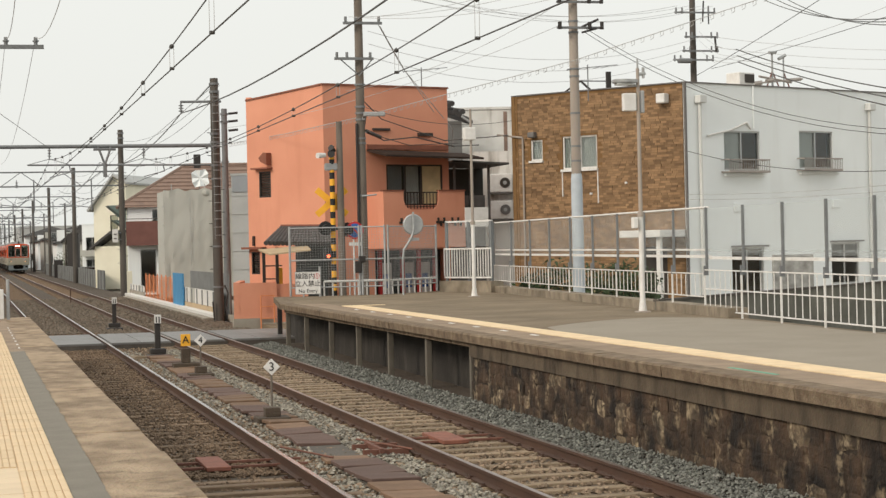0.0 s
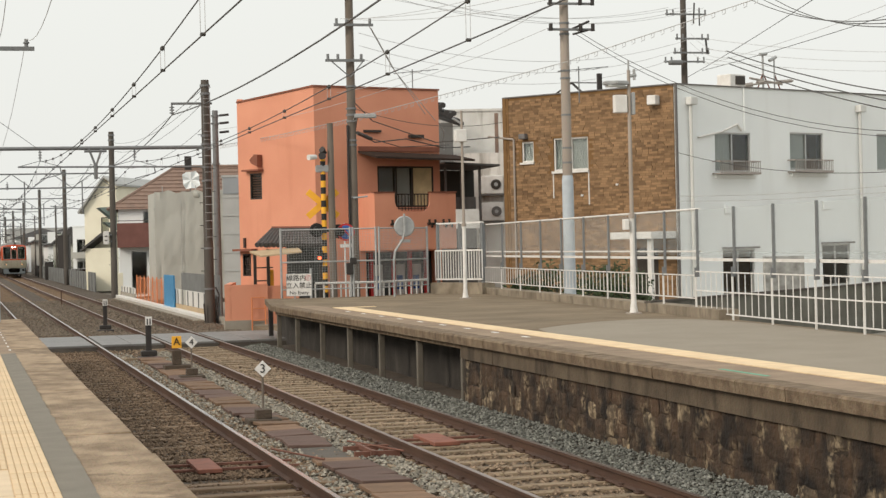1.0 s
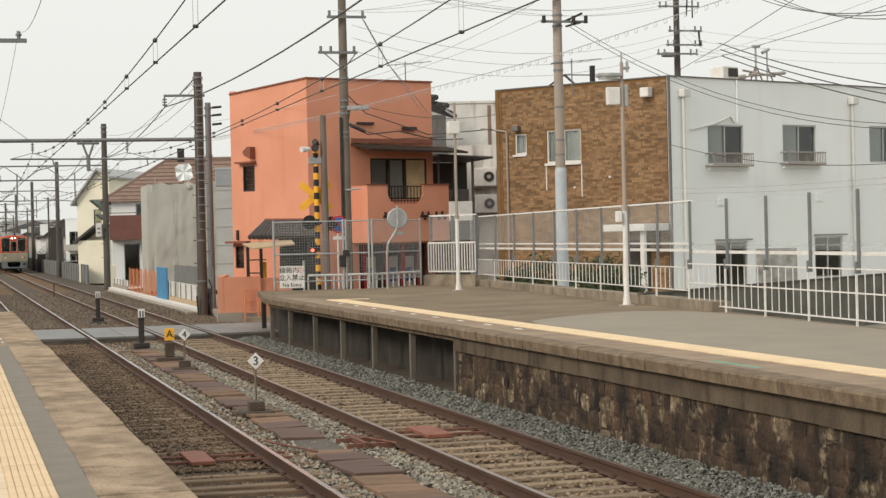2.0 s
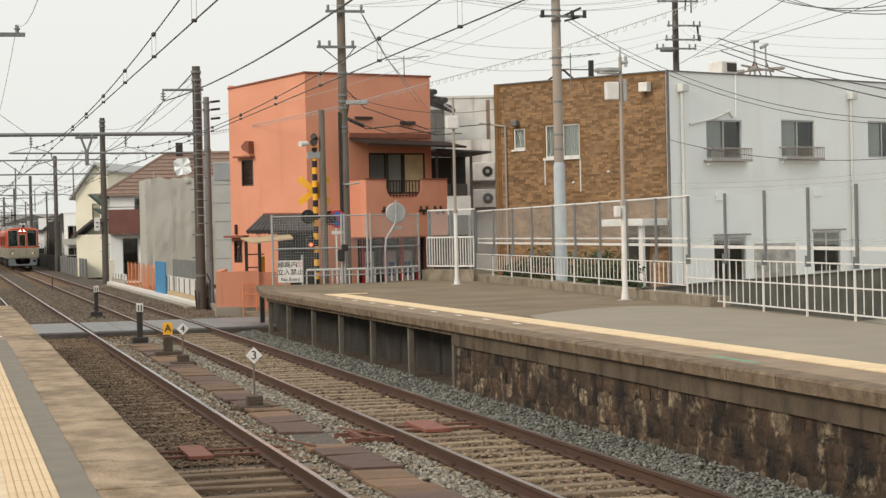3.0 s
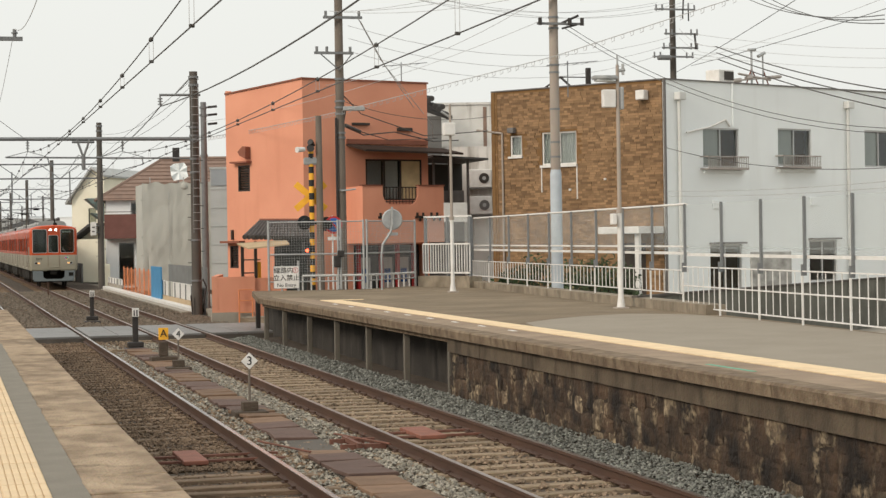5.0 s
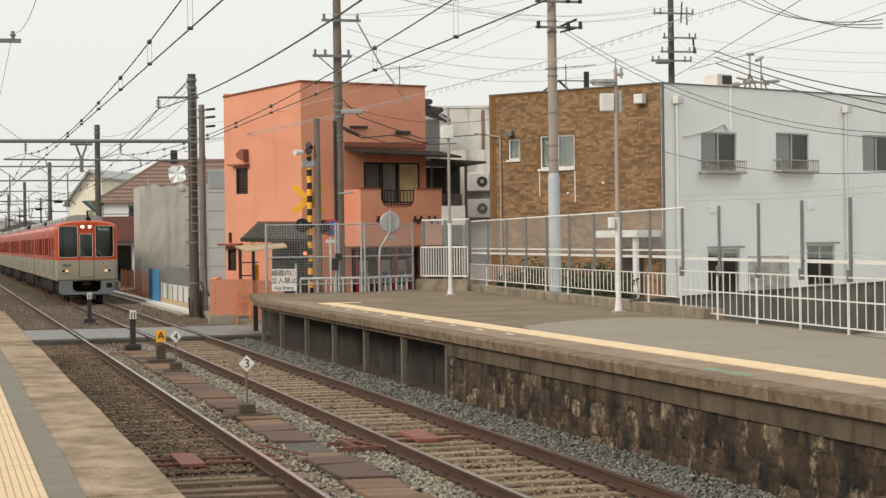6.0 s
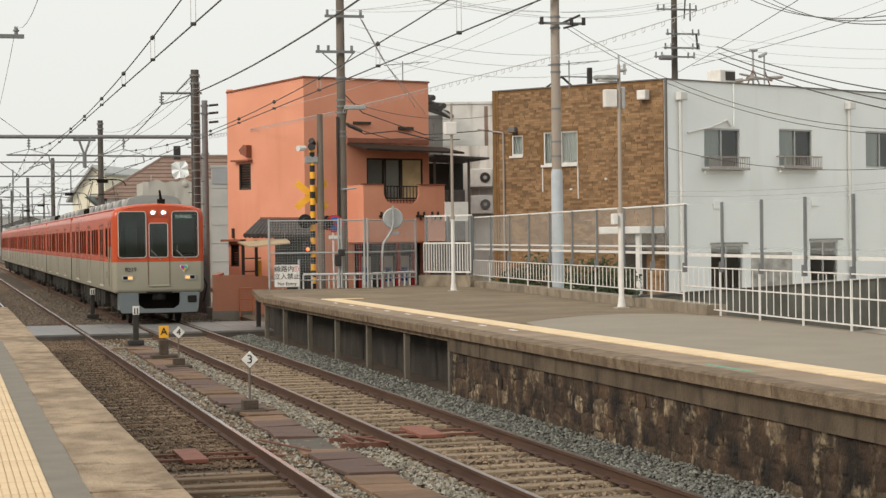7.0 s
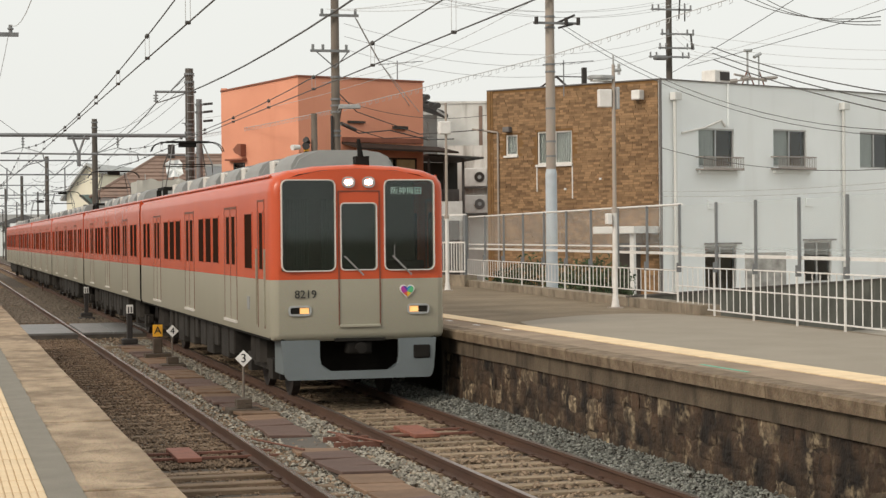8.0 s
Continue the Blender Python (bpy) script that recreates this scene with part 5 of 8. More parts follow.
    part("mast_head", rods((at(7.45, 8.95), at(7.8, 8.98), 0.06), (at(7.95, 8.75), at(8.3, 8.9), 0.06), n=6), GALV, ant)
    part("mast_arm", rods((at(6.7, 7.85), at(9.2, 8.1), 0.035), (at(6.9, 8.1), at(8.6, 7.95), 0.04), (at(6.6, 7.83), at(7.0, 7.88), 0.09), (at(8.4, 8.02), at(9.1, 8.09), 0.07), (at(7.3, 7.95), at(7.6, 8.0), 0.08), n=6), RAIL_BROWN, ant)
    part("mast_stay", rods((at(7.0, 7.2), at(7.6, 8.3), 0.025), (at(8.3, 7.2), at(7.6, 8.3), 0.025), (at(8.2, 8.3), at(8.8, 7.2), 0.025), n=5), RED_STEEL, ant)


corner_building()


def orange_house():
    h = thing("orange_house", "three-storey orange stucco house with a notched balcony", "house")
    A, B, C = (9.91, 66.15), (12.13, 62.99), (17.07, 64.70)
    D, E = (15.6, 72.5), (11.5, 71.0)
    m, l = side(A, B)
    bm = bmesh.new()
    hole = (0.6, 1.2, 4.35, 5.28)
    low = (0.12, 0.55, 1.6, 2.4)
    wall(bm, l, -0.2, 7.86, 0.2, [hole, low], m, z1_end=8.18)
    part("wall", bm, ORANGE, h, "bright orange stucco wall")
    for x0, x1, z0, z1 in (hole, low):
        w = window_unit(h, m, x0, x1, z0, z1, frame_mat=BRONZE, sliding=False, depth=0.05)
        for i in range(int((z1 - z0 - 0.12) / 0.09)):
            part("shutter_slat", boxed((x0 + 0.05, x1 - 0.05, 0.075, 0.095, z0 + 0.06 + 0.09 * i, z0 + 0.13 + 0.09 * i), m=m), SHUTTER, w, "dark brown shutter slat")
    part("room_back", boxed((2.3, 4.9, 0.9, 0.95, 3.55, 5.8), m=side(B, C)[0]), DARK_ROOM, h)
    aw = part("awning", boxed((0.42, 1.3, -0.25, 0.0, 5.36, 5.42), m=m), ORANGE_DEEP, h, "small rust-red window hood")
    bm = bmesh.new()
    profile(bm, [(0.95, 5.62), (1.25, 5.5), (1.25, 5.93), (1.1, 5.95), (0.85, 5.76)], -0.26, 0.0, m)
    part("vent_hood", bm, ORANGE_DEEP, h)
    part("ledge", boxed((-0.1, 0.9, -0.3, 0.0, 2.5, 2.58), m=m), ORANGE_DEEP, h)
    for x in (0.25, 1.35):
        part("wall_fitting", boxed((x, x + 0.08, -0.08, 0, 2.62, 2.95 + x * 0.1), m=m), BRONZE, h)
    # street side
    m2, l2 = side(B, C)
    win = (2.55, 4.95, 3.95, 5.42)
    shop = [(2.0, 5.1, 0.0, 2.35)]
    bm = bmesh.new()
    wall(bm, l2, -0.2, 8.18, 0.2, [win] + shop, m2)
    part("wall", bm, ORANGE, h, "orange stucco wall")
    f = bmesh.new()
    ring_frame(f, *win, 0.06, 0.02, 0.12, m2)
    w = part("window", f, BRONZE, h)
    for x in (3.35, 4.05):
        part("mullion", boxed((x - 0.03, x + 0.03, 0.02, 0.12, 4.0, 5.36), m=m2), BRONZE, w)
    part("pane", boxed((2.6, 3.32, 0.06, 0.07, 4.0, 5.36), m=m2), GLASS, w)
    part("pane", boxed((3.38, 4.02, 0.08, 0.09, 4.0, 5.36), m=m2), GLASS, w)
    part("curtain", boxed((3.42, 4.0, 0.16, 0.2, 4.0, 5.36), m=m2), CURTAIN, w, "grey curtain")
    # added grey sheet: paints the left pane's sky reflection
    part("curtain", boxed((2.62, 3.3, 0.18, 0.21, 4.0, 5.36), m=m2), SLATE_SHEET, w, "grey sheet standing in for the sky reflected in the pane")
    part("shutter_panel", boxed((4.08, 4.9, 0.05, 0.09, 4.0, 5.36), m=m2), CREAM, w, "cream panel")
    # balcony with its U notch
    bm = boxed((1.72, 2.56, -1.1, -0.98, 2.42, 4.42), (4.04, 5.15, -1.1, -0.98, 2.42, 4.42), (2.56, 4.04, -1.1, -0.98, 2.42, 3.76), m=m2)
    for g, x in ((1, 2.56), (-1, 4.04)):
        profile(bm, [(x, 3.76), (x + g * 0.36, 3.76), (x + g * 0.2, 3.8), (x + g * 0.08, 3.9), (x, 4.1)], -1.1, -0.98, m2)
    bal = part("balcony", bm, ORANGE, h, "orange balcony parapet with a rounded notch")
    part("balcony_cap", boxed((1.69, 2.56, -1.13, -0.95, 4.424, 4.47), (4.04, 5.18, -1.13, -0.95, 4.424, 4.47), m=m2), ORANGE_DEEP, bal)
    part("balcony_side", boxed((1.72, 1.84, -0.98, 0, 2.42, 4.42), m=m2), ORANGE, bal)
    part("balcony_side", boxed((5.03, 5.15, -0.98, 0.4, 2.42, 4.42), m=m2), ORANGE, bal)
    part("balcony_floor", boxed((1.84, 5.03, -0.98, -0.002, 2.42, 2.56), m=m2), ORANGE, bal)
    for x in (2.35, 2.78, 3.0, 3.9, 4.15, 4.5, 4.75):
        part("iron_ornament", boxed((x, x + 0.22, -1.16, -1.1, 3.28, 3.36), (x + 0.05, x + 0.11, -1.16, -1.1, 3.36, 3.48), (x + 0.17, x + 0.22, -1.16, -1.1, 3.18, 3.28), m=m2), BRONZE, bal)
    bm = bmesh.new()
    rl = part("balcony_rail", boxed((2.56, 4.04, -1.06, -1.02, 4.36, 4.4), (2.6, 4.0, -1.06, -1.02, 3.86, 3.89), m=m2), BRONZE, bal)
    for i in range(11):
        x = 2.62 + 0.135 * i
        part("bar", boxed((x - 0.012, x + 0.012, -1.055, -1.03, 3.8, 4.36), m=m2), BRONZE, rl)
    # eaves over the balcony
    bm = bmesh.new()
    for x0, x1 in ((1.75, 5.9),):
        vs = [m2 @ Vector(c) for c in ((x0, 0.0, 5.95), (x1, 0.0, 5.85), (x1, -1.3, 5.62), (x0, -1.3, 5.7))]
        hi = [bm.verts.new(v) for v in vs]
        lo = [bm.verts.new(v - Vector((0, 0, 0.07))) for v in vs]
        bm.faces.new(hi)
        bm.faces.new(lo[::-1])
        for i in range(4):
            bm.faces.new((lo[i], lo[(i + 1) % 4], hi[(i + 1) % 4], hi[i]))
    part("eave", bm, EAVES_DARK, h, "dark sheet-metal eave")
    part("eaves_board", boxed((1.75, 5.2, -0.06, -0.002, 5.95, 6.12), m=m2), ORANGE_DEEP, h)
    # shopfront below
    s = part("shopfront", boxed((2.0, 5.1, 0.5, 0.56, 0, 2.35), m=m2), DARK_ROOM, h, "dark shopfront under the balcony")
    for x in (2.35, 3.3, 4.0, 4.7):
        part("shop_post", boxed((x - 0.06, x + 0.06, 0.2, 0.32, 0, 2.35), m=m2), RED_SIGN, s)
    for x in (2.5, 3.45, 4.15):
        part("poster", boxed((x, x + 0.45, 0.44, 0.47, 0.6, 1.9), m=m2), CURTAIN, s)
        part("poster_picture", boxed((x + 0.1, x + 0.35, 0.42, 0.438, 1.0, 1.5), m=m2), BLUE_SIGN, s)
    for p0, p1 in ((C, D), (D, E), (E, A)):
        m3, l3 = side(p0, p1)
        bm = bmesh.new()
        wall(bm, l3, -0.2, 8.0, 0.2, (), m3)
        part("wall", bm, ORANGE, h)
    bm = bmesh.new()
    prism(bm, [(10.2, 66.15), (12.2, 63.35), (16.75, 64.95), (15.4, 72.1), (11.7, 70.6)], 7.4, 7.6)
    part("roof", bm, CONCRETE_PALE, h)
    bm = bmesh.new()
    prism(bm, [(10.3, 66.15), (12.2, 63.4), (16.8, 65.0), (15.5, 72.2), (11.6, 70.8)], 3.4, 3.5)
    part("floor", bm, DARK_ROOM, h)
    bm = bmesh.new()
    box(bm, -0.04, l2 + 0.04, -0.04, 0.22, 8.18, 8.24, m=m2)
    va = [m @ Vector(c) for c in ((0, -0.04, 7.86), (l, -0.04, 8.18), (l, 0.22, 8.18), (0, 0.22, 7.86))]
    lo = [bm.verts.new(v) for v in va]
    hi = [bm.verts.new(v + Vector((0, 0, 0.06))) for v in va]
    bm.faces.new(hi)
    for i in range(4):
        bm.faces.new((lo[i], lo[(i + 1) % 4], hi[(i + 1) % 4], hi[i]))
    part("parapet_cap", bm, ORANGE_DEEP, h)
    # lamp-like wall fittings and frayed cable mounts
    for bb in ((2.0, 2.7, -0.1, 0, 6.62, 6.7), (3.9, 4.5, -0.12, 0, 6.45, 6.56)):
        part("cable_bracket", boxed(bb, m=m2), BRONZE, h)
    # garden wall by the track
    gw = tagged(part("garden_wall", boxed((8.92, 10.2, 62.0, 62.18, -0.4, 1.36), (10.2, 11.3, 62.1, 62.28, -0.4, 1.3)), ORANGE), "low orange garden wall beside the track", "wall", kind="structure")
    bm = bmesh.new()
    prism(bm, [(8.72, 61.99), (8.92, 61.99), (9.75, 66.3), (9.55, 66.4)], -0.4, 1.38)
    part("wall_return", bm, ORANGE, gw)
    part("wall_foot", boxed((8.7, 10.15, 61.93, 62.2, -0.4, 0.16)), CONCRETE_PALE, gw)
    ld = thing("ladder_frame", "orange pipe ladder frame against the garden wall", "ladder")
    for x in (9.62, 10.08):
        part("ladder_post", rods(((x, 61.84, -0.3), (x, 61.84, 0.92), 0.025), n=6), NET, ld)
    for z in (0.92, 0.55, 0.15):
        part("rung", rods(((9.62, 61.84, z), (10.08, 61.84, z), 0.02), n=6), NET, ld)
    # entrance lean-to
    lt = thing("entrance_porch", "lean-to porch with a dark tiled roof and clutter", "porch")
    sl = [((9.64, 61.0, 2.7), (10.42, 62.2, 3.24)), ((12.0, 60.8, 2.62), (11.95, 62.2, 3.22))]
    (a0, a1), (b0, b1) = sl
    k = 17
    for i in range(k):
        p = Vector(a0).lerp(Vector(b0), (i + 0.5) / k)
        t = Vector(a1).lerp(Vector(b1), (i + 0.5) / k)
        part("roof_tile", rods((p, t, 0.085, 0.07), n=10), TILE_DARK, lt, smooth=True)
    bm = bmesh.new()
    tube(bm, [a1, b1], 0.09, 8)
    part("ridge_tile", bm, ORANGE_DEEP, lt)
    bm = bmesh.new()
    vs = [Vector(c) for c in ((9.74, 60.4, 2.34), (11.1, 60.3, 2.46), (11.1, 61.0, 2.6), (9.44, 60.95, 2.5))]
    hi = [bm.verts.new(v) for v in vs]
    lo = [bm.verts.new(v - Vector((0, 0, 0.05))) for v in vs]
    bm.faces.new(hi)
    bm.faces.new(lo[::-1])
    for i in range(4):
        bm.faces.new((lo[i], lo[(i + 1) % 4], hi[(i + 1) % 4], hi[i]))
    part("awning_sheet", bm, TAN, lt, "tan corrugated awning")
    for x, y in ((9.86, 62.5), (10.3, 62.4), (11.8, 60.7)):
        part("porch_post", boxed((x - 0.05, x + 0.05, y - 0.05, y + 0.05, -0.2, 2.55)), BRONZE, lt)
    part("porch_wall", boxed((10.95, 12.2, 62.3, 62.4, -0.2, 2.7)), DARK_ROOM, lt)
    part("porch_shelf", boxed((9.85, 10.5, 62.6, 62.8, 1.45, 1.49), (9.85, 10.5, 62.6, 62.8, 1.9, 1.94), (9.85, 9.9, 62.6, 62.8, -0.2, 1.94)), POLE_CONC, lt)
    tagged(part("storage_bin", boxed((10.3, 10.5, 62.45, 62.75, 0.0, 1.85), bevel=0.04), YELLOW), "yellow plastic bin in the porch", "bin")


orange_house()


def plain_house(name, label, plan, top, wall_mat, roof=None, roof_mat=None, windows=(), rise=1.75):
    """A house from a plan outline whose first faces are seen: walls with openings, roof, windows. windows: (face, x0, x1, z0, z1)."""
    h = thing(name, label, "house")
    k = len(plan)
    for i in range(k):
        m, l = side(plan[i], plan[(i + 1) % k])
        holes = [w[1:5] for w in windows if w[0] == i]
        bm = bmesh.new()
        wall(bm, l, -0.3, top, 0.2, holes, m)
        part("wall", bm, wall_mat, h)
        for w in holes:
            window_unit(h, m, *w, frame_mat=BRONZE if (w[1] - w[0]) < 1 else ALU, sliding=w[1] - w[0] > 1)
    if roof == "flat":
        bm = bmesh.new()
        cx, cy = sum(p[0] for p in plan) / k, sum(p[1] for p in plan) / k
        prism(bm, [(cx + (x - cx) * 0.96, cy + (y - cy) * 0.96) for x, y in plan], top - 0.2, top - 0.05)
        part("roof", bm, CONCRETE_PALE, h)
        bm = bmesh.new()
        for i in range(k):
            m, l = side(plan[i], plan[(i + 1) % k])
            box(bm, -0.04, l + 0.04, -0.05, 0.2, top, top + 0.1, m=m)
        part("parapet", bm, wall_mat, h)
    elif roof:
        cx, cy = sum(p[0] for p in plan) / k, sum(p[1] for p in plan) / k
        bm = bmesh.new()
        eave = [Vector((cx + (x - cx) * 1.1, cy + (y - cy) * 1.08, top)) for x, y in plan]
        a, b = (eave[0] + eave[1]) / 2, (eave[2] + eave[3]) / 2
        if roof == "hip":
            a, b = a.lerp(b, 0.3), b.lerp(a, 0.3)
        ra, rb = a + Vector((0, 0, rise)), b + Vector((0, 0, rise))
        v = [bm.verts.new(p) for p in (*eave, ra, rb)]
        for f in ((0, 1, 4), (1, 2, 5, 4), (2, 3, 5), (3, 0, 4, 5), (3, 2, 1, 0)):
            bm.faces.new([v[i] for i in f])
        part("roof", bm, roof_mat, h)
        # tile courses
        bm = bmesh.new()
        for (p, q, r, s) in ((eave[1], eave[2], ra, rb), (eave[3], eave[0], rb, ra), (eave[0], eave[1], ra, ra)):
            for j in range(11):
                f = (j + 0.4) / 11
                tube(bm, [p.lerp(r, f) + Vector((0, 0, 0.02)), q.lerp(s, f) + Vector((0, 0, 0.02))], 0.045, 5)
        part("tile_course", bm, roof_mat, h)
        bm = bmesh.new()
        tube(bm, [ra, rb], 0.14, 6)
        for p, r in ((eave[0], ra), (eave[1], ra), (eave[2], rb), (eave[3], rb)):
            tube(bm, [p, r], 0.1, 6)
        part("ridge_tile", bm, roof_mat, h)
    return h


# house under sheeting, with its tiled neighbour
sheet_house = plain_house("sheeted_house", "house wrapped in grey scaffold sheeting", [(9.98, 95), (15.4, 94), (15.6, 97), (10.1, 98)], 5.35, SHEET, "flat")
m, l = side((9.9, 95), (15.4, 94))
bm = bmesh.new()
k = 40
rows = 26
grid = [[bm.verts.new(m @ Vector((l * i / k, -0.5 - 0.08 * noise.noise((i * 0.3, j * 0.12, 1.0)) - 0.07 * noise.noise((i * 0.8, j * 0.55, 5.0)), 0.1 + (5.5 + 0.2 * noise.noise((i * 0.3, 2.0, 0.0))) * j / rows))) for i in range(k + 1)] for j in range(rows + 1)]
for r0, r1 in zip(grid, grid[1:]):
    for i in range(k):
        bm.faces.new((r0[i], r0[i + 1], r1[i + 1], r1[i]))
part("scaffold_sheet", bm, SHEET, sheet_house, "rippled grey scaffold sheet", True)
for x in (1.35, 2.75, 4.1):
    bm = bmesh.new()
    tube(bm, [m @ Vector((x + 0.03 * noise.noise((x, q * 0.7, 3.0)), -0.6, 0.15 + q * 0.36)) for q in range(15)], 0.018, 5)
    part("sheet_seam", bm, SHEET_GREY, sheet_house)
bm = bmesh.new()
wall(bm, 3.5, 0.0, 5.55, 0.03, (), side((9.86, 98.2), (9.84, 94.7))[0])
part("scaffold_sheet", bm, SHEET, sheet_house)
for i in range(1, 6):
    part("scaffold_pipe", rods((m @ Vector((-0.1, -0.3, 0.95 * i)), m @ Vector((l, -0.3, 0.95 * i)), 0.022), n=5), SHEET_GREY, sheet_house)
for i in range(4):
    part("scaffold_pipe", rods((m @ Vector((0.4 + 1.7 * i, -0.3, 0)), m @ Vector((0.4 + 1.7 * i, -0.3, 5.9)), 0.022), n=5), SHEET_GREY, sheet_house)
dish = thing("folded_tarp", "white fan-shaped tarpaulin tied on the scaffold", "tarpaulin")
bm = bmesh.new()
for i in range(12):
    a0, a1 = math.tau * i / 12, math.tau * (i + 1) / 12
    c = Vector((11.75, 94.9, 6.2))
    r0, r1 = 0.42 + 0.06 * (i % 3), 0.42 + 0.06 * ((i + 1) % 3)
    v = [bm.verts.new(q) for q in (c, c + Vector((r0 * math.cos(a0), -0.15 * (i % 2), r0 * math.sin(a0))), c + Vector((r1 * math.cos(a1), -0.15 * ((i + 1) % 2), r1 * math.sin(a1))), c + Vector((0, 0.2, 0)))]
    for f in ((0, 1, 2), (3, 2, 1)):
        bm.faces.new([v[j] for j in f])
part("cloth", bm, WHITE_WALL, dish)
part("tie", rods(((11.7, 94.85, 5.2), (11.72, 94.95, 6.2), 0.03), n=6), GREY_TRIM, dish)
bm = bmesh.new()
bmesh.ops.create_icosphere(bm, subdivisions=2, radius=0.25, matrix=pose(11.95, 94.25, 5.42) @ Matrix.Diagonal((1.0, 0.8, 0.9, 1)))
for v in bm.verts:
    v.co += v.normal * 0.08 * noise.noise(v.co * 4.0)
tagged(part("rope_bag", bm, SHEET, None, "", True), "pale sack hung over the scaffold sheet", "sack")
tall = plain_house("sheeted_annex", "taller annex behind pale grey sheeting", [(12.6, 89.5), (16.6, 88.5), (17.5, 93), (13.4, 93.5)], 6.1, SHEET_GREY, "flat")
m, l = side((12.6, 89.5), (16.6, 88.5))
for i in range(6):
    part("sheet_seam", boxed((0, l, -0.03, 0.0, 0.9 * i + 0.6, 0.9 * i + 0.63), m=m), SHEET_GREY, tall)
part("upper_panel", boxed((0.05, l, -0.05, 0.0, 5.3, 6.08), m=m), SLATE_SHEET, tall, "blue-grey upper panel")
tile_house = plain_house("tiled_house", "white house with a brown tiled roof and maroon balcony", [(10.75, 128), (10.05, 119), (24, 117.5), (24, 127)], 5.3, WHITE_WALL, "hip", TILE_BROWN,
                         [(1, 0.75, 1.75, -0.2, 2.6), (1, 1.55, 2.6, 4.3, 5.15)], 2.85)
m, l = side((10.05, 119), (24, 117.5))
bal = part("balcony", boxed((-0.1, 2.7, -0.9, -0.01, 2.85, 4.4), m=m), MAROON, tile_house, "maroon balcony front")
part("balcony_rail", rods((m @ Vector((-0.1, -0.9, 4.55)), m @ Vector((2.7, -0.9, 4.55)), 0.03), n=6), GREY_TRIM, bal)
part("porch_post", boxed((2.1, 2.5, -0.8, -0.3, -0.2, 2.85), m=m), WHITE, tile_house)
for pts in (((8.98, 5.5), (10.1, 5.52), (10.12, 4.5)), ((9.3, 4.55), (10.1, 4.5), (10.1, 4.0))):
    bm = bmesh.new()
    profile(bm, list(pts), 121.0, 123.5)
    part("side_canopy", bm, GREEN_SHEET, tile_house, "green-grey sheet canopy")
part("chimney", boxed((14.7, 15.12, 121.6, 122.0, 7.9, 8.8)), DARK_STEEL, tile_house, "dark roof vent")
cream = plain_house("cream_house", "tall narrow cream house with a steep sloping roof", [(9.3, 140), (11.6, 138.9), (13.5, 150), (11, 151)], 5.9, CREAM_WALL, None, TILE_DARK,
                    [(0, 1.3, 1.9, 3.8, 5.2), (0, 1.5, 2.2, 1.5, 2.3)])
mc, lc = side((9.3, 140), (11.6, 138.9))
bm = bmesh.new()
profile(bm, [(0, 5.9), (lc, 5.9), (lc, 7.6), (1.7, 8.1)], 0.0, 10.5, mc)
part("gable", bm, CREAM_WALL, cream)
bm = bmesh.new()
profile(bm, [(-0.35, 5.5), (1.7, 8.13), (lc + 0.2, 7.5), (lc + 0.2, 7.65), (1.7, 8.3), (-0.4, 5.63)], -0.4, 10.8, mc)
bmesh.ops.triangulate(bm, faces=[fc for fc in bm.faces if len(fc.verts) > 4])
part("roof", bm, SHEET_GREY, cream, "pale sheet roof")
porch = part("side_gable", boxed((0.6, 2.6, -1.4, -0.01, -0.3, 2.9), m=side((9.3, 140), (12.4, 138.5))[0]), CREAM_WALL, cream)
bm = bmesh.new()
profile(bm, [(0.2, 2.75), (1.9, 4.0), (3.0, 4.1), (3.0, 3.95), (1.9, 3.8), (0.35, 2.7)], -1.7, 0.0, side((9.3, 140), (12.4, 138.5))[0])
bmesh.ops.triangulate(bm, faces=[fc for fc in bm.faces if len(fc.verts) > 4])
part("porch_roof", bm, TILE_DARK, cream)
flats = plain_house("apartment_block", "pale grey apartment block with stacked windows", [(11.7, 195), (16, 193.5), (18, 209), (13.5, 211)], 5.3, WHITE_WALL, "flat", None,
                    [(0, 0.4, 1.7, 0.3 + 2.3 * i, 1.7 + 2.3 * i) for i in range(2)] + [(0, 2.4, 3.7, 0.3 + 2.3 * i, 1.7 + 2.3 * i) for i in range(2)])
m, l = side((11.7, 195), (16, 193.5))
for i in range(2):
    part("balcony", boxed((0.2, 2.0, -0.7, -0.01, -0.3 + 2.3 * i, 0.35 + 2.3 * i), m=m), SHEET, flats)
dark = plain_house("dark_shed", "tall dark-clad shed beside the line", [(9.35, 180), (10.35, 179.5), (11.0, 187), (10.0, 188)], 4.2, DARK_STEEL, "flat")
low_roof = plain_house("brown_roof_house", "small house with a dark roof far along the line", [(10.2, 205), (14, 203), (16, 215), (11, 217)], 3.6, SHEET, "gable", TILE_DARK)
rear = plain_house("grey_block", "grey-white rendered block with air conditioners and rust streaks", [(19.35, 75.6), (25.5, 74.0), (28, 84), (20.5, 86)], 8.2, DIRTY_WALL, "flat")
m, l = side((19.35, 75.6), (25.5, 74.0))
bm = bmesh.new()
wall(bm, 1.6, -0.2, 8.1, 0.2, (), side((18.9, 77.5), (19.35, 75.6))[0])
part("wall", bm, DIRTY_WALL, rear)
part("rust_streak", boxed((2.95, 3.1, -0.02, 0, 6.4, 8.1), m=m), TILE_BROWN, rear, "rust streak")
part("wall", boxed((1.2, 4.6, -2.5, -0.3, -0.2, 6.3), m=m), DIRTY_WALL, rear)
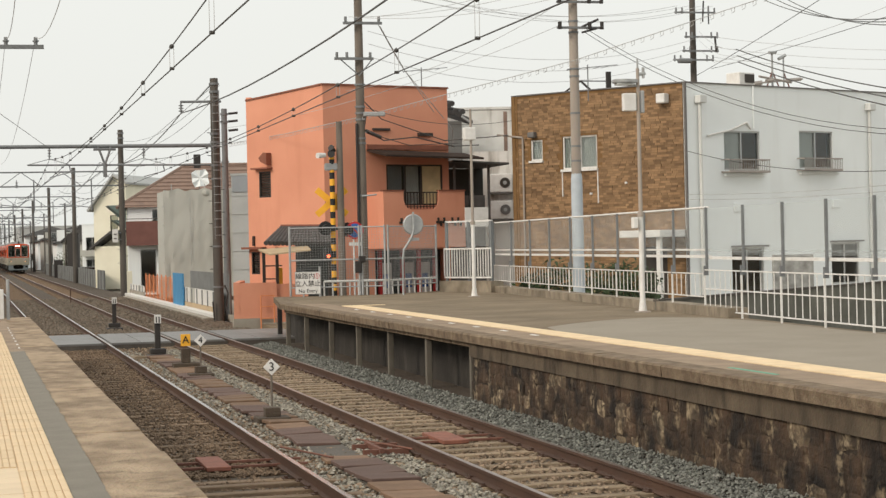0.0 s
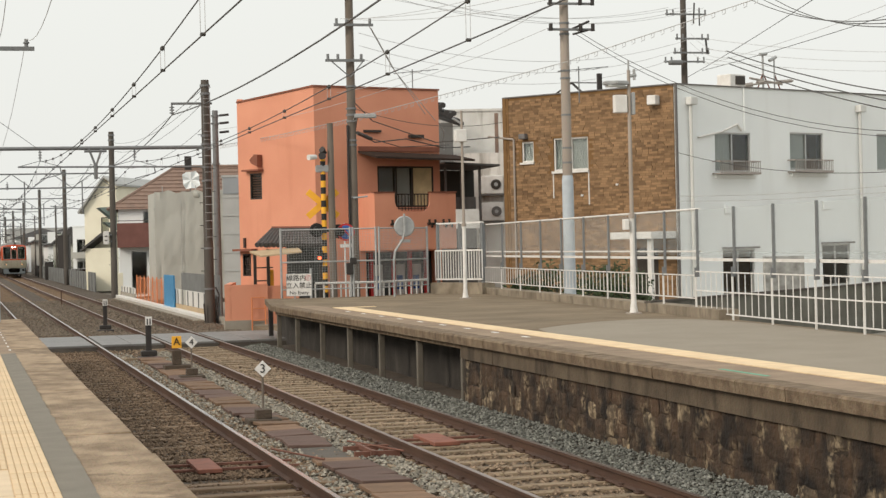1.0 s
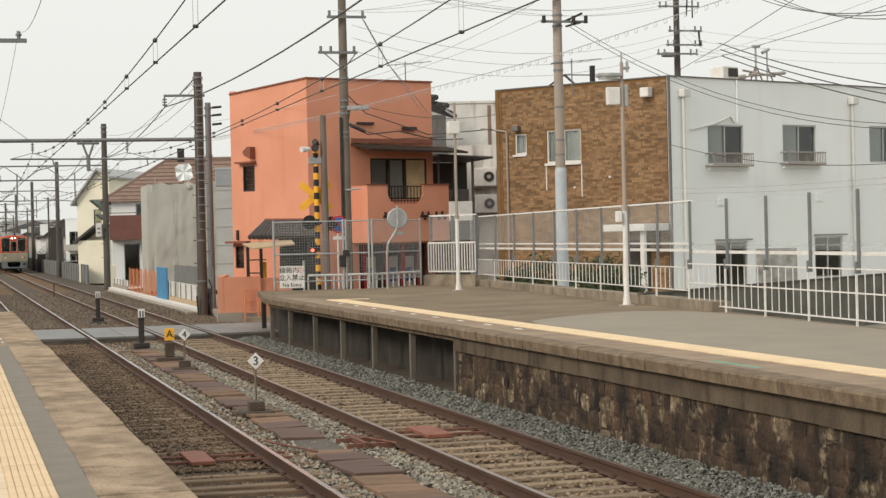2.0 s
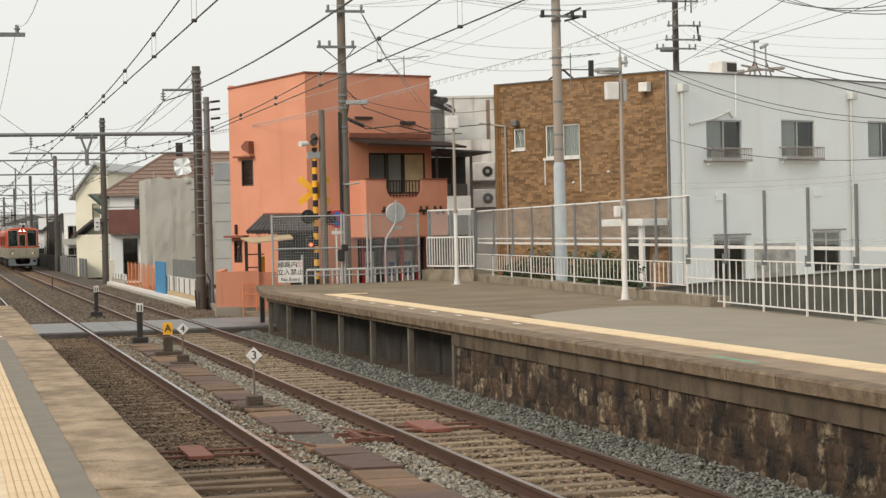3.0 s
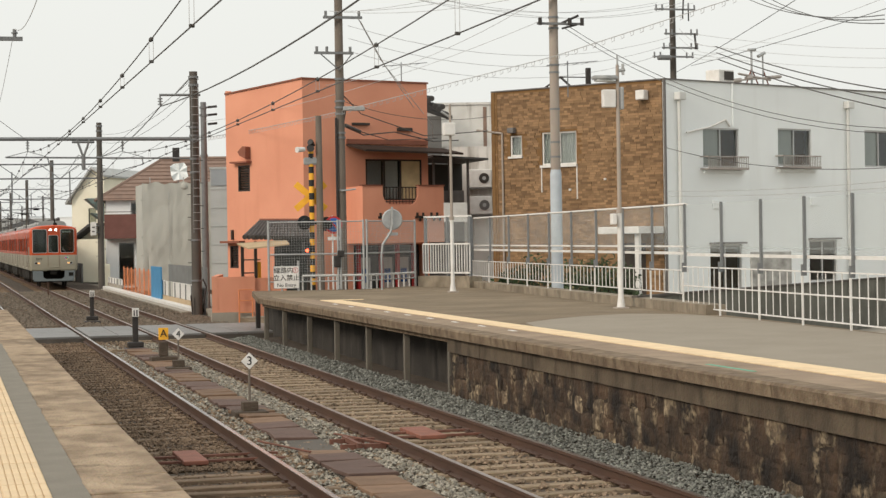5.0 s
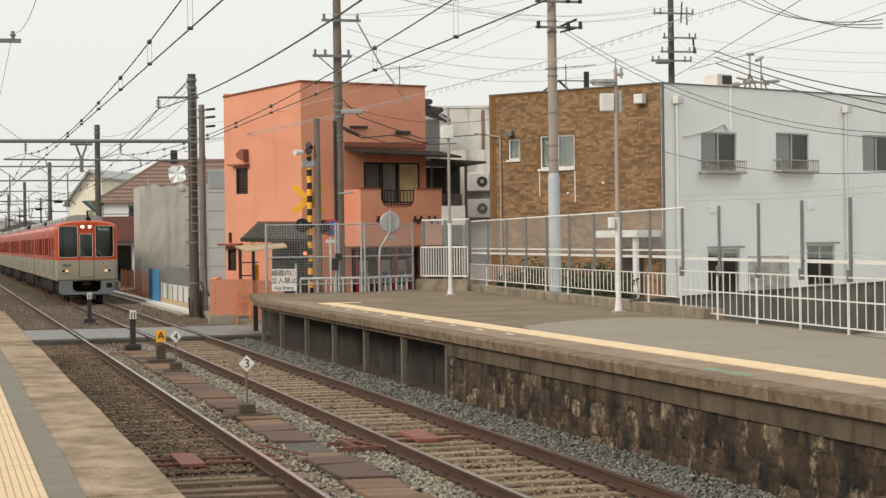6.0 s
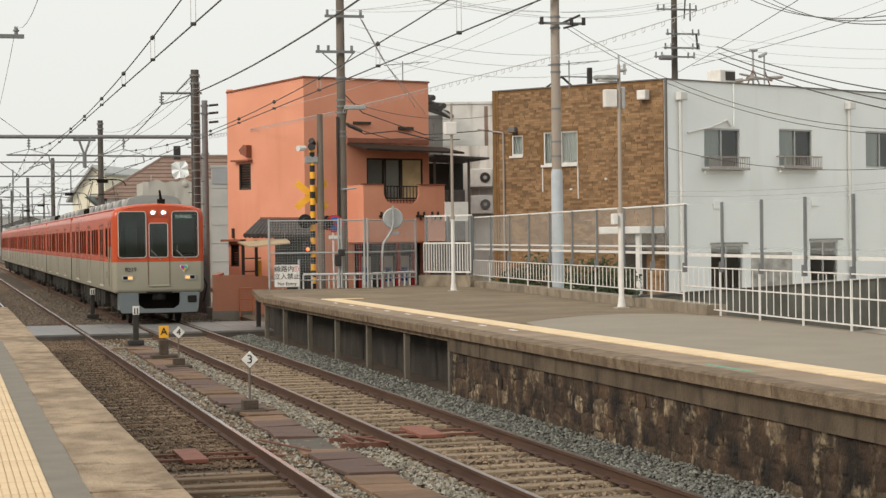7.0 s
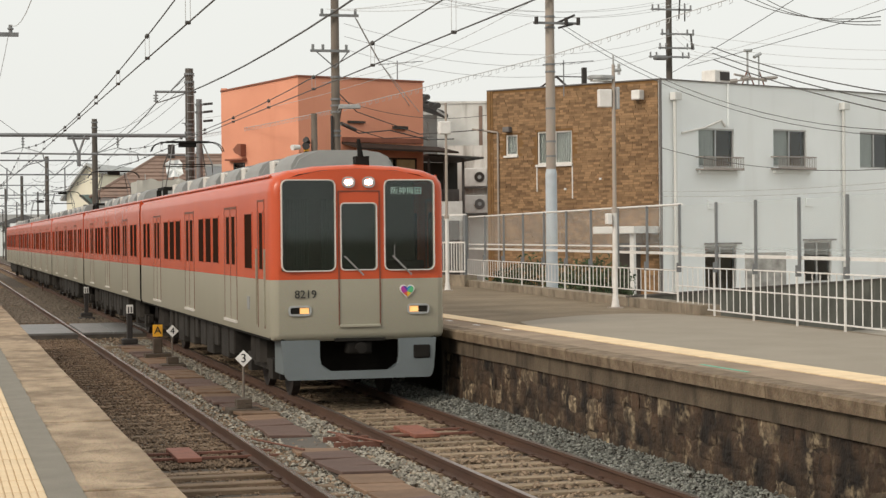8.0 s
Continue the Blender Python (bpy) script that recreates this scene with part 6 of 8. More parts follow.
for z in (4.6, 3.5):
    ac = tagged(part("air_conditioner", boxed((2.25, 3.15, -2.95, -2.52, z, z + 0.75), m=m, bevel=0.03), WHITE), "white outdoor air-conditioner unit on a wall bracket", "air conditioner", "outdoor units")
    bm = bmesh.new()
    c = m @ Vector((2.85, -2.99, z + 0.38))
    rod(bm, c, m @ Vector((2.85, -2.95, z + 0.38)), 0.21, n=20)
    part("fan_grille", bm, BRONZE if z > 4 else GREY_TRIM, ac)
    rod_bm = rods((m @ Vector((2.85, -3.0, z + 0.38)), m @ Vector((2.85, -2.96, z + 0.38)), 0.08), n=14)
    part("fan_hub", rod_bm, GALV, ac)
    part("bracket", boxed((2.2, 3.2, -2.95, -2.5, z - 0.06, z - 0.01), m=m), GREY_TRIM, ac)
for x, z in ((1.6, 5.3), (1.7, 4.2), (1.9, 3.2), (3.4, 5.6)):
    tagged(part("wall_pipe", rods((m @ Vector((x, -2.56, z - 0.6)), m @ Vector((x, -2.56, z + 0.5)), 0.05), n=6), GREY_TRIM), "grey pipe on the rendered block", "pipe", "wall pipes")
jr = thing("old_tiled_roof", "corner of an old dark tiled roof between houses", "roof")
bm = bmesh.new()
for i in range(9):
    rod(bm, (18.75 + 0.15 * i, 72.0, 8.35 - 0.11 * i + 0.2 * (i % 3 == 0)), (18.65 + 0.15 * i, 75.0, 8.85 - 0.11 * i), 0.12, n=7)
part("tiled_roof", bm, TILE_DARK, jr, "", True)
part("gable_wall", boxed((18.4, 19.75, 72.6, 74.5, -0.2, 7.55)), GREY_FENCE, jr)
gap = thing("dark_passage", "dark recess with a tin shed between the houses", "shed")
part("shed_wall", boxed((17.3, 19.35, 68.2, 68.3, -0.2, 5.4)), DARK_ROOM, gap)
part("shed_roof", boxed((16.9, 19.0, 64.5, 68.5, 5.45, 5.52), m=pose(0, 0, 0, 0, 3, 0) @ pose(0, 0, 0.95)), TILE_DARK, gap)
part("shed_screen", boxed((17.2, 18.5, 65.0, 65.06, 0, 4.3)), GREY_TRIM, gap)
for x in (17.3, 17.9, 18.6):
    part("shed_post", boxed((x, x + 0.08, 64.9, 64.98, 0, 5.4)), GREY_TRIM, gap)
tagged(part("wall_panel", boxed((16.3, 17.1, 59.7, 59.8, 3.1, 3.75)), WHITE), "pale grey panel on the fence line", "panel")

# low buildings far along the line
for x0, y0, w, d, t, mt in ((11, 235, 9, 12, 3.6, WHITE_WALL), (10.5, 262, 8, 14, 4.2, SHEET), (11, 300, 12, 20, 4.2, WHITE_WALL), (10.5, 345, 10, 20, 5.5, WHITE_WALL),
                            (11, 400, 14, 30, 8, SHEET_GREY), (-14, 260, 10, 20, 7, WHITE_WALL), (-16, 320, 12, 20, 8, SHEET), (-18, 400, 14, 30, 9, WHITE_WALL), (-6, 520, 9, 20, 8, SHEET_GREY),
                            (12, 480, 20, 30, 9, WHITE_WALL), (26, 110, 14, 20, 6.5, WHITE_WALL), (45, 70, 14, 18, 6.5, SHEET), (-40, 560, 30, 20, 8, SHEET)):
    plain_house("distant_house", "small pale house far off", [(x0, y0), (x0 + w, y0 - 0.5), (x0 + w, y0 + d), (x0, y0 + d)], t, mt, "flat" if t > 7.5 else "hip", TILE_DARK,
                [(0, 1 + 3 * i, 2.5 + 3 * i, 1 + 3 * j, 2.3 + 3 * j) for i in range(int(w / 3) - 0) for j in range(2) if 2.5 + 3 * i < w])


def parked_car(x, y):
    c = thing("parked_car", "small white parked car behind the trackside fence", "car", pose(x, y, -0.42, 0, 0, 12))
    bm = bmesh.new()
    profile(bm, [(-1.7, 0.3), (1.7, 0.3), (1.72, 0.75), (1.5, 0.88), (0.95, 0.95), (0.55, 1.42), (-1.2, 1.45), (-1.62, 0.95), (-1.7, 0.7)], -0.72, 0.72)
    bmesh.ops.triangulate(bm, faces=[f for f in bm.faces if len(f.verts) > 4])
    body = part("body", bm, WHITE, c)
    for ya, yb in ((-0.74, -0.71), (0.71, 0.74)):
        bm = bmesh.new()
        profile(bm, [(-1.4, 0.98), (0.8, 0.98), (0.48, 1.36), (-1.12, 1.38)], ya, yb)
        part("side_window", bm, TRAIN_GLASS_DARK, body)
    for wx in (-1.1, 1.1):
        for wy in (-0.68, 0.68):
            part("wheel", rods(((wx, wy - 0.09, 0.3), (wx, wy + 0.09, 0.3), 0.3), n=16), DARK_STEEL, c)


parked_car(12.3, 186.5)
tagged(part("relay_cabinet", boxed((9.0, 9.9, 199.6, 200.4, -0.42, 1.7), bevel=0.04), DARK_STEEL), "dark steel relay cabinet beside the line", "cabinet")


# ---- trackside barriers beyond the crossing ----
def trackside():
    f = thing("trackside_fence", "low grey sheet fence along the line", "fence")
    y = 131.0
    while y < 230:
        part("fence_panel", boxed((9.35, 9.4, y + 0.02, y + 2.96, -0.3, 1.17)), GREY_FENCE, f)
        part("fence_post", boxed((9.28, 9.36, y - 0.04, y + 0.04, -0.3, 1.15)), GREY_FENCE, f)
        y += 3.0
    b = thing("site_barrier", "white building-site barrier along the line", "barrier")
    y = 70.5
    i = 0
    while y < 111:
        if 85.5 < y < 102.5:
            y += 1.8
            continue
        pan = part("barrier_panel", boxed((9.5, 9.54, y + 0.03, y + 1.77, 0.22, 0.86 if y < 84 else 0.55)), WHITE if i % 5 else SHEET, b)
        part("panel_rib", boxed((9.46, 9.5, y + 0.86, y + 0.94, 0.2, 0.84 if y < 84 else 0.53)), GREY_FENCE, pan)
        part("lower_board", boxed((9.47, 9.53, y + 0.01, y + 1.79, -0.02, 0.215)), TAN if y < 84 else CONCRETE_PALE, b)
        y += 1.8
        i += 1
    part("ground_beam", boxed((9.1, 9.46, 70, 111, -0.3, 0.02)), WHITE, b, "white ground beam")
    k = thing("cable_duct_run", "pale concrete duct lids beside the track", "cable trough")
    y = 70.0
    while y < 108:
        part("duct_lid", boxed((8.75, 9.05, y + 0.01, y + 0.97, -0.25, -0.08), bevel=0.01), CONCRETE_PALE, k)
        y += 1.0
    s = thing("grey_hoarding", "dark grey corrugated hoarding beside the building site", "hoarding")
    for i in range(9):
        y = 70.5 + 1.4 * i
        part("hoarding_sheet", boxed((9.75, 9.79, y, y + 1.37, -0.3, 1.58)), GREY_FENCE, s)
    tagged(part("blue_sheet", boxed((9.38, 9.45, 83.0, 87.0, -0.05, 1.46)), BLUE), "blue site sheet on the barrier", "sheet")
    net = thing("orange_net", "orange plastic safety net on posts", "net")
    for i in range(8):
        part("net_post", rods(((9.6, 88 + 2.1 * i, -0.3), (9.6, 88 + 2.1 * i, 1.28), 0.03), n=6), NET, net)
    bm = bmesh.new()
    for i in range(28):
        z = -0.35 + 0.056 * i
        box(bm, 9.57, 9.58, 88, 102.7, z, z + 0.014)
    for i in range(25):
        y = 88 + 0.6 * i
        box(bm, 9.568, 9.572, y, y + 0.06, -0.35, 1.2)
    tagged(part("net_mesh", bm, NET, net), kind="stuff")
    tagged(part("relay_box", boxed((9.3, 9.75, 113.2, 113.7, -0.3, 1.3), bevel=0.03), CREAM_WALL), "beige concrete post beside the pole", "post")


trackside()


# ---- overhead line ----
def line_pole(x, y, top, r=0.17, steps=True, material=None):
    p = thing("line_pole", "weathered concrete overhead-line pole", "pole", group="overhead line poles")
    part("pole_shaft", rods(((x, y, -0.4), (x, y, top), r * 1.12, r * 0.88), n=14), material or POLE_CONC, p, smooth=True)
    for z in (top - 0.25, top - 0.55, top - 2.1):
        part("pole_band", rods(((x, y, z), (x, y, z + 0.08), r + 0.02), n=14), POST_GREY, p)
    if steps:
        for i in range(14):
            z = 1.8 + 0.42 * i
            part("step_bolt", rods(((x, y, z), (x + (0.3 if i % 2 else -0.3), y - 0.05, z), 0.014), n=5), DARK_STEEL, p)
    return p


pole_a = line_pole(9.0, 67.9, 8.86)
ladder = part("ladder_rail", rods(((8.9, 67.66, 2.9), (8.9, 67.68, 8.4), 0.014), ((9.14, 67.66, 2.9), (9.14, 67.68, 8.4), 0.014), n=6), POST_GREY, pole_a)
for i in range(18):
    part("rung", rods(((8.88, 67.66, 3.05 + 0.3 * i), (9.16, 67.66, 3.05 + 0.3 * i), 0.012), n=5), GALV, ladder)
for z in (1.1, 2.6, 5.1, 5.6, 6.3, 6.46):
    part("pole_band", rods(((9.0, 67.9, z), (9.0, 67.9, z + 0.07), 0.215 - 0.004 * z), n=14), POST_GREY, pole_a)
part("cable_loop", rods(((9.2, 67.7, 0.3), (9.32, 67.68, 0.9), 0.03), ((9.32, 67.68, 0.9), (9.2, 67.7, 1.2), 0.03), ((8.8, 67.7, -0.1), (8.75, 67.68, 0.6), 0.03), n=6), DARK_STEEL, pole_a)
arm = part("feeder_arm", rods(((7.75, 68.0, 8.0), (9.25, 67.9, 8.0), 0.05), ((8.3, 68, 8.0), (9.0, 67.9, 8.75), 0.03), n=6), POST_GREY, pole_a)
ins = part("insulator", rods(((7.78, 68.0, 7.95), (7.78, 68.0, 7.6), 0.03), ((7.78, 68, 7.88), (7.78, 68, 7.84), 0.09), ((7.78, 68, 7.78), (7.78, 68, 7.74), 0.09), ((7.78, 68, 7.68), (7.78, 68, 7.64), 0.09), n=8), POST_GREY, arm)
pole_b = line_pole(9.75, 70.8, 7.95, 0.13, False, POST_GREY)
for z in (7.75, 7.45, 7.1):
    part("service_insulator", rods(((9.9, 70.7, z), (10.25, 70.6, z + 0.03), 0.05), n=6), DARK_STEEL, pole_b)


def beam(y, x0, x1, z, truss):
    b = thing("overhead_beam", "steel cross beam over both tracks", "overhead beam", group="overhead beams")
    if not truss:
        part("beam_tube", rods(((x0, y, z), (x1, y, z), 0.07), n=8), POST_GREY, b)
    else:
        part("beam_chord", rods(((x0, y, z + 0.45), (x1, y, z + 0.45), 0.05), n=6), POST_GREY, b)
        part("beam_chord", rods(((x0, y, z - 0.4), (x1, y, z - 0.4), 0.05), n=6), POST_GREY, b)
        k = 9
        for i in range(k):
            xa, xb = x0 + (x1 - x0) * i / k, x0 + (x1 - x0) * (i + 1) / k
            part("lattice", rods(((xa, y, z - 0.4), (xb, y, z + 0.45), 0.025) if i % 2 else ((xa, y, z + 0.45), (xb, y, z - 0.4), 0.025), n=5), POST_GREY, b)
    zb = z - (0.4 if truss else 0.07)
    if not truss:
        pipe = part("pull_off_pipe", rods(((2.2, y, 5.72), (8.9, y, 5.66), 0.032), n=8), POST_GREY, b)
        for c in (TRACK_NEAR, TRACK_FAR):
            part("insulator", rods(((c, y, z), (c, y, z - 0.45), 0.022), ((c, y, z - 0.12), (c, y, z - 0.16), 0.06), ((c, y, z - 0.22), (c, y, z - 0.26), 0.06), ((c, y, z - 0.32), (c, y, z - 0.36), 0.06), n=8), POST_GREY, b)
            part("pipe_hanger", rods(((c, y, z - 0.45), (c - 0.8, y, 5.72), 0.012), ((c, y, z - 0.45), (c + 0.8, y, 5.7), 0.012), n=5), POST_GREY, pipe)
            part("registration_arm", rods(((c + 0.7, y, 5.7), (c + 0.75, y, 5.45), 0.025), ((c + 0.75, y, 5.45), (c, y, 5.26), 0.018), n=6), POST_GREY, pipe)
        return b
    for c in (TRACK_NEAR, TRACK_FAR):
        h = part("hanger_post", rods(((c + 1.0, y, z), (c + 1.0, y, 5.0), 0.04), n=6), POST_GREY, b)
        part("registration_arm", rods(((c + 1.0, y, 5.2), (c - 0.9, y, 5.42), 0.028), ((c + 1.0, y, 5.75), (c, y, 5.5), 0.02), n=6), POST_GREY, h)
        part("insulator", rods(((c, y, z), (c, y, z - 0.5), 0.025), ((c, y, z - 0.15), (c, y, z - 0.2), 0.08), ((c, y, z - 0.28), (c, y, z - 0.33), 0.08), ((c, y, z - 0.4), (c, y, z - 0.45), 0.08), n=8), POST_GREY, h)
    return b


beam(67.9, -1.4, 9.0, 6.38, False)
line_pole(-1.5, 67.9, 8.9, 0.17, False)
vb = thing("beam_bracket", "forked steel bracket under the cross beam", "bracket")
part("bracket_leg", rods(((4.72, 67.8, 6.35), (4.95, 67.8, 5.7), 0.045), ((5.18, 67.8, 6.35), (4.95, 67.8, 5.7), 0.045), ((4.95, 67.8, 5.8), (4.95, 67.8, 5.25), 0.07), ((4.55, 67.8, 6.26), (5.35, 67.8, 6.26), 0.05), n=6), POST_GREY, vb)
for i, y in enumerate((112.3, 162.9, 212.5, 264, 314, 364, 414, 464, 514, 564)):
    line_pole(9.15, y, 9.85, 0.18, i < 2)
    line_pole(-1.5, y, 9.0, 0.17, False)
    beam(y, -1.5, 9.15, 6.9, True)
for y in (187, 238, 290):
    line_pole(9.6, y, 7.4, 0.09, False)

sb = thing("pole_sign_box", "white sign box fixed to an overhead-line pole", "sign")
part("box", boxed((8.53, 8.86, 112.0, 112.2, 3.05, 3.85), bevel=0.02), WHITE, sb)
part("bracket", boxed((8.86, 9.05, 112.08, 112.14, 3.2, 3.26), (8.86, 9.05, 112.08, 112.14, 3.6, 3.66)), POST_GREY, sb)
for z in (3.25, 3.5):
    part("writing_bar", boxed((8.6, 8.78, 111.99, 112.0, z, z + 0.08)), GREY_TRIM, sb)

# arm with two insulators on a pole off to the side
fa = thing("feeder_arm_pole", "steel side arm carrying two feeder wires", "pole")
part("pole_shaft", rods(((-1.5, 48.5, -0.4), (-1.5, 48.5, 8.9), 0.19, 0.15), n=12), POLE_CONC, fa)
part("cross_arm", boxed((-1.6, 2.05, 48.42, 48.54, 7.82, 7.92)), POST_GREY, fa)
for x in (1.1, 1.85):
    part("insulator", rods(((x, 48.48, 7.92), (x, 48.48, 8.12), 0.05), ((x, 48.48, 8.0), (x, 48.48, 8.04), 0.08), n=8), POST_GREY, fa)


def sag(a, b, drop, k=14):
    a, b = Vector(a), Vector(b)
    return [a.lerp(b, i / k) - Vector((0, 0, drop * 4 * (i / k) * (1 - i / k))) for i in range(k + 1)]


def wire(name, label, pts, r, material=None, category="wire", group="overhead wires"):
    bm = bmesh.new()
    tube(bm, pts, r, 5)
    return tagged(part(name, bm, material or WIRE), label, category, group)


# contact and messenger wires of both tracks, from support to support
SUPPORTS = [-32, 18, 67.9, 112.3, 162.9, 212.5, 264, 314, 364, 414]
for c, zc, zm in ((TRACK_NEAR, 5.22, 5.915), (TRACK_FAR, 5.17, 5.875)):
    wire("contact_wire", "dark contact wire above the track", [(c, y, zc) for y in SUPPORTS], 0.0105)
    pts = []
    for a, b in zip(SUPPORTS, SUPPORTS[1:]):
        pts += sag((c, a, zm), (c, b, zm), 0.62, 22)[:-1]
    cat = wire("messenger_wire", "dark messenger wire with droppers above the track", pts, 0.01)
    for a, b in zip(SUPPORTS, SUPPORTS[1:6]):
        for i in range(1, 11):
            t = i / 11
            y = a + (b - a) * t
            z = zm - 0.62 * 4 * t * (1 - t)
            if y < 10:
                continue
            part("dropper", rods(((c - 0.03, y, zc), (c - 0.03, y, z), 0.004), ((c + 0.03, y, zc), (c + 0.03, y, z), 0.004), n=4), WIRE_PALE, cat)
            bm = bmesh.new()
            bmesh.ops.create_icosphere(bm, subdivisions=1, radius=0.042, matrix=Matrix.Translation((c, y, z)))
            part("dropper_clip", bm, WIRE, cat)
            part("contact_clip", boxed((c - 0.035, c + 0.035, y - 0.025, y + 0.025, zc - 0.02, zc + 0.025), bevel=0.01), WIRE, cat)
wire("feeder_wire", "thick dark feeder cable beside the track", sag((7.78, 68, 7.58), (8.6, 15, 8.6), 0.75), 0.022)
wire("feeder_wire", "thick dark feeder cable beside the track", sag((7.78, 68, 7.58), (7.9, 112.3, 7.9), 0.8), 0.02)
wire("feeder_wire", "thick dark feeder cable beside the track", sag((7.9, 112.3, 7.9), (7.9, 162.9, 7.9), 0.9), 0.02)
for x in (1.1, 1.85):
    wire("feeder_wire", "thin feeder wire on insulators", sag((x, 48.5, 8.12), (x - 0.5, 8, 8.6), 1.5), 0.0075, WIRE_PALE)
    wire("feeder_wire", "thin feeder wire on insulators", sag((x, 48.5, 8.12), (x - 0.1, 112.3, 8.2), 1.45), 0.0075, WIRE_PALE)
for x0, z0 in ((9.0, 8.1), (9.2, 8.6), (9.0, 7.2)):
    wire("line_wire", "thin wire between overhead-line poles", sag((x0, 67.9, z0), (9.15, 112.3, z0 + 0.6), 0.7), 0.009)
    wire("line_wire", "thin wire between overhead-line poles", sag((9.15, 112.3, z0 + 0.6), (9.15, 162.9, z0 + 0.6), 0.8), 0.009)
    wire("line_wire", "thin wire between overhead-line poles", sag((9.15, 162.9, z0 + 0.6), (9.15, 212.5, z0 + 0.6), 0.8), 0.009)
wire("stay_wire", "thin stay wire across the tracks", [(9.0, 67.9, 8.6), (6.0, 90, 5.6)], 0.009)


wire("stay_wire", "thin stay wire from a side pole to the cross beam", [(-1.5, 48.5, 7.95), (2.84, 67.9, 6.42)], 0.009)


# ---- street poles ----
def utility_pole(x, y, top, r, material, label, z0=-0.3):
    p = thing("utility_pole", label, "utility pole", group="utility poles")
    part("pole_shaft", rods(((x, y, z0), (x, y, top), r * 1.15, r * 0.85), n=16), material, p, smooth=True)
    return p


up1 = utility_pole(12.14, 56.8, 11.5, 0.145, POLE_BROWN, "weathered concrete utility pole beside the crossing lane")
for z, xa, xb in ((8.43, 11.3, 12.55), (9.55, 11.6, 12.85), (10.6, 11.4, 12.8)):
    ca = part("cross_arm", boxed((xa, xb, 56.52, 56.6, z - 0.04, z + 0.04), m=pose(0, 0, 0)), POST_GREY, up1)
    for x in (xa + 0.08, xa + 0.4, xb - 0.1):
        part("pin_insulator", rods(((x, 56.56, z + 0.04), (x, 56.56, z + 0.2), 0.045), n=8), POST_GREY, ca)
part("arm_brace", rods(((11.5, 56.56, 8.4), (12.1, 56.6, 7.9), 0.02), ((12.5, 56.56, 8.4), (12.1, 56.6, 7.9), 0.02), n=5), POST_GREY, up1)
for z in (6.9, 6.7, 6.5, 5.9, 5.75, 4.1, 7.6):
    part("pole_band", rods(((12.14, 56.8, z), (12.14, 56.8, z + 0.06), 0.168), n=14), POST_GREY, up1)
part("pole_conduit", rods(((11.98, 56.66, 0), (11.98, 56.66, 6.4), 0.04), n=8), DARK_STEEL, up1)
part("cable_box", boxed((12.2, 12.9, 56.55, 56.7, 6.62, 6.76), bevel=0.03), GALV, up1)
part("step_bolt", rods(((12.1, 56.6, 4.1), (12.55, 56.55, 4.15), 0.03), n=6), GALV, up1)

up2 = utility_pole(16.13, 47.5, 12.0, 0.13, POLE_PALE, "pale concrete utility pole with a blue-grey painted foot")
part("painted_sleeve", rods(((16.13, 47.5, -0.3), (16.13, 47.5, 4.25), 0.165, 0.155), ((16.13, 47.5, 4.25), (16.13, 47.5, 4.4), 0.155, 0.13), n=18), SLEEVE, up2, "blue-grey painted sleeve", True)
for z in (4.7, 5.1, 6.0, 7.0, 7.2, 8.2, 8.5):
    part("pole_band", rods(((16.13, 47.5, z), (16.13, 47.5, z + 0.05), 0.14), n=14), POST_GREY, up2)
for z in (9.0, 8.3):
    part("wire_clamp", boxed((15.6, 16.9, 47.25, 47.33, z, z + 0.06)), POST_GREY, up2)
    for x in (15.65, 16.5, 16.85):
        part("pin_insulator", rods(((x, 47.2, z - 0.02), (x, 47.2, z + 0.18), 0.055), n=8), DARK_STEEL, up2)
part("cable_loop", rods(((16.3, 47.3, 8.35), (16.75, 47.2, 8.55), 0.035), ((16.3, 47.3, 8.2), (16.7, 47.2, 8.3), 0.03), n=6), DARK_STEEL, up2)

up3 = utility_pole(27.75, 67.2, 13.0, 0.13, POLE_CONC, "dark utility pole with crowded cross arms behind the white building")
for z, xa, xb in ((11.35, 26.9, 28.6), (10.4, 27.3, 28.7), (9.85, 27.2, 28.7), (9.5, 26.8, 28.5)):
    ca = part("cross_arm", boxed((xa, xb, 66.9, 66.97, z - 0.032, z + 0.032)), POST_GREY, up3)
    for x in (xa + 0.05, xa + 0.3, xb - 0.3, xb - 0.05):
        part("pin_insulator", rods(((x, 66.9, z - 0.06), (x, 66.9, z + 0.18), 0.036), n=8), POST_GREY, ca)
part("switch_gear", boxed((26.95, 27.5, 66.65, 66.95, 9.36, 9.54), bevel=0.06), POST_GREY, up3)
for a, b, r in (((28.55, 66.9, 10.4), (28.6, 66.9, 9.8), 0.04), ((28.3, 66.9, 11.6), (28.3, 66.9, 10.9), 0.03), ((28.1, 66.9, 11.8), (28.05, 66.9, 11.0), 0.03)):
    part("riser_cable", rods((a, b, r), n=6), DARK_STEEL, up3)

# wires of the street
for i in range(4):
    wire("power_line", "thin pale power line between street poles", sag((11.7 + 0.3 * i, 56.6, 10.8 + 0.25 * (i % 2)), (27.0 + 0.5 * i, 66.9, 11.6), 0.7 + 0.1 * i), 0.0075, WIRE_PALE)
for i in range(3):
    wire("power_line", "thin pale power line between street poles", sag((11.8 + 0.35 * i, 56.6, 9.75), (15.7 + 0.5 * i, 47.2, 9.15 + 0.5 * i), 0.25), 0.0075, WIRE_PALE)
    wire("power_line", "thin pale power line between street poles", sag((12.4, 56.6, 8.5 + 0.4 * i), (27.2 + 0.4 * i, 66.9, 9.6 + 0.4 * i), 0.9), 0.0075, WIRE_PALE)
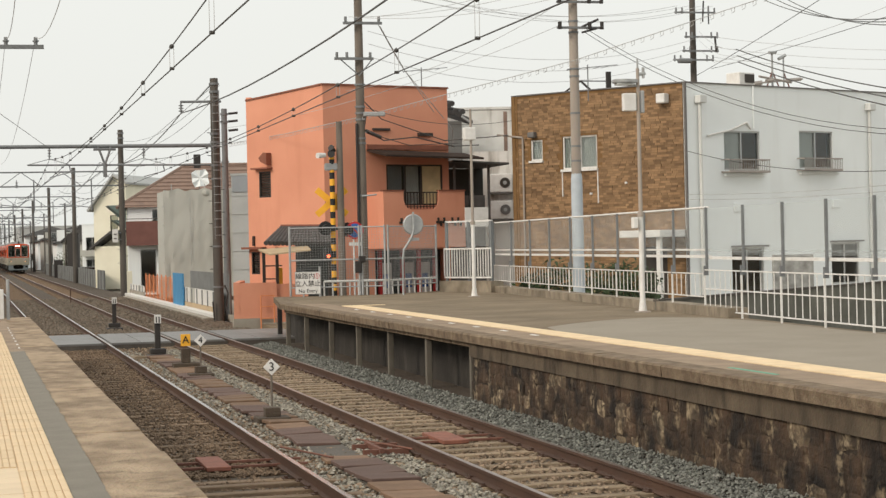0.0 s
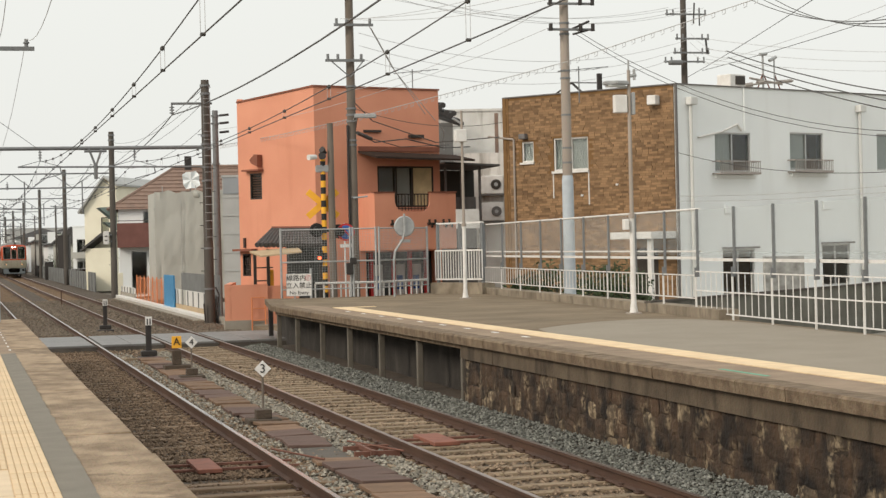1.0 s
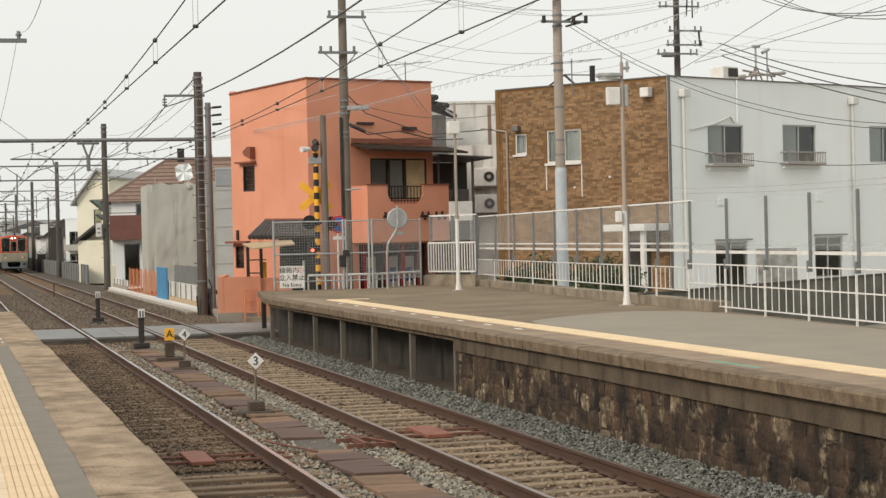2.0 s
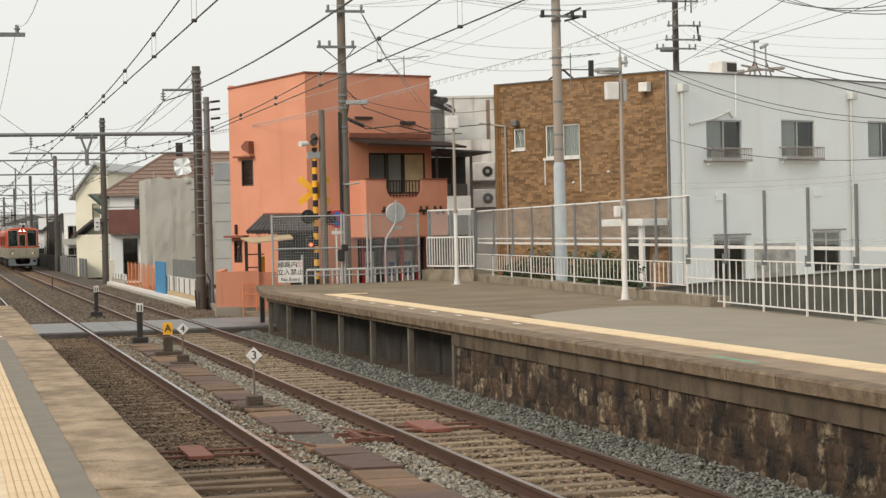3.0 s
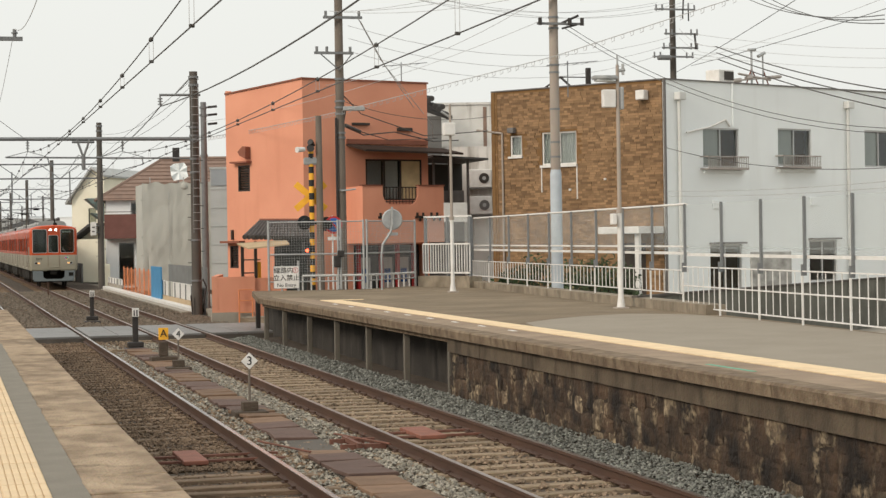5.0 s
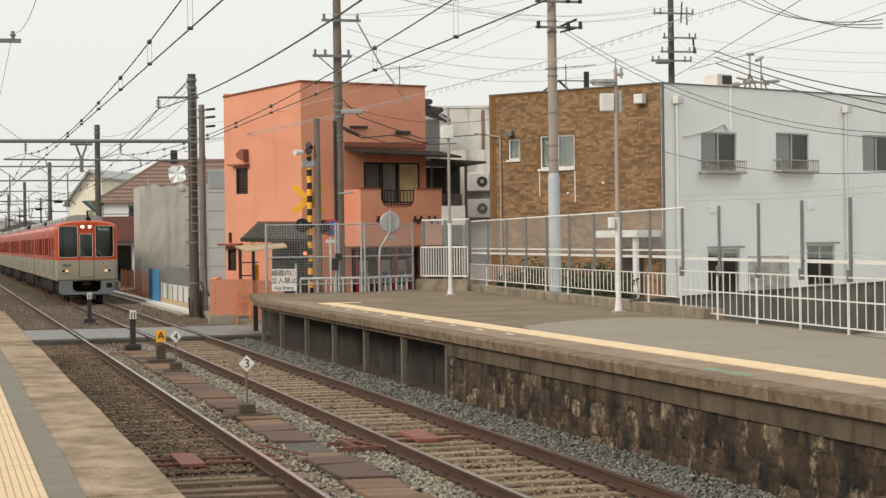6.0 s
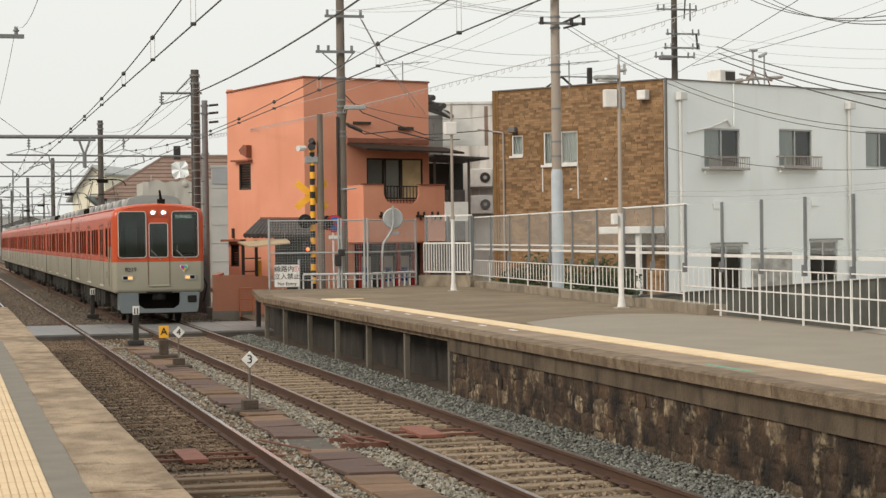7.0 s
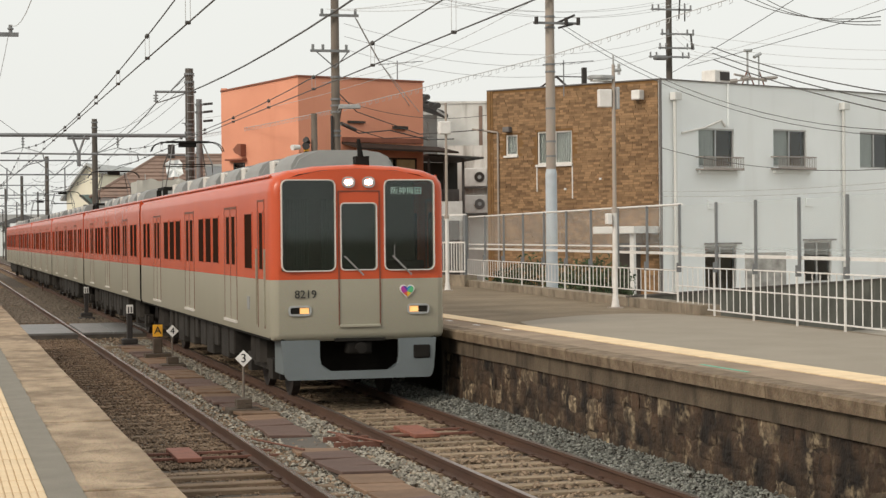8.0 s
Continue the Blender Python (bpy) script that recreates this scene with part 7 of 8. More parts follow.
wire("power_line", "thin pale power line over the houses", sag((15.7, 47.3, 8.4), (9.75, 70.8, 7.2), 0.4), 0.0075, WIRE_PALE)
wire("power_line", "thin pale power line over the houses", sag((15.7, 47.3, 9.0), (13.0, 63.5, 8.0), 0.4), 0.0075, WIRE_PALE)
wire("power_line", "pale twisted service line to the houses", [(12.75, 56.6, 9.5), (14.0, 59.0, 8.5), (17.2, 66.0, 7.0), (19.0, 72.0, 6.6)], 0.014, WIRE_PALE)
wire("power_line", "pale twisted service line to the houses", [(12.8, 56.6, 9.45), (14.2, 59.2, 8.3), (17.6, 66.0, 6.8), (19.2, 72.0, 6.4)], 0.012, WIRE_PALE)
for dz in (0.0, 0.12):
    wire("service_line", "dark service line in front of the white wall", sag((16.35, 47.3, 8.35 - dz), (21.5, 36.0, 4.8 - dz), 0.85), 0.009)
wire("service_line", "dark service line in front of the white wall", sag((21.66, 53.14, 5.25), (22.2, 38.0, 4.1), 0.35), 0.01)
for z in (3.9, 3.75):
    wire("service_line", "thin pale line in front of the white wall", sag((21.66, 53.14, z), (22.2, 38.0, z - 0.1), 0.1), 0.0075, WIRE_PALE)
for i in range(3):
    wire("power_line", "thick dark power line from the street pole", sag((22.44 + 0.03 * i, 51.0, 8.17 - 0.19 * i), (21.9 + 0.4 * i, 38.8, 5.8 - 0.3 * i), 0.15), 0.017)
    wire("power_line", "thick dark power line from the street pole", sag((27.9, 66.9, 10.6 - 0.35 * i), (22.44 + 0.03 * i, 51.0, 8.17 - 0.19 * i), 0.2), 0.0075, WIRE_PALE)
    wire("power_line", "dark power line high over the building", sag((25.0 + 0.3 * i, 55.4, 10.45 + 0.1 * i), (21.9, 39.8, 7.75 - 0.1 * i), 0.35), 0.013)
for i in range(3):
    wire("power_line", "thin pale power line over the white building", sag((28.5, 66.9, 9.6 + 0.4 * i), (40, 62, 9.0 + 0.35 * i), 0.4), 0.0075, WIRE_PALE)
wire("power_line", "thin pale power line over the white building", sag((28.5, 66.9, 9.4), (24.5, 40.5, 9.1), 0.2), 0.0075, WIRE_PALE)
wire("power_line", "grey power line over the white building", sag((27.75, 66.9, 8.89), (22.4, 45.0, 8.95), 0.05), 0.011)
wire("power_line", "grey power line over the white building", sag((28.38, 66.9, 9.15), (26.1, 45.6, 8.98), 0.08), 0.011)
# cable slung on rings
route = [(9.77, 69.8, 6.54), (10.9, 63.5, 6.52), (12.15, 56.8, 6.62), (13.92, 52.19, 6.98), (15.92, 46.9, 7.4), (17.3, 43.6, 7.85), (18.54, 40.67, 8.25), (19.6, 38.0, 8.8)]
cab = wire("slung_cable", "grey cable hung on rings between street poles", route, 0.011, WIRE_PALE)
for a, b in zip(route, route[1:]):
    a, b = Vector(a), Vector(b)
    k = max(2, int((b - a).length / 0.34))
    for i in range(k):
        p = a.lerp(b, (i + 0.5) / k)
        part("hanger_ring", rods((p + Vector((-0.04, 0, 0)), p + Vector((-0.04, 0, -0.085)), 0.007), (p + Vector((0.04, 0, 0)), p + Vector((0.04, 0, -0.085)), 0.007), (p + Vector((-0.045, 0, -0.13)), p + Vector((0.045, 0, -0.085)), 0.007), n=4), WIRE_PALE, cab)
# loose cables on the orange house
for pts, r in (([(12.3, 56.7, 6.62), (13.2, 61.2, 6.5), (14.2, 62.6, 6.2), (15.5, 63.3, 6.35), (17.0, 63.8, 6.05), (18.6, 66.0, 6.2)], 0.022), ([(12.3, 56.7, 6.2), (13.8, 62.5, 6.4), (15.2, 63.0, 6.05), (17.2, 63.8, 6.15)], 0.016), ([(17.5, 58.5, 6.1), (17.2, 60.5, 6.15), (16.5, 63.0, 6.2), (14.0, 62.0, 6.9), (12.2, 56.9, 7.2)], 0.018)):
    wire("service_cable", "sagging black service cable on the house front", pts, r)
wire("service_cable", "sagging black service cable on the house front", sag((12.3, 56.7, 6.9), (17.7, 58.7, 6.6), 0.3), 0.009)
tagged(part("cable_joint", rods(((13.3, 61.3, 6.45), (14.0, 62.3, 6.3), 0.07), n=8), WIRE), "black cable joint sleeve on the service cable", "cable joint")
for x, y, z in ((16.1, 64.6, 8.2), (19.3, 55.5, 7.4)):
    ant = thing("tv_aerial", "thin television aerial on a roof mast", "aerial", group="tv aerials")
    part("mast", rods(((x, y, z - 0.4), (x, y, z + 0.75), 0.02), n=6), POST_GREY, ant)
    part("boom", rods(((x - 0.7, y, z + 0.6), (x + 0.9, y - 0.3, z + 0.72), 0.014), n=5), POST_GREY, ant)
    for i in range(5):
        part("element", rods(((x - 0.6 + 0.3 * i, y - 0.35, z + 0.6 + 0.02 * i), (x - 0.6 + 0.3 * i, y + 0.35, z + 0.6 + 0.02 * i), 0.008), n=4), POST_GREY, ant)
al = thing("roof_cable_stand", "cluttered cable stand on the brick building's roof", "cable stand")
part("stand_post", boxed((20.2, 20.34, 56.2, 56.34, 7.2, 8.0)), DARK_STEEL, al)
part("stand_arm", rods(((19.0, 57.3, 7.35), (19.5, 56.8, 7.75), 0.03), ((19.5, 56.8, 7.75), (19.75, 56.6, 7.45), 0.04), ((19.5, 56.8, 7.75), (20.3, 56.3, 7.7), 0.02), n=6), DARK_STEEL, al)


# ---- platform furniture on the far side ----
def lamp_post(x, y, z0, joint, top, head):
    p = thing("platform_lamp", "slim pale lamp post on the platform", "lamp post", group="platform lamp posts")
    part("lower_post", rods(((x, y, z0), (x, y, joint), 0.056, 0.05), ((x, y, z0), (x, y, z0 + 0.25), 0.09, 0.056), n=14), WHITE, p, smooth=True)
    part("upper_post", rods(((x, y, joint), (x, y, top), 0.042, 0.034), n=12), POLE_PALE, p, smooth=True)
    part("post_collar", rods(((x, y, joint - 0.05), (x, y, joint + 0.05), 0.066), n=14), POLE_PALE, p)
    part("base_plate", boxed((x - 0.13, x + 0.13, y - 0.13, y + 0.13, z0 - 0.01, z0 + 0.03), bevel=0.01), POLE_PALE, p)
    if head:
        h = part("lamp_arm", rods(((x, y, top - 0.35), (x - 0.4, y + 0.08, top - 0.3), 0.025), n=8), GALV, p)
        bm = bmesh.new()
        prism(bm, [(x - 0.52, y - 0.06), (x - 0.3, y - 0.14), (x - 0.02, y - 0.1), (x - 0.02, y + 0.16), (x - 0.3, y + 0.2), (x - 0.52, y + 0.14)], top - 0.3, top - 0.22)
        bmesh.ops.bevel(bm, geom=list(bm.edges), offset=0.02, segments=2, affect="EDGES")
        part("lamp_head", bm, GALV, h)
        part("lamp_lens", boxed((x - 0.46, x - 0.1, y - 0.08, y + 0.12, top - 0.34, top - 0.3), bevel=0.01), CURTAIN, h)
        part("finial", rods(((x, y, top), (x, y, top + 0.2), 0.02), ((x + 0.02, y, top - 0.12), (x + 0.16, y, top - 0.1), 0.035), ((x + 0.12, y, top - 0.2), (x + 0.12, y, top + 0.02), 0.03), n=8), GALV, p)
        part("switch_box", boxed((x - 0.32, x - 0.05, y - 0.05, y + 0.1, top - 0.86, top - 0.5), bevel=0.02), WHITE, p, "white switch box")
        part("switch_box", boxed((x + 0.05, x + 0.12, y - 0.05, y + 0.1, top - 0.9, top - 0.45), bevel=0.02), GALV, p)
        part("meter_box", boxed((x - 0.19, x - 0.09, y - 0.1, y + 0.06, 2.78, 3.0), bevel=0.015), WHITE, p)
    else:
        part("lamp_head", boxed((x - 0.2, x + 0.12, y - 0.12, y + 0.12, top - 0.85, top - 0.5), bevel=0.03), WHITE, p)
        part("lamp_arm", rods(((x, y, top - 0.35), (x - 0.25, y, top - 0.2), 0.03), ((x, y, top - 0.5), (x, y, top), 0.03), n=6), GALV, p)
    return p


lamp_post(13.16, 34.8, 1.085, 3.06, 6.0, True)
lamp_post(13.36, 48.2, 1.085, 3.1, 6.2, False)


def fence_x(y):
    return 13.0 + 0.08 * (y - 24.5)


def platform_fence():
    f = thing("platform_fence", "white steel railing with clear barrier sheets on grey posts", "fence")
    ys = [16.9, 18.9, 20.9, 22.9, 24.8, 26.7, 28.65, 30.65, 32.75, 34.85, 36.95, 39.1, 41.3, 43.5, 45.75, 48.05, 50.5, 53.0]
    for i, y in enumerate(ys):
        x = fence_x(y)
        low = y < 31
        z0 = p2_top(y) if low else 1.27
        zt = p2_top(y) + 1.25 if low else 2.3
        top = 3.14
        part("white_post", boxed((x - 0.015, x + 0.015, y - 0.015, y + 0.015, z0, zt - 0.3)), WHITE, f)
        part("grey_post", boxed((x + 0.025, x + 0.068, y - 0.022, y + 0.022, zt - 0.45, top)), POST_GREY, f)
        part("clamp_plate", boxed((x - 0.018, x + 0.07, y - 0.02, y + 0.02, zt - 0.46, zt - 0.28)), POST_GREY, f)
        if i + 1 == len(ys):
            break
        y1 = ys[i + 1]
        m, l = side((fence_x(y), y), (fence_x(y1), y1))
        m = pose(fence_x(y), y, 0, 0, 0, math.degrees(math.atan2(y1 - y, fence_x(y1) - fence_x(y))))
        if low:
            rails = (z0 + 0.1, z0 + 0.5, z0 + 0.86)
            bars = (z0 + 0.1, z0 + 0.86)
        else:
            rails = (1.43, 1.87)
            bars = (1.43, 1.87)
        for z in rails:
            part("rail", boxed((0.03, l - 0.03, -0.012, 0.012, z - 0.011, z + 0.011), m=m), WHITE, f)
        k = int(l / 0.3)
        for j in range(1, k):
            xx = l * j / k
            part("bar", boxed((xx - 0.007, xx + 0.007, -0.007, 0.007, bars[0] + 0.018, bars[1] - 0.018), m=m), WHITE, f)
        zb = 2.17 if not low else p2_top(y) + 1.06
        part("band_rail", boxed((0, l, -0.14, -0.08, zb, zb + 0.055), m=m), WHITE, f)
        part("band_rail", boxed((0, l, -0.13, -0.09, zb + 0.14, zb + 0.175), m=m), WHITE if not low else SCREEN, f)
        part("barrier_sheet", boxed((0.01, l - 0.01, -0.105, -0.1, zb + 0.08, 3.12), m=m), SCREEN, f, "clear barrier sheet")
        if y > 32:
            part("top_rail", rods((m @ Vector((0, -0.1, 3.14)), m @ Vector((l, -0.1, 3.14)), 0.022), n=8), WHITE, f)
    g = thing("platform_railing", "dense white railing on the concrete plinth", "railing")
    m, l = side((14.05, 54.0), (14.98, 52.1))
    for z in (1.5, 2.36):
        part("rail", boxed((0, l, -0.02, 0.02, z, z + 0.05), m=m), WHITE, g)
    for j in range(19):
        xx = l * j / 18
        part("bar", boxed((xx - 0.014, xx + 0.014, -0.014, 0.014, 1.56, 2.36), m=m), WHITE, g)
    for xx in (0.05, l / 2, l - 0.05):
        part("grey_post", boxed((xx - 0.04, xx + 0.04, 0.03, 0.1, 1.42, 3.2), m=m), POST_GREY, g)
    part("barrier_sheet", boxed((0.02, l - 0.02, 0.05, 0.056, 2.45, 3.18), m=m), SCREEN, g, "clear barrier sheet")
    part("top_rail", boxed((0, l, 0.04, 0.09, 3.18, 3.23), m=m), WHITE, g)


platform_fence()


def mesh_fence(name, label, p0, p1, z0, z1, cell, gate=False):
    f = thing(name, label, "fence", group="platform end fences")
    m = pose(p0[0], p0[1], 0, 0, 0, math.degrees(math.atan2(p1[1] - p0[1], p1[0] - p0[0])))
    l = math.hypot(p1[0] - p0[0], p1[1] - p0[1])
    for x in (0.0, l):
        part("fence_post", rods((m @ Vector((x, 0, z0)), m @ Vector((x, 0, z1 + 0.05)), 0.035), n=10), GALV, f)
    for z in (z0 + 0.25, z1, (z0 + z1) / 2 + 0.05):
        part("fence_rail", rods((m @ Vector((0, 0, z)), m @ Vector((l, 0, z)), 0.02), n=8), GALV, f)
    bm = bmesh.new()
    k = int(l / cell)
    for i in range(1, k):
        x = l * i / k
        box(bm, x - 0.003, x + 0.003, 0.02, 0.026, z0 + 0.25, z1, m=m)
    k = int((z1 - z0 - 0.25) / cell)
    for i in range(k):
        z = z0 + 0.25 + (z1 - z0 - 0.25) * i / k
        box(bm, 0, l, 0.026, 0.032, z - 0.0028, z + 0.0028, m=m)
    tagged(part("wire_mesh", bm, GALV, f), kind="stuff")
    return f


mesh_fence("mesh_fence", "galvanised mesh fence at the platform end", (9.2, 53.4), (11.2, 53.0), 1.1, 3.1, 0.075)
mesh_fence("mesh_gate", "galvanised mesh gate at the platform end", (11.28, 53.0), (11.95, 52.9), 1.1, 3.1, 0.075)
mesh_fence("mesh_fence", "galvanised mesh fence at the platform end", (12.05, 52.9), (14.05, 55.0), 1.1, 3.1, 0.075)
rl = thing("low_pipe_rail", "low white pipe rail along the platform end", "railing")
for a, b in (((10.3, 53.9), (12.3, 53.5)), ((12.3, 53.5), (14.1, 55.3))):
    part("rail", rods(((a[0], a[1], 1.5), (b[0], b[1], 1.5), 0.035), n=8), WHITE, rl)
    for i in range(8):
        p = Vector(a).lerp(Vector(b), i / 8)
        part("bar", rods(((p.x, p.y, 1.0), (p.x, p.y, 1.5), 0.025), n=6), WHITE, rl)
lock = tagged(part("gate_lock", boxed((11.05, 11.25, 52.85, 52.95, 1.75, 2.1), bevel=0.03), DARK_STEEL), "black gate latch on the mesh gate", "latch")
part("keeper", boxed((11.16, 11.36, 52.84, 52.94, 2.05, 2.25), bevel=0.03), DARK_STEEL, lock)


# ---- signs and signals ----
def no_entry_sign():
    s = thing("no_entry_sign", "white notice board with black writing on the end fence", "sign")
    m = pose(9.66, 53.08, 1.49, 0, 0, -12) @ Matrix.Scale(0.87, 4)
    part("board", boxed((-0.43, 0.43, 0, 0.02, -0.38, 0.38), m=m, bevel=0.006), WHITE, s)
    part("board_rim", boxed((-0.43, 0.43, -0.004, 0.0, -0.38, -0.365), (-0.43, 0.43, -0.004, 0.0, 0.365, 0.38), (-0.43, -0.415, -0.004, 0.0, -0.38, 0.38), (0.415, 0.43, -0.004, 0.0, -0.38, 0.38), m=m), GALV, s)
    letters("線路内", 0.22, BLACK, "writing", s, m @ pose(-0.09, -0.006, 0.22))
    letters("①", 0.22, RED_SIGN, "writing", s, m @ pose(0.31, -0.006, 0.22))
    letters("立入禁止", 0.22, BLACK, "writing", s, m @ pose(0, -0.006, -0.03))
    letters("No Entry", 0.17, BLACK, "writing", s, m @ pose(0, -0.006, -0.27))
    part("sign_post", rods((m @ Vector((-0.15, 0.04, -0.5)), m @ Vector((-0.15, 0.04, 0.4)), 0.025), (m @ Vector((0.4, 0.05, -0.5)), m @ Vector((0.4, 0.05, 0.55)), 0.035), n=8), GALV, s)


no_entry_sign()


def diamond_marker(x, y, text, top):
    s = thing("track_marker", "small white diamond marker with a black number", "sign", group="track markers")
    part("foot", boxed((x - 0.26, x + 0.26, y - 0.24, y + 0.24, -0.25, -0.06), bevel=0.02), BALLAST_BED, s)
    part("foot_block", boxed((x - 0.12, x + 0.12, y - 0.11, y + 0.11, -0.06, 0.08), bevel=0.01), BALLAST_BED, s)
    part("stem", rods(((x, y, 0.1), (x, y, top - 0.1), 0.018), n=8), POLE_BROWN, s)
    m = pose(x, y - 0.045, top, 0, 0, -8)
    part("plate", boxed((-0.093, 0.093, 0, 0.012, -0.093, 0.093), m=m @ pose(0, 0, 0, 0, 45, 0), bevel=0.004), WHITE, s)
    letters(text, 0.19, BLACK, "numeral", s, m @ pose(0, -0.004, 0))


diamond_marker(4.54, 28.3, "3", 0.71)
diamond_marker(4.74, 38.9, "4", 0.63)
s = thing("track_marker", "yellow square marker with a black letter on a brown stand", "sign", group="track markers")
part("foot", boxed((4.45, 5.05, 41.45, 41.9, -0.25, 0.0), bevel=0.02), BALLAST_BED, s)
part("stand", boxed((4.64, 4.84, 41.55, 41.75, 0.0, 0.33), bevel=0.02), BALLAST_BED, s)
part("plate", boxed((4.62, 4.84, 41.5, 41.52, 0.38, 0.65), bevel=0.006), YELLOW, s, "yellow plate")
letters("A", 0.23, BLACK, "letter", s, pose(4.73, 41.49, 0.52, 0, 0, -6))
for x, y, top in ((4.65, 47.0, 0.92), (4.9, 64.4, 0.95)):
    s = thing("marker_post", "dark post with a white number plate between the tracks", "post", group="marker posts")
    part("foot", boxed((x - 0.28, x + 0.28, y - 0.25, y + 0.25, -0.25, -0.1), bevel=0.03), DARK_STEEL, s)
    if y < 60:
        part("foot_board", boxed((x - 0.62, x + 0.45, y - 0.5, y - 0.36, -0.22, -0.1), (x - 0.7, x - 0.5, y - 0.55, y + 0.5, -0.24, -0.13), bevel=0.01), SLEEPER, s, "pale timber footing")
    part("foot_block", boxed((x - 0.2, x + 0.2, y - 0.15, y + 0.15, -0.08, 0.06), bevel=0.03), DARK_STEEL, s)
    part("stem", boxed((x - 0.07, x + 0.07, y - 0.07, y + 0.07, 0.0, top - 0.2), bevel=0.02), DARK_STEEL, s)
    part("plate", boxed((x - 0.085, x + 0.085, y - 0.13, y - 0.1, top - 0.22, top), bevel=0.008), WHITE, s)
    part("plate_bar", boxed((x - 0.05, x - 0.02, y - 0.136, y - 0.13, top - 0.2, top - 0.05), (x + 0.02, x + 0.05, y - 0.136, y - 0.13, top - 0.2, top - 0.05)), DARK_STEEL, s)
s = tagged(part("track_stake", boxed((5.3, 5.36, 100, 100.06, -0.3, 0.55)), RUST), "small rusty stake between the tracks", "stake")


def crossing_signal():
    s = thing("crossing_signal", "black and yellow level-crossing signal with warning cross", "crossing signal")
    x, y = 10.84, 55.05
    for i in range(29):
        z = -0.2 + 0.2 * i
        part("pole_band", rods(((x, y, z), (x, y, z + 0.2), 0.08), n=12), YELLOW if i % 2 else BLACK, s)
    for a in (-40, 40):
        part("cross_board", boxed((-0.6, 0.6, -0.02, 0.0, -0.1, 0.1), m=pose(x, y + (0.14 if a > 0 else 0.165), 3.9, 0, a, -10), bevel=0.005), YELLOW, s, "yellow warning board")
    for dx, z in ((-0.24, 3.1), (0.44, 3.05)):
        hood = part("lamp_hood", rods(((x + dx, y - 0.05, z), (x + dx, y - 0.28, z - 0.02), 0.12, 0.14), ((x + dx, y, z), (x + dx, y - 0.04, z), 0.22), n=16), BLACK, s, "", True)
    part("lamp_arm", rods(((x - 0.24, y, 3.1), (x + 0.44, y, 3.05), 0.04), n=8), BLACK, s)
    hd = part("lamp_housing", boxed((x - 0.3, x - 0.08, y - 0.12, y + 0.1, 2.08, 2.5), bevel=0.03), BLACK, s)
    part("lamp_lens", rods(((x - 0.19, y - 0.14, 2.25), (x - 0.19, y - 0.1, 2.25), 0.05), n=14), LAMP_RED, hd, "lit red lamp")
    bm = bmesh.new()
    prism(bm, [(x - 0.22, y - 0.1), (x + 0.26, y - 0.1), (x + 0.26, y + 0.1), (x - 0.22, y + 0.1)], 4.86, 5.08)
    bmesh.ops.bevel(bm, geom=list(bm.edges), offset=0.03, segments=2, affect="EDGES")
    part("bell_box", bm, GALV, s)
    part("speaker_horn", rods(((x - 0.05, y, 5.3), (x - 0.05, y - 0.2, 5.36), 0.05, 0.12), ((x + 0.1, y, 5.45), (x - 0.05, y - 0.15, 5.55), 0.04, 0.1), n=12), DARK_STEEL, s)
    part("camera_head", rods(((x - 0.25, y - 0.2, 5.32), (x - 0.5, y - 0.35, 5.3), 0.07, 0.09), n=10), WHITE, s)


crossing_signal()
up4 = utility_pole(11.08, 55.0, 6.35, 0.11, POLE_BROWN, "slim concrete post behind the crossing signal")
nps = thing("no_parking_sign", "round blue sign with a red rim on a thin post", "sign")
part("post", rods(((11.45, 54.95, 0), (11.45, 54.95, 3.3), 0.03), n=8), WHITE, nps)
part("disc_rim", rods(((11.48, 54.9, 3.02), (11.48, 54.92, 3.02), 0.27), n=28), RED_SIGN, nps, "red rim")
part("disc", rods(((11.48, 54.885, 3.02), (11.48, 54.9, 3.02), 0.21), n=28), BLUE_SIGN, nps, "blue disc")
part("slash", boxed((-0.22, 0.22, -0.01, 0.0, -0.025, 0.025), m=pose(11.48, 54.884, 3.02, 0, 45, 0)), RED_SIGN, nps)
part("sub_plate", boxed((11.3, 11.65, 54.9, 54.92, 2.55, 2.66)), WHITE, nps)
mir = thing("traffic_mirror", "round grey traffic mirror, seen from behind, on a bent pipe", "mirror")
bm = bmesh.new()
tube(bm, [(12.3, 52.1, 0.9), (12.3, 52.1, 2.1), (12.34, 52.1, 2.4), (12.58, 52.1, 2.75), (12.64, 52.1, 2.95), (12.64, 52.1, 3.5)], 0.035, 8)
part("pipe", bm, GALV, mir)
part("disc", rods(((12.66, 52.16, 3.13), (12.66, 52.2, 3.13), 0.28, 0.31), n=28), GALV, mir)
part("mount_plate", boxed((12.5, 12.82, 52.14, 52.16, 2.66, 2.75)), GALV, mir)

ps = thing("platform_end_notice", "white notice on a thin post at the near platform's end", "sign")
part("post", rods(((0.92, 44.5, P1_TOP), (0.92, 44.5, 1.95), 0.04), n=8), GALV, ps)
part("board", boxed((0.3, 0.82, 44.4, 44.43, 1.02, 1.72), bevel=0.01), WHITE, ps)
for z in (1.15, 1.35):
    part("writing_bar", boxed((0.4, 0.72, 44.39, 44.4, z, z + 0.06)), BLACK, ps)

# added out of view: keeps bright horizon sky off the train's glossy side
tagged(part("unseen_reflection_wall", boxed((-9.4, -9.0, 44, 330, -0.42, 6.0)), SHEET), "long plain wall out of view, added to darken the train's reflections", "wall", kind="structure")

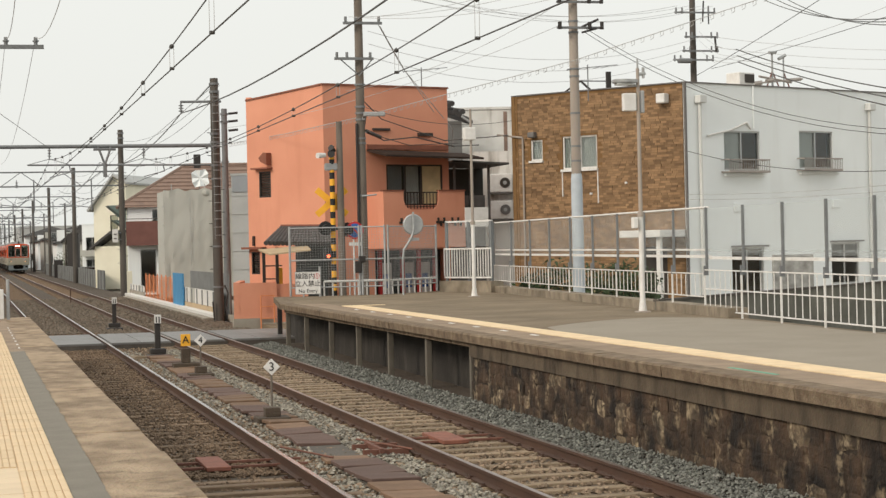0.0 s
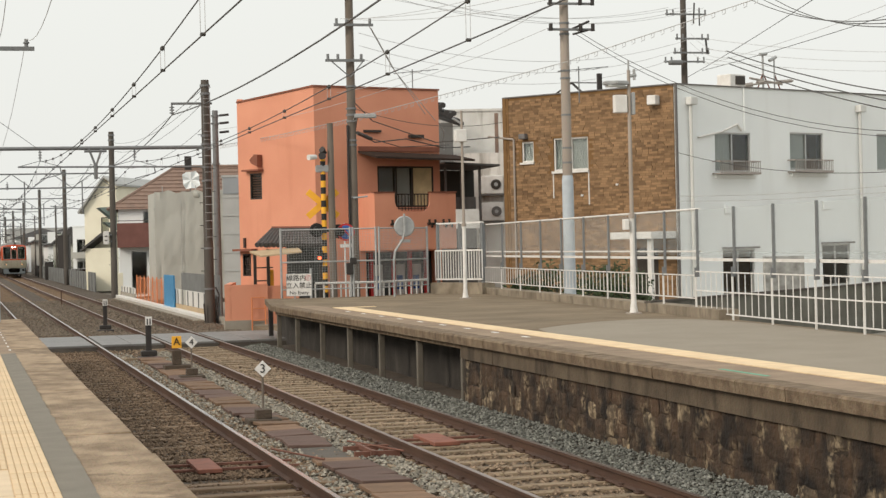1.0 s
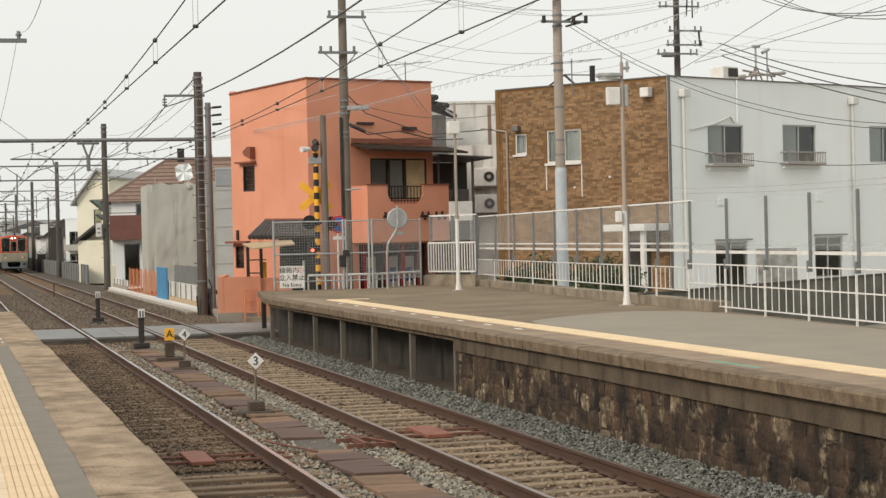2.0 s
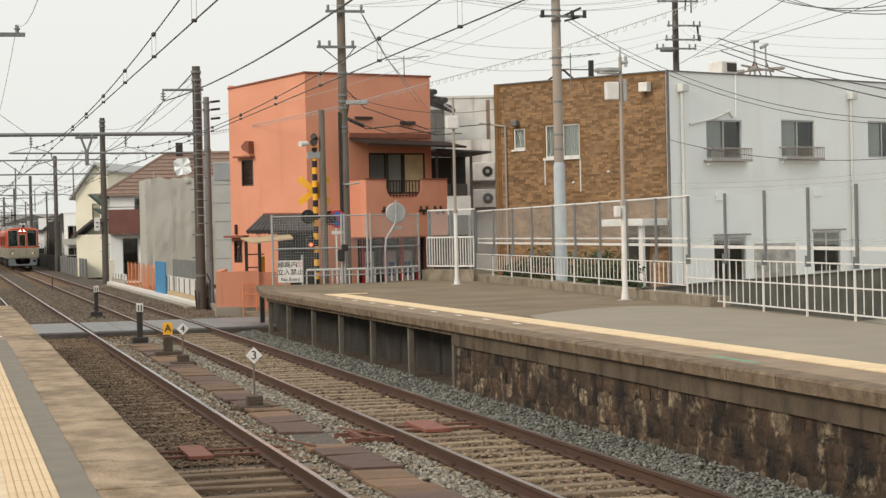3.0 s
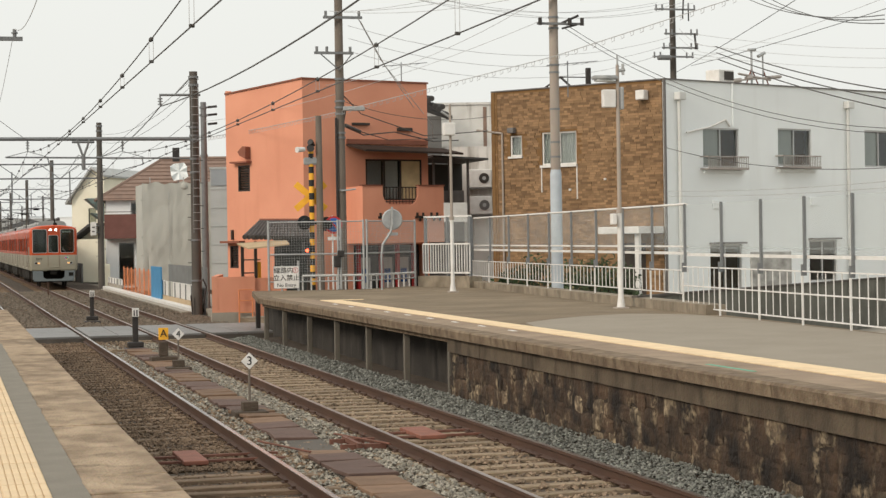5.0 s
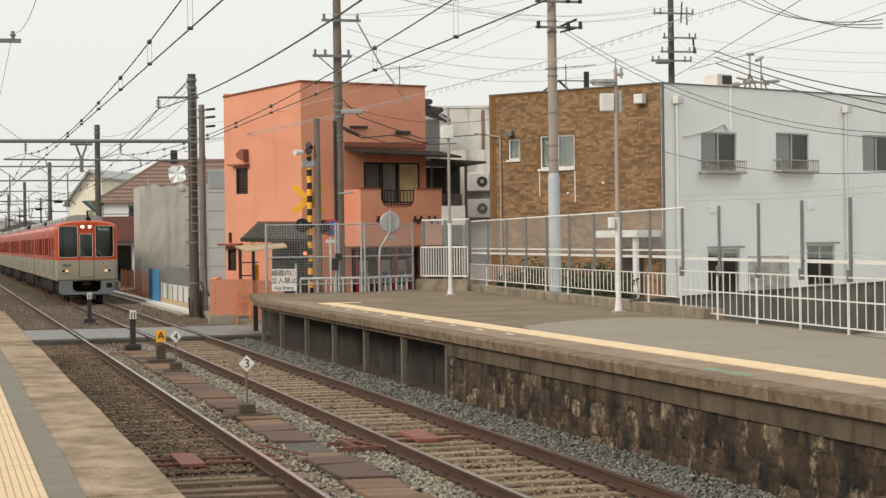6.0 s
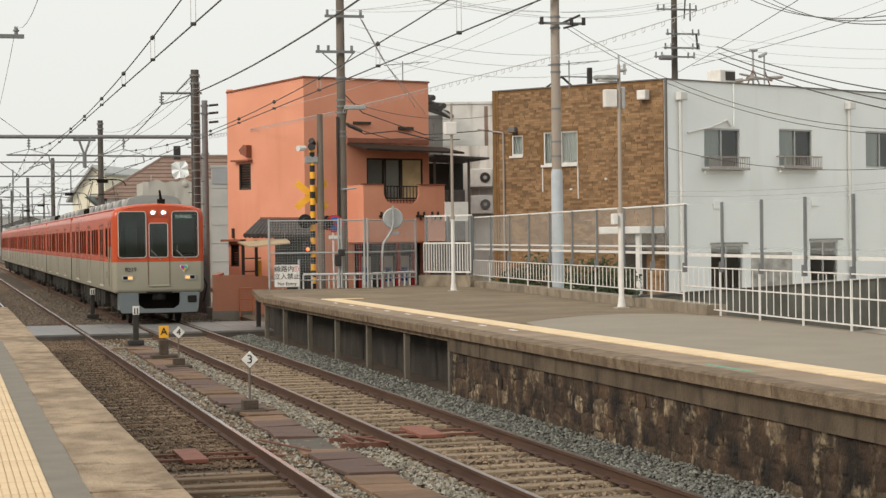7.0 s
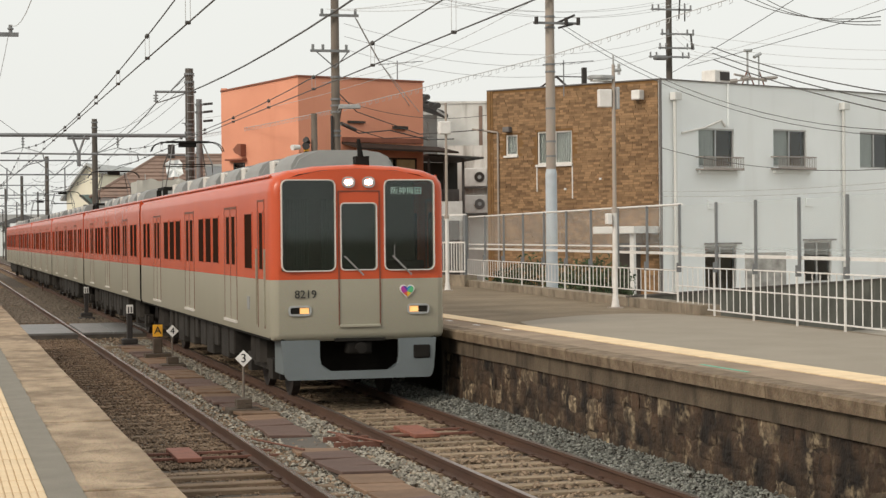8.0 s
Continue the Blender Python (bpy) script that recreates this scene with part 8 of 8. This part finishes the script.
# low wall and planting behind the far platform
lw = thing("yard_wall", "low grey-green panelled yard wall behind the platform fence", "wall", kind="structure")
m, l = side((13.75, 35.5), (27.0, 47.0))
k = 9
for i in range(k):
    xa, xb = l * i / k, l * (i + 1) / k
    part("wall_panel", boxed((xa + 0.01, xb - 0.01, 0.0, 0.06, -0.3, 1.26), (xa + 0.01, xb - 0.01, -0.015, 0.0, 0.55, 0.6), m=m), YARD, lw)
part("wall_cap", boxed((0, l, -0.04, 0.1, 1.262, 1.31), m=m), CONCRETE_DARK, lw)
tagged(part("mottled_panel", boxed((18.9, 19.95, 41.0, 41.1, -0.1, 2.1)), mat("mottled", (0.42, 0.42, 0.4), (0.17, 0.165, 0.155), 5, 0.9, 0.3, amount=0.5)), "mottled grey and white garden panel", "panel")
tagged(part("notice_plate", boxed((18.0, 18.5, 52.5, 52.53, 0.9, 1.25)), CREAM), "small cream notice behind the railing", "sign")

def bush(x, y, z, r, n):
    p = thing("bush", "dense dark green bush behind the fence", "bush", group="bushes")
    bm = bmesh.new()
    for i in range(5):
        rod(bm, (x, y, z), (x + random.uniform(-r, r) * 0.6, y + random.uniform(-r, r) * 0.6, z + r * 1.2), 0.03, 0.01, n=5)
    part("stem", bm, POLE_CONC, p)
    v, f = [], []
    for i in range(n):
        d = Vector((random.gauss(0, 1), random.gauss(0, 1), random.gauss(0, 0.8))).normalized() * r * random.uniform(0.45, 1.08)
        c = Vector((x, y, z + r)) + d
        a, b = Vector((random.gauss(0, 1), random.gauss(0, 1), random.gauss(0, 1))).normalized(), Vector((random.gauss(0, 1), random.gauss(0, 1), random.gauss(0, 1))).normalized()
        k = len(v)
        s = random.uniform(0.05, 0.1)
        v += [c - a * s, c + b * s * 0.5, c + a * s, c - b * s * 0.5]
        f.append((k, k + 1, k + 2, k + 3))
    me = bpy.data.meshes.new("leaves")
    me.from_pydata([tuple(q) for q in v], [], f)
    me.materials.append(LEAF)
    ob = new("leaves", me)
    ob.parent = p
    tagged(ob, kind="stuff")


for x, y, z, r in ((17.0, 51.5, -0.03, 1.05), (17.8, 50.0, -0.03, 1.0), (18.7, 50.6, -0.03, 1.0), (16.6, 53.0, -0.03, 0.8), (10.6, 202, -0.43, 1.6)):
    bush(x, y, z, r, 1500)


def motions():
    walk(train, [(t, pose(6.33, y, 0.0)) for t, y in TRAIN_WAY])


motions()
